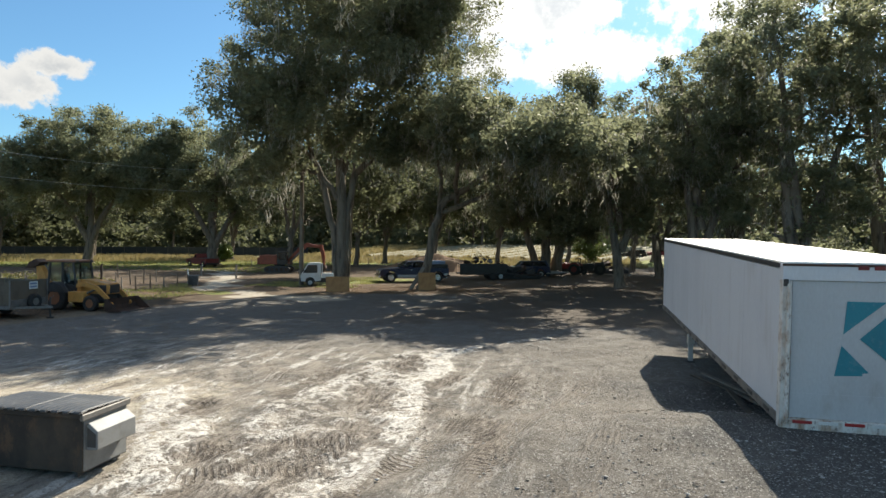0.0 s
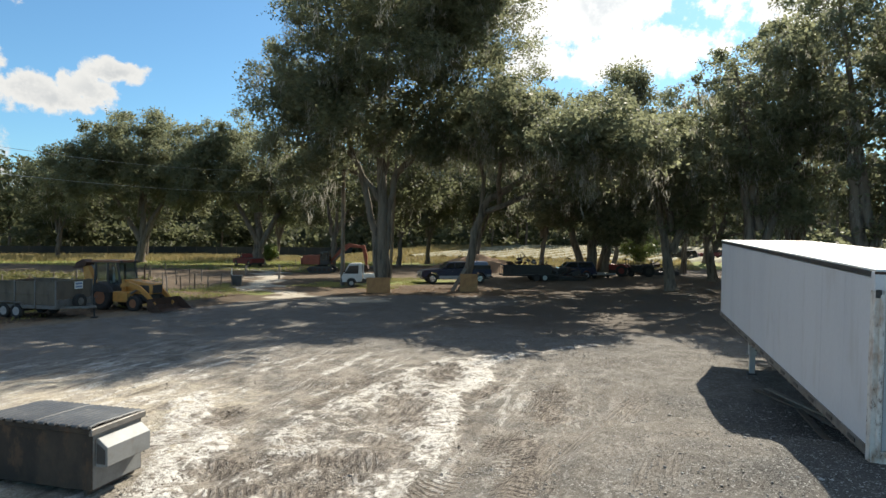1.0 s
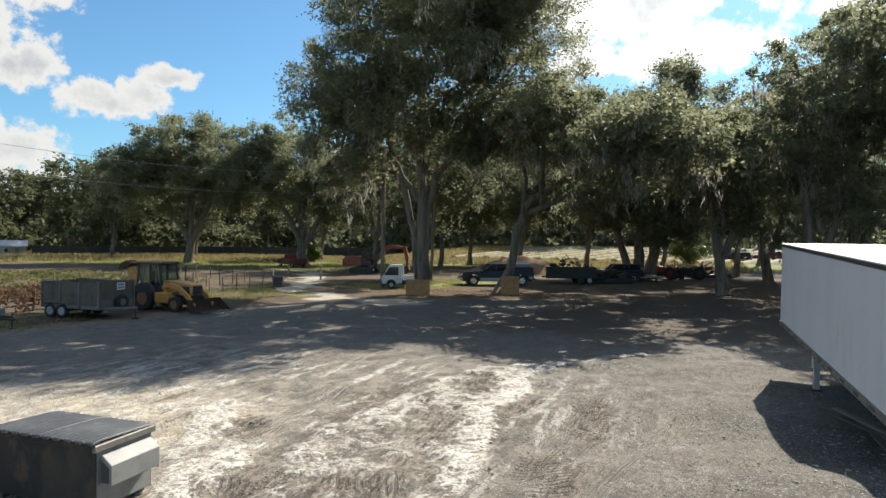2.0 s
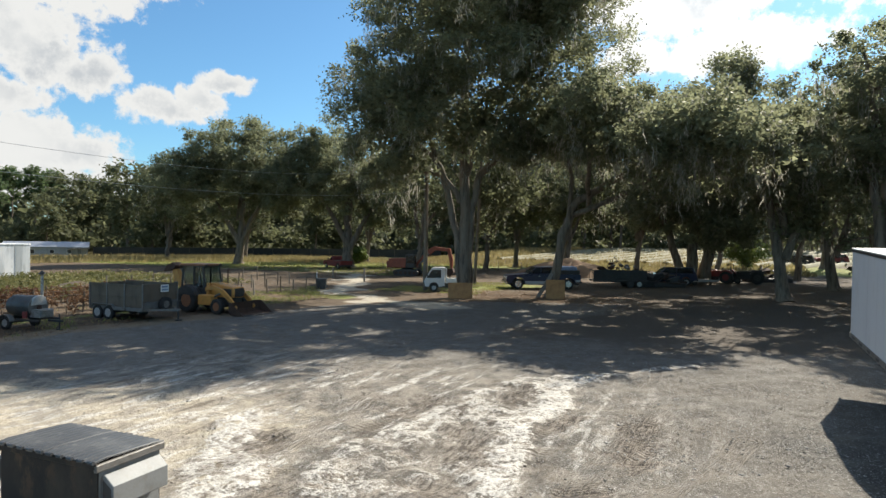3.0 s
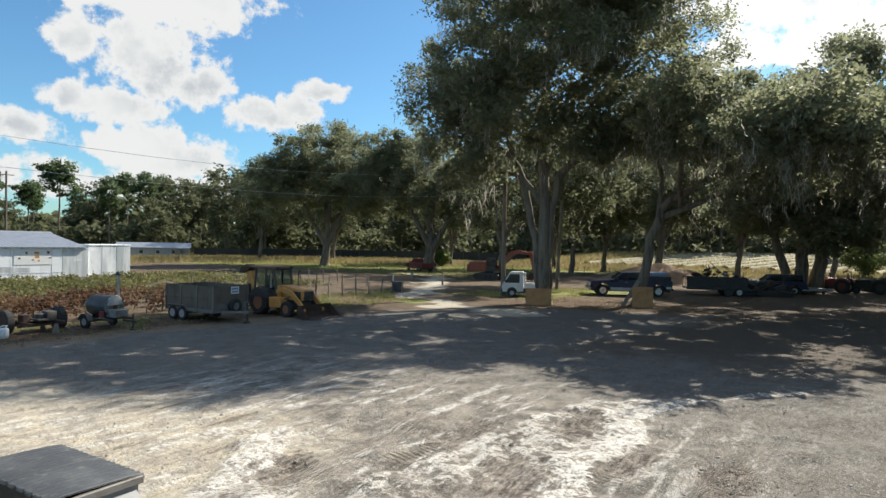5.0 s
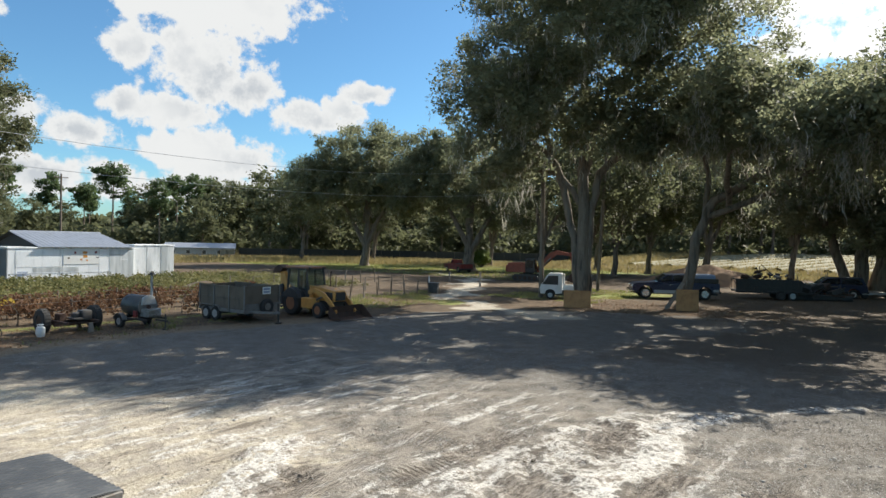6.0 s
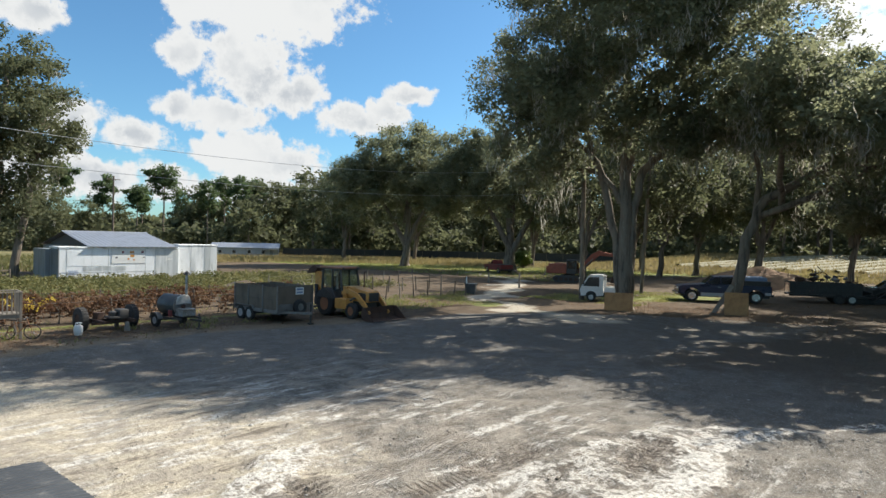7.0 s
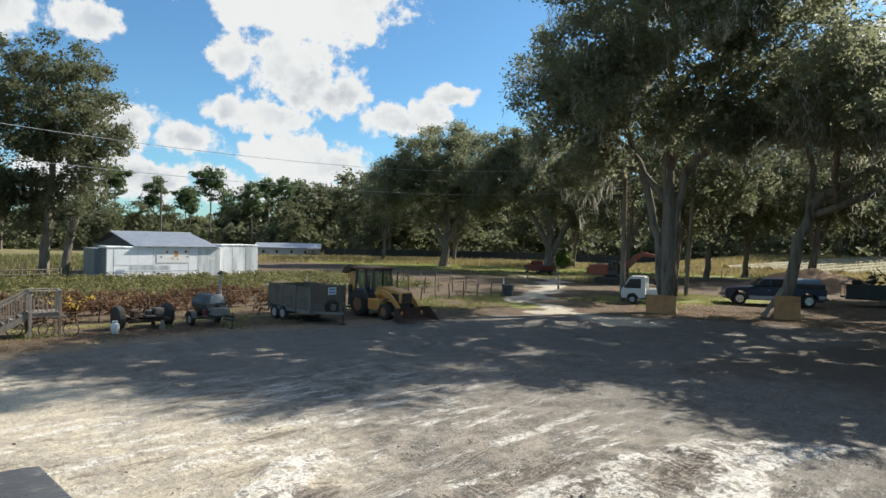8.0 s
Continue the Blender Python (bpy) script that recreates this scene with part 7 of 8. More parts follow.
def wire_fence(points, posts, height, label, seed, lean=0.18, wires=3):
    rng = random.Random(seed)
    ob = thing("fence", Matrix.Translation((0, 0, 0)), label, "fence")
    tops = []
    for k in range(posts):
        u = k / (posts - 1) * (len(points) - 1)
        i = min(int(u), len(points) - 2)
        x, y = (points[i][j] + (points[i + 1][j] - points[i][j]) * (u - i) for j in (0, 1))
        dx, dy, h = rng.uniform(-lean, lean), rng.uniform(-lean, lean), height * rng.uniform(0.85, 1.12)
        z = lie_at(x, y)
        part("post", Shape().tube([(x, y, z - 0.1), (x + dx, y + dy, z + h)], [0.055, 0.045], 7), BROWN_WOOD if k % 3 else GREY_WOOD, ob)
        tops.append((Vector((x, y, z)), Vector((x + dx, y + dy, z + h))))
    for w in range(wires):
        s = 0.35 + 0.6 * w / max(1, wires - 1)
        part("wire", Shape().tube([a.lerp(b, s) for a, b in tops], 0.009, 4, closed=False), STEEL, ob)
    return ob


wire_fence([(-31.2, 32.5), (-31.6, 38.5), (-31.0, 43.8)], 9, 1.15, "leaning wooden post and wire fence", 1)
wire_fence([(-35.5, 31.5), (-36.5, 47)], 10, 1.3, "old trellis posts with wires behind the fence", 2, 0.08)
wire_fence([(-42, 33), (-43, 50)], 9, 1.3, "old trellis posts with wires at the field", 3, 0.08)
wire_fence([(-44, 76), (-30, 84), (-14, 88), (0, 92)], 16, 1.2, "low field fence behind the oaks", 4, 0.05, 2)
def rail_fence(points, label):
    ob = thing("rail_fence", Matrix.Translation((0, 0, 0)), label, "fence")
    for (ax, ay), (bx, by) in zip(points[:-1], points[1:]):
        za, zb = lie_at(ax, ay), lie_at(bx, by)
        part("post", Shape().tube([(ax, ay, za - 0.1), (ax, ay, za + 1.0)], 0.08, 7), BROWN_WOOD, ob)
        for h in (0.45, 0.85):
            part("rail", Shape().tube([(ax, ay, za + h), (bx, by, zb + h + 0.03)], 0.055, 6), BROWN_WOOD, ob)
    part("post", Shape().tube([(points[-1][0], points[-1][1], -0.05), (points[-1][0], points[-1][1], 1.05)], 0.08, 7), BROWN_WOOD, ob)


rail_fence([(-61.8, 9.0), (-62.2, 12.0), (-62.6, 15.0), (-63.0, 18.0), (-63.4, 21.0)], "dark weathered rail fence beside the oak")
wire_fence([(-74, 22), (-66, 15), (-60, 4), (-56, -2)], 9, 1.2, "dark field fence beside the oak", 6, 0.05, 2)


def bin_stack():
    ob = thing("rubbish_bin", at_ground(-31.0, 44.4, 30), "black plastic bin standing at the end of the fence", "bin")
    part("body", Shape().take([(-0.34, -0.4, 0.04), (0.34, -0.4, 0.04), (0.34, 0.4, 0.04), (-0.34, 0.4, 0.04), (-0.42, -0.48, 0.8), (0.42, -0.48, 0.8), (0.42, 0.48, 0.8), (-0.42, 0.48, 0.8)], [(3, 2, 1, 0), (0, 1, 5, 4), (1, 2, 6, 5), (2, 3, 7, 6), (3, 0, 4, 7), (4, 5, 6, 7)]), BLACK_PLASTIC, ob)
    part("lid", Shape().box((-0.46, -0.52, 0.8), (0.46, 0.52, 0.87), 0.03), BLACK_PLASTIC, ob)
    part("post", Shape().box((-0.5, 0.5, 0), (-0.42, 0.58, 1.35), 0.005), SIGN_WHITE, ob, "white marker post")


bin_stack()


def mound(x, y, yaw, a, b, h, mat, label, seed):
    n = 26
    verts, faces = [], []
    for i in range(n):
        for j in range(n):
            u, v = i / (n - 1) * 2 - 1, j / (n - 1) * 2 - 1
            r = math.hypot(u, v)
            z = h * max(0.0, 1 - r) ** 0.8 * (0.85 + 0.3 * float(value_noise(np.array(u * 4 + seed), np.array(v * 4 + 9), seed))) + 0.08 * float(value_noise(np.array(u * 13), np.array(v * 13), seed)) * (r < 1)
            verts.append((u * a, v * b, z - 0.02))
    for i in range(n - 1):
        faces += [(i * n + j, (i + 1) * n + j, (i + 1) * n + j + 1, i * n + j + 1) for j in range(n - 1)]
    ob = new("soil_mound", mesh_from("soil_mound", verts, faces, (mat,), True))
    ob.matrix_world = at_ground(x, y, yaw, -0.03)
    tagged(ob, label, "soil mound")


DARK_SOIL = surface("dark_heaped_soil", (0.085, 0.060, 0.040), (0.050, 0.038, 0.026), 0.95, scale=1.2, amount=0.8, grain=12, bump=0.6)
SOIL = surface("heaped_soil", (0.22, 0.13, 0.075), (0.12, 0.075, 0.045), 0.95, scale=1.2, amount=0.8, grain=12, bump=0.6, dirt=(0.20, 0.21, 0.08), dirt_amount=0.6)
mound(-44.5, 32.5, 0, 3.0, 2.6, 0.7, DARK_SOIL, "dark soil mound among weeds", 4)
mound(-18.5, 78, 20, 7.5, 4.0, 2.3, SOIL, "brown soil mound with some grass", 2)

# ---- the white shed and the far house ----


def shed():
    ob = thing("shed", pose(-61.3, 24.15, lie_at(-61, 30) - 0.05, 0, 0, -1.0), "low white sheet-metal shed with a grey gabled metal roof", "shed")
    part("wall", Shape().box((-2.6, 0, 0), (0, 10.6, 2.98), 0.02), TIN_FRONT, ob, "stained white wall")
    ext = part("extension", Shape().box((-2.8, 10.62, 0), (-0.12, 14.7, 3.28), 0.02), TIN_WHITE, ob, "white box extension streaked with grey")
    part("top_rail", Shape().box((-2.7, -0.05, 2.9), (0.04, 10.6, 3.05), 0.02), TIN_WHITE, ob)
    part("top_rail", Shape().box((-2.85, 10.62, 3.22), (-0.08, 14.75, 3.36), 0.02), TIN_WHITE, ob)
    end = Shape().box((-2.6, -0.06, 0), (-0.02, -0.01, 2.85))
    for k in range(12):
        end.box((-2.55 + k * 0.21, -0.09, 0), (-2.47 + k * 0.21, -0.05, 2.82))
    part("end_wall", end, TIN_GREY, ob, "dark corrugated end wall")
    part("rear_wall", Shape().box((-6.4, -0.4, 0), (-2.62, 10.6, 2.8), 0.02), TIN_GREY, ob, "dark grey rear box")
    part("rear_hall", Shape().box((-14.8, 2.5, 0), (-6.42, 10.4, 3.02), 0.02), TIN_GREY, ob, "grey hall behind the white front")
    part("corner_trim", Shape().box((-0.1, -0.08, 0), (0.03, 0.02, 2.95), 0.01), TIN_GREY, ob)
    roof = Shape()
    y0, y1 = 2.3, 10.4
    for s, (xa, za), (xb, zb) in ((1, (0.25, 3.06), (-7.6, 4.42)), (-1, (-7.6, 4.42), (-15.0, 3.06))):
        n = 38
        verts, faces = [], []
        for i in range(n + 1):
            y = y0 + (y1 - y0) * i / n
            rib = 0.05 if i % 2 else 0.0
            for x, z in ((xa, za), (xb, zb)):
                verts += [(x, y, z + rib), (x, y, z + rib - 0.03)]
        for i in range(n):
            a = i * 4
            faces += [(a, a + 4, a + 6, a + 2), (a + 1, a + 3, a + 7, a + 5), (a, a + 1, a + 5, a + 4), (a + 2, a + 6, a + 7, a + 3)]
        roof.take(verts, faces)
    part("roof", roof, TIN_ROOF, ob, "ribbed galvanised roof")
    part("ridge", Shape().plate([(-7.9, 4.36), (-7.6, 4.47), (-7.3, 4.36), (-7.3, 4.41), (-7.6, 4.53), (-7.9, 4.41)], "y", y0 - 0.02, y1 + 0.02), TIN_ROOF, ob)
    # closed dark sheet paints the shade under the roof end
    part("gable", Shape().plate([(0.0, 3.05), (-7.6, 4.36), (-14.8, 3.05)], "y", y0 + 0.5, y0 + 0.56), SIGN_DARK, ob, "dark sheet standing in for the shaded gable opening")
    part("hatch", Shape().box((0.0, 0.6, 1.3), (0.016, 4.0, 2.7), 0.004), TIN_FRONT, ob, "flat white hatch panel")
    part("stain_panel", Shape().box((0.0, 1.9, 0.85), (0.012, 5.6, 1.25)), TIN_STREAK, ob, "grey patched panel")
    part("grey_panel", Shape().box((0.0, 8.3, 0.0), (0.012, 10.5, 2.86)), TIN_STREAK, ob, "grey streaked sheet panel")
    part("belt", Shape().box((0.0, 0.1, 0.72), (0.02, 8.28, 0.76)), TIN_STREAK, ob)
    for y in (0.58, 4.02, 4.26, 7.34, 8.26):
        part("seam", Shape().box((0.0, y, 0.1), (0.014, y + 0.03, 2.88)), TIN_STREAK, ob)
    for y in (11.9, 13.3):
        part("seam", Shape().box((-0.12, y, 0.1), (-0.106, y + 0.03, 3.2)), TIN_STREAK, ob)
    part("stain_sheet", Shape().box((-0.12, 13.36, 0.05), (-0.108, 14.66, 3.2)), TIN_STREAK, ob, "grey streaked sheet")
    board = part("notice_board", Shape().box((0.0, 4.3, 1.5), (0.03, 7.3, 2.84), 0.006), SIGN_WHITE, ob, "white notice board")
    for y, z, w, h, mat in ((5.9, 2.45, 0.4, 0.22, PAPER_ORANGE), (5.95, 2.1, 0.36, 0.25, YELLOW), (5.7, 1.85, 0.18, 0.16, PAPER_ORANGE), (6.2, 1.78, 0.16, 0.14, PAPER_ORANGE), (5.2, 2.45, 0.16, 0.22, MAROON), (6.95, 2.48, 0.2, 0.22, MAROON), (4.65, 2.0, 0.16, 0.14, SIGN_DARK), (7.1, 2.05, 0.2, 0.1, SIGN_DARK)):
        part("picture", Shape().box((0.032, y, z), (0.038, y + w, z + h)), mat, board)
    for k in range(3):
        part("lettering", Shape().box((0.052, 0.72, 0.55 + k * 0.14), (0.06, 1.5, 0.63 + k * 0.14)), PAPER_BLUE, ob, "blue writing too small to read")
    for k, (y, w, h) in enumerate(((9.9, 0.1, 0.3), (10.15, 0.16, 0.2), (10.05, 0.5, 0.07))):
        part("lettering", Shape().box((0.014, y - 0.6, 1.75 + 0.05 * k), (0.02, y - 0.6 + w, 1.75 + 0.05 * k + h)), SIGN_WHITE, ob, "white painted mark")


shed()


def far_house():
    ob = thing("house", pose(-119.6, 76.6, 0.0, 0, 0, -35) @ Matrix.Diagonal((0.74, 0.56, 0.74, 1)), "low pale house with a long grey metal roof", "house")
    part("wall", Shape().box((-4, -12, 0), (4, 12, 2.7), 0.03), HOUSE_WALL, ob)
    part("roof", Shape().plate([(-4.6, 2.6), (0, 3.9), (4.6, 2.6), (4.6, 2.75), (0, 4.05), (-4.6, 2.75)], "y", -12.5, 12.5), TIN_ROOF, ob)
    for y in (-9, -4, 1.5, 6.5):
        w = part("window", Shape().box((3.99, y - 0.7, 1.0), (4.06, y + 0.7, 2.1), 0.01), SIGN_WHITE, ob)
        part("pane", Shape().box((4.05, y - 0.6, 1.08), (4.075, y + 0.6, 2.02)), CAR_GLASS, w)
    part("porch", Shape().box((4.0, 6, 2.3), (6.6, 12.3, 2.45), 0.02).box((6.4, 6.2, 0), (6.52, 6.32, 2.3)).box((6.4, 12.0, 0), (6.52, 12.12, 2.3)), TIN_GREY, ob)
    part("door", Shape().box((3.99, 9, 0.0), (4.06, 10, 2.1), 0.01), TIN_GREY, ob)


far_house()


# ---- vines, weeds, grass and litter ----


def stuff(name, verts, leaf, label, category, sizes=None, loops=None):
    sizes = np.full(len(verts) // 4, 4) if sizes is None else sizes
    loops = np.arange(len(verts)) if loops is None else loops
    return tagged(new(name, mesh_fast(name, verts, sizes, loops, leaf)), label, category, kind="stuff")


def blades(rng, feet, tall, wide, lean=0.35):
    """Grass blades: narrow triangles standing on the feet."""
    k = len(feet)
    turn = rng.uniform(0, 2 * math.pi, k)
    side = np.stack([np.cos(turn), np.sin(turn), np.zeros(k)], 1) * wide * rng.uniform(0.6, 1.4, (k, 1))
    h = tall * rng.uniform(0.5, 1.3, k)
    tip = feet + np.stack([rng.normal(size=k) * lean * h, rng.normal(size=k) * lean * h, h], 1)
    return np.stack([feet - side, feet + side, tip], 1).reshape(-1, 3), np.full(k, 3), np.arange(k * 3)


def on_ground(x, y, lift=0.0):
    return np.stack([x, y, lie(x, y) + lift], 1)


def vine_row(x, y0, y1, height, seed, leaf, density, label, yellow=False):
    rng = np.random.default_rng(seed)
    ob = thing("vine_row", Matrix.Translation((0, 0, 0)), label, "vine row", "vine rows")
    n = int((y1 - y0) / 3.2)
    for k in range(n + 1):
        y = y0 + k * 3.2
        z = lie_at(x, y)
        part("post", Shape().tube([(x, y, z - 0.1), (x + rng.uniform(-0.1, 0.1), y + rng.uniform(-0.1, 0.1), z + height + 0.12)], 0.05, 7), BROWN_WOOD, ob)
        for j in range(2):
            yy = y + 0.9 + j * 1.4
            stem = [(x + rng.uniform(-0.1, 0.1) * s, yy + rng.uniform(-0.25, 0.25) * s, lie_at(x, yy) + height * s) for s in np.linspace(0, 0.95, 5)]
            part("stem", Shape().tube(stem, [0.04, 0.032, 0.03, 0.024, 0.015], 5, closed=False), BROWN_WOOD, ob)
    for h in (0.55, 0.98):
        part("wire", Shape().tube([(x, y0, 0.05 + height * h), (x, y1, 0.05 + height * h)], 0.01, 4, closed=False), STEEL, ob)
    k = int((y1 - y0) * density)
    c = np.stack([x + rng.normal(size=k) * 0.25, rng.uniform(y0, y1, k), 0.06 + height * rng.beta(4, 2, k)], 1)
    verts = leaf_sprays(rng, c, rng.uniform(0.25, 0.5, k), 44, 0.085)
    part("foliage", mesh_fast("foliage", verts, np.full(len(verts) // 4, 4), np.arange(len(verts)), leaf), None, ob)
    if yellow:
        c = np.stack([x + 0.3 + rng.normal(size=14) * 0.2, rng.uniform(13.5, 15.4, 14), rng.uniform(0.8, 1.4, 14)], 1)
        verts = leaf_sprays(rng, c, rng.uniform(0.15, 0.3, 14), 11, 0.06)
        part("yellow_leaves", mesh_fast("yellow_leaves", verts, np.full(len(verts) // 4, 4), np.arange(len(verts)), YELLOW_LEAF), None, ob)


for k, x in enumerate((-32.0, -34.6, -37.2)):
    vine_row(x, 2.0 - k, 27.5 + (4 if k else 0), 0.98, 80 + k, VINE_LEAF, 7 if k else 4, "row of dry red-brown vines on wires and posts", k == 0)


def weeds():
    rng = np.random.default_rng(91)
    k = 2100
    x, y = rng.uniform(-60, -39, k), rng.uniform(-4, 46, k)
    c = on_ground(x, y)
    c[:, 2] += rng.uniform(0.1, 0.42, k)
    verts = leaf_sprays(rng, c, rng.uniform(0.3, 0.6, k), 44, 0.105)
    verts[:, 2] = np.maximum(verts[:, 2], 0.05)
    stuff("weeds", verts, WEED_LEAF, "tall green weeds in front of the white shed", "weeds")
    k = 26000
    x, y = rng.uniform(-130, -62, k), rng.uniform(44, 110, k)
    keep = (np.hypot(x, y) > 109 + 4 * value_noise(x * 0.2, y * 0.2, 3)) | (x < -92) & (y < 74)
    v, s, l = blades(rng, on_ground(x[keep], y[keep]), 0.75, 0.09)
    stuff("tall_grass", v, STRAW_LEAF, "tall yellow field grass", "grass", s, l)
    k = 30000
    x, y = rng.uniform(-60, 10, k), rng.uniform(96, 150, k)
    v, s, l = blades(rng, on_ground(x, y), 0.55, 0.08)
    stuff("field_grass", v, STRAW_LEAF, "dry field grass behind the oaks", "grass", s, l)

    k = 22000
    x, y = rng.uniform(-125, -63, k), rng.uniform(-20, 48, k)
    keep = (x < -77) | (y < 22)
    v, s, l = blades(rng, on_ground(x[keep], y[keep]), 0.6, 0.07)
    stuff("field_weeds", v, WEED_LEAF, "dark olive weeds in the field behind the shed", "weeds", s, l)


weeds()


def grasses():
    rng = np.random.default_rng(92)
    k = 26000
    x, y = rng.uniform(-33.5, -26.2, k), rng.uniform(2, 46, k)
    edge = np.interp(y, YARD_Y, YARD_X)
    keep = (x < edge + rng.normal(size=k) * 0.5 - 0.4) & (value_noise(x * 0.8, y * 0.8, 4) + rng.uniform(-0.25, 0.25, k) > np.where(y < 29, 0.80, 0.52)) & (to_line(x, y, PATH) > 2.0)
    v, s, l = blades(rng, on_ground(x[keep], y[keep]), 0.16, 0.018)
    stuff("grass", v, GRASS_LEAF, "sparse green grass at the edge of the yard", "grass", s, l)
    k = 16000
    x, y = rng.uniform(-27, -18, k), rng.uniform(46, 60, k)
    keep = value_noise(x * 0.6, y * 0.6, 6) + rng.uniform(-0.2, 0.2, k) > 0.48
    v, s, l = blades(rng, on_ground(x[keep], y[keep]), 0.14, 0.02)
    stuff("grass", v, GRASS_LEAF, "short grass below the oaks", "grass", s, l)
    k = 24000
    x, y = rng.uniform(-100, -36, k), rng.uniform(64, 100, k)
    v, s, l = blades(rng, on_ground(x, y), 0.16, 0.05)
    stuff("meadow", v, GRASS_LEAF, "green meadow grass below the far oaks", "grass", s, l)


grasses()


def fallen_leaves():
    rng = np.random.default_rng(93)
    k = 30000
    x = np.concatenate([rng.normal(-15, 5.0, k // 3), rng.uniform(-31, -25.5, k // 3), rng.uniform(-20, 8, k - 2 * (k // 3))])
    y = np.concatenate([rng.normal(46, 3.2, k // 3), rng.uniform(3, 42, k // 3), rng.uniform(40, 74, k - 2 * (k // 3))])
    edge = np.interp(y, YARD_Y, YARD_X)
    keep = (x < edge + 1.2 + rng.normal(size=k) * 0.8) | (y > 42)
    pos = on_ground(x[keep], y[keep], 0.012)
    k = len(pos)
    a = rng.normal(size=(k, 3)) * np.array([1, 1, 0.25])
    a /= np.linalg.norm(a, axis=1, keepdims=True)
    b = np.cross(a, rng.normal(size=(k, 3)) * 0.3 + np.array([0, 0, 1]))
    b /= np.linalg.norm(b, axis=1, keepdims=True)
    s = rng.uniform(0.03, 0.075, (k, 1))
    verts = np.stack([pos - a * s, pos + b * s * 0.45, pos + a * s, pos - b * s * 0.45], 1).reshape(-1, 3)
    stuff("fallen_leaves", verts, DEAD_LEAF, "dry brown leaves scattered below the oaks", "leaves")


fallen_leaves()


def pebbles():
    """Loose stones on the near gravel."""
    rng = np.random.default_rng(94)
    k = 17000
    x, y = rng.uniform(-16, 4.5, k), rng.uniform(5.5, 26, k)
    keep = rng.uniform(size=k) < 0.25 + 0.75 * smooth((x + 6) / 5)
    x, y = x[keep], y[keep]
    k = len(x)
    base = on_ground(x, y, 0.006)
    size = rng.gamma(2.0, 0.0055, k) + 0.005
    unit = np.array([(1, 0, 0), (0, 1, 0), (-1, 0, 0), (0, -1, 0), (0, 0, 0.32), (0, 0, -0.5)], float)
    verts = (base[:, None, :] + unit[None] * size[:, None, None] * rng.uniform(0.6, 1.3, (k, 6, 1))).reshape(-1, 3)
    tri = np.array([(0, 1, 4), (1, 2, 4), (2, 3, 4), (3, 0, 4), (1, 0, 5), (2, 1, 5), (3, 2, 5), (0, 3, 5)]).ravel()
    loops = (np.arange(k)[:, None] * 6 + tri[None]).ravel()
    stuff("pebbles", verts, PEBBLE, "loose pale stones on the gravel", "stones", np.full(k * 8, 3), loops)


pebbles()


def clods():
    """Crumbled earth and sand turned up by wheels."""
    rng = np.random.default_rng(95)
    k = 130000
    x, y = rng.uniform(-14, 1.5, k), rng.uniform(5.5, 22, k)
    want = np.zeros(k)
    for line, half in DIRT_AND_SHADE:
        want = np.maximum(want, np.exp(-(to_line(x, y, line) / half / 1.5) ** 2))
    for outline in SAND:
        want = np.maximum(want, 0.6 * smooth(0.5 + within(x, y, outline)))
    streak = value_noise((x * 0.88 + y * -0.47) * 2.2, (x * 0.47 + y * 0.88) * 0.5, 12)
    keep = rng.uniform(size=k) < (0.08 + 0.75 * want) * smooth((streak - 0.35) / 0.4)
    x, y = x[keep], y[keep]
    k = len(x)
    size = rng.gamma(1.5, 0.0052, k) + 0.005
    base = on_ground(x, y, 0.012)
    unit = np.array([(1, 0, 0), (0, 1, 0), (-1, 0, 0), (0, -1, 0), (0, 0, 0.34), (0, 0, -0.5)], float)
    verts = (base[:, None, :] + unit[None] * size[:, None, None] * rng.uniform(0.55, 1.4, (k, 6, 1))).reshape(-1, 3)
    tri = np.array([(0, 1, 4), (1, 2, 4), (2, 3, 4), (3, 0, 4), (1, 0, 5), (2, 1, 5), (3, 2, 5), (0, 3, 5)]).ravel()
    stuff("clods", verts, CLOD, "crumbled pale and brown earth in wheel ruts", "earth", np.full(k * 8, 3), (np.arange(k)[:, None] * 6 + tri[None]).ravel())


clods()


def bush(x, y, radius, height, leaf, seed, label):
    rng = np.random.default_rng(seed)
    ob = thing("bush", at_ground(x, y), label, "bush")
    twigs = Shape()
    for k in range(9):
        a = k * 0.7
        twigs.tube([(0.1 * math.cos(a), 0.1 * math.sin(a), -0.05), (0.4 * radius * math.cos(a), 0.4 * radius * math.sin(a), height * 0.45), (0.7 * radius * math.cos(a), 0.7 * radius * math.sin(a), height * 0.75)], [0.05, 0.035, 0.012], 5, closed=False)
    part("twigs", twigs, BARK, ob)
    k = 46
    way = rng.normal(size=(k, 3))
    way /= np.linalg.norm(way, axis=1, keepdims=True)
    c = way * rng.uniform(0.5, 1, (k, 1)) * np.array([radius, radius, height * 0.5]) * 0.8 + np.array([0, 0, height * 0.52])
    verts = leaf_sprays(rng, c, np.full(k, radius * 0.3), 150, 0.16)
    part("leaves", mesh_fast("leaves", verts, np.full(len(verts) // 4, 4), np.arange(len(verts)), leaf), None, ob)


bush(1.6, 106, 3.6, 6.0, BUSH_LEAF, 1, "rounded light green bush behind the oaks")
bush(-58.5, 92, 1.6, 3.0, BUSH_LEAF, 2, "small light green bush behind an oak")
bush(20, 36, 1.6, 2.6, BUSH_LEAF, 3, "light green shrub below the mossy oaks")


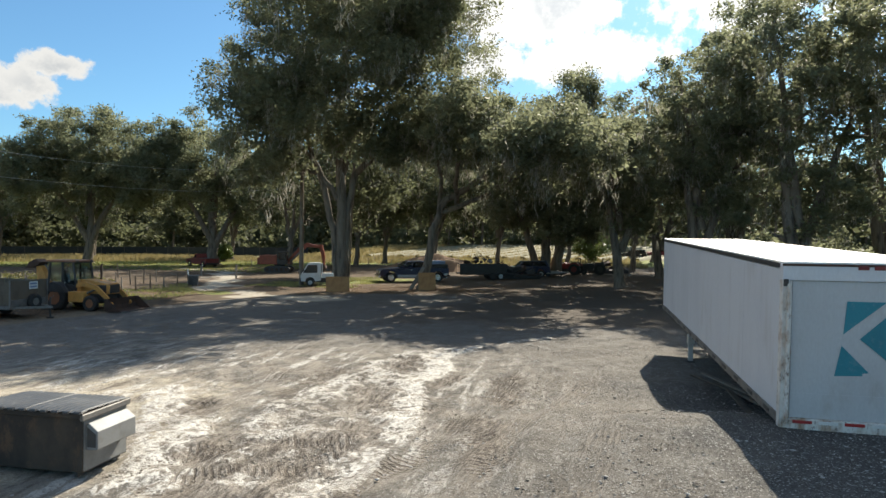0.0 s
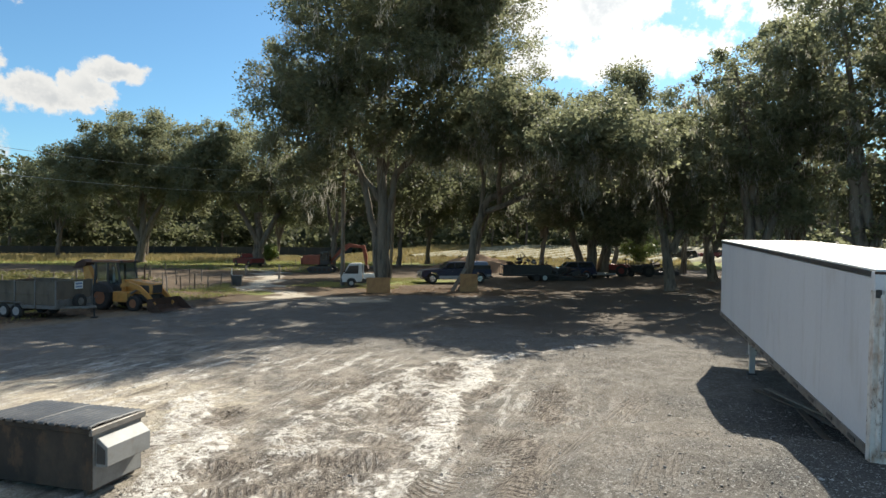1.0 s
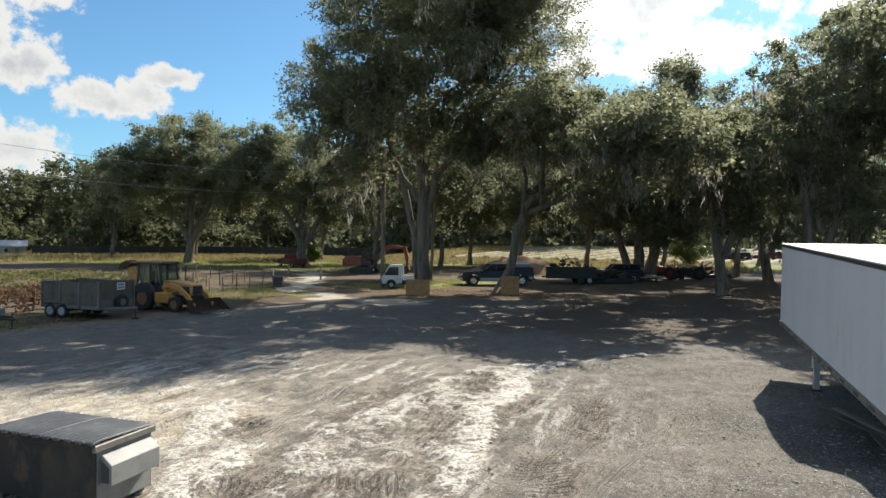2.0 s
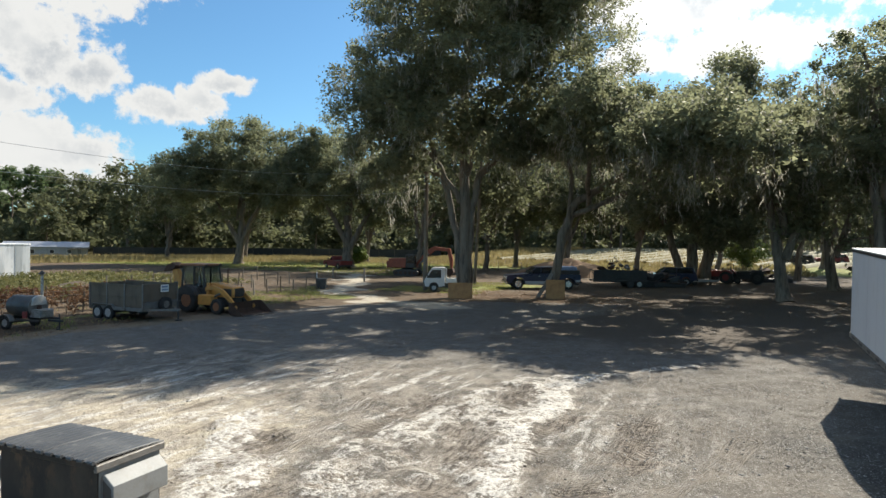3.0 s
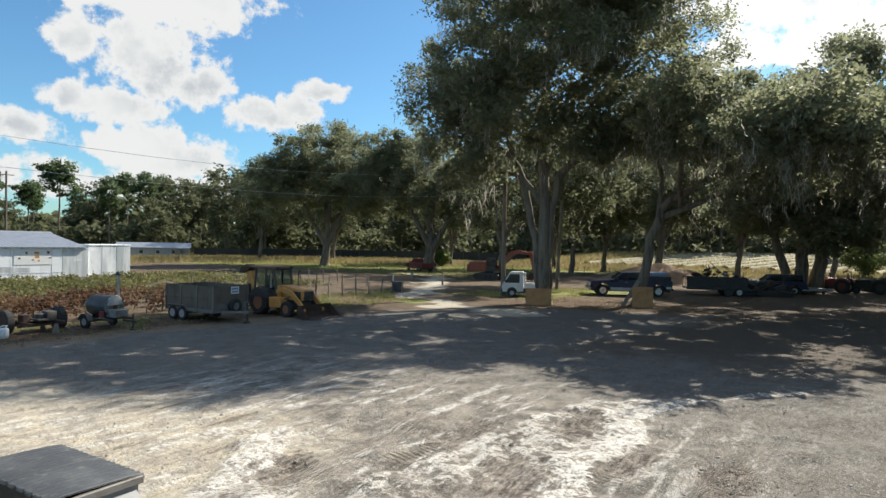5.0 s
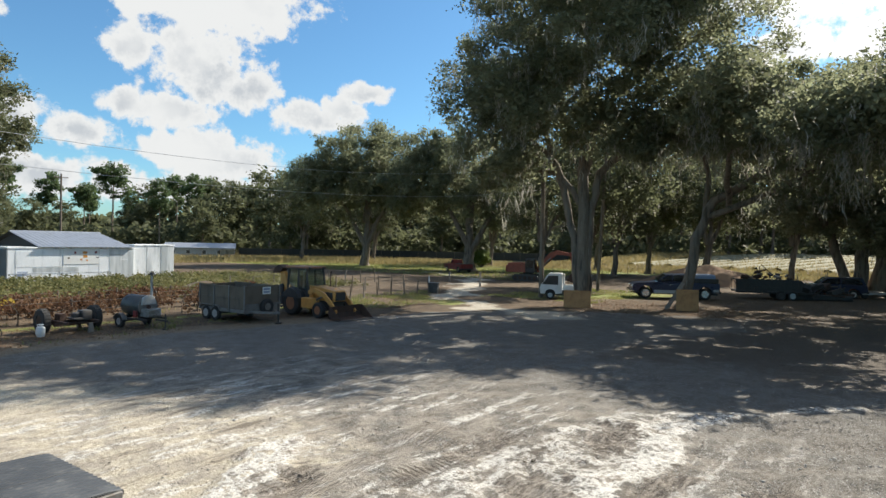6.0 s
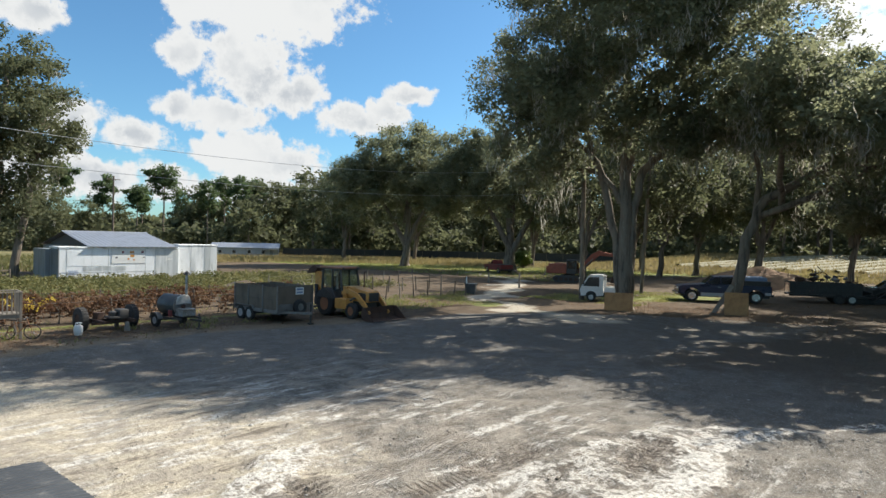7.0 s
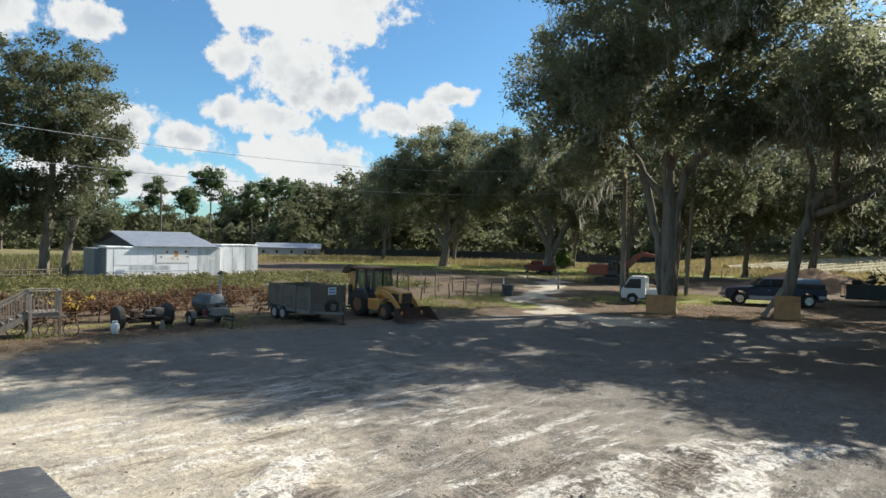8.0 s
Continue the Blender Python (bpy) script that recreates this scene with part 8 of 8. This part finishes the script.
def crop_rows():
    """Long pale ridges of a planted field."""
    for k in range(21):
        x = -40 + k * 3.3
        n = 12
        verts, faces = [], []
        for i in range(n + 1):
            y = 112 + i * 3.4
            cx = x + 0.45 * (y - 112)
            for dx, z in ((-0.75, 0.0), (-0.45, 0.36), (0.0, 0.44), (0.45, 0.36), (0.75, 0.0)):
                verts.append((cx + dx, y, lie_at(cx + dx, y) + z * 1.1))
        for i in range(n):
            faces += [(i * 5 + j, i * 5 + j + 1, (i + 1) * 5 + j + 1, (i + 1) * 5 + j) for j in range(4)]
        ob = new("crop_ridge", mesh_from("crop_ridge", verts, faces, (ROW_COVER,), True))
        tagged(ob, "long pale straw-covered crop row", "crop row", "crop rows")


ROW_COVER = surface("pale_row_cover", (0.24, 0.22, 0.14), (0.15, 0.145, 0.075), 0.85, scale=0.6, amount=0.8, grain=6, bump=0.3)
crop_rows()


def screen_fence():
    """A dark shade cloth on posts in front of the far woods."""
    ob = thing("screen_fence", Matrix.Translation((0, 0, 0.03)), "long dark cloth fence in front of the far woods", "fence")
    ends = [(-114, 82), (-98, 103), (-80, 120), (-62, 132)]
    points = [(a[0] + (b[0] - a[0]) * k / 6, a[1] + (b[1] - a[1]) * k / 6) for a, b in zip(ends[:-1], ends[1:]) for k in range(6)] + [ends[-1]]
    for (ax, ay), (bx, by) in zip(points[:-1], points[1:]):
        az, bz = lie_at(ax, ay), lie_at(bx, by)
        verts = [(ax, ay, az + 0.15), (bx, by, bz + 0.15), (bx, by, bz + 1.95), (ax, ay, az + 1.95)]
        verts += [(x + 0.03, y - 0.03, z) for x, y, z in verts]
        part("screen", Shape().take(verts, [(3, 2, 1, 0), (4, 5, 6, 7), (0, 1, 5, 4), (2, 3, 7, 6), (1, 2, 6, 5), (3, 0, 4, 7)]), SCREEN_CLOTH, ob)
        part("post", Shape().tube([(ax, ay, az - 0.1), (ax, ay, az + 2.05)], 0.06, 6), BROWN_WOOD, ob)


SCREEN_CLOTH = surface("dark_shade_cloth", (0.030, 0.034, 0.032), (0.050, 0.052, 0.046), 0.9, scale=0.6, amount=0.8, grain=12, bump=0.2)
screen_fence()
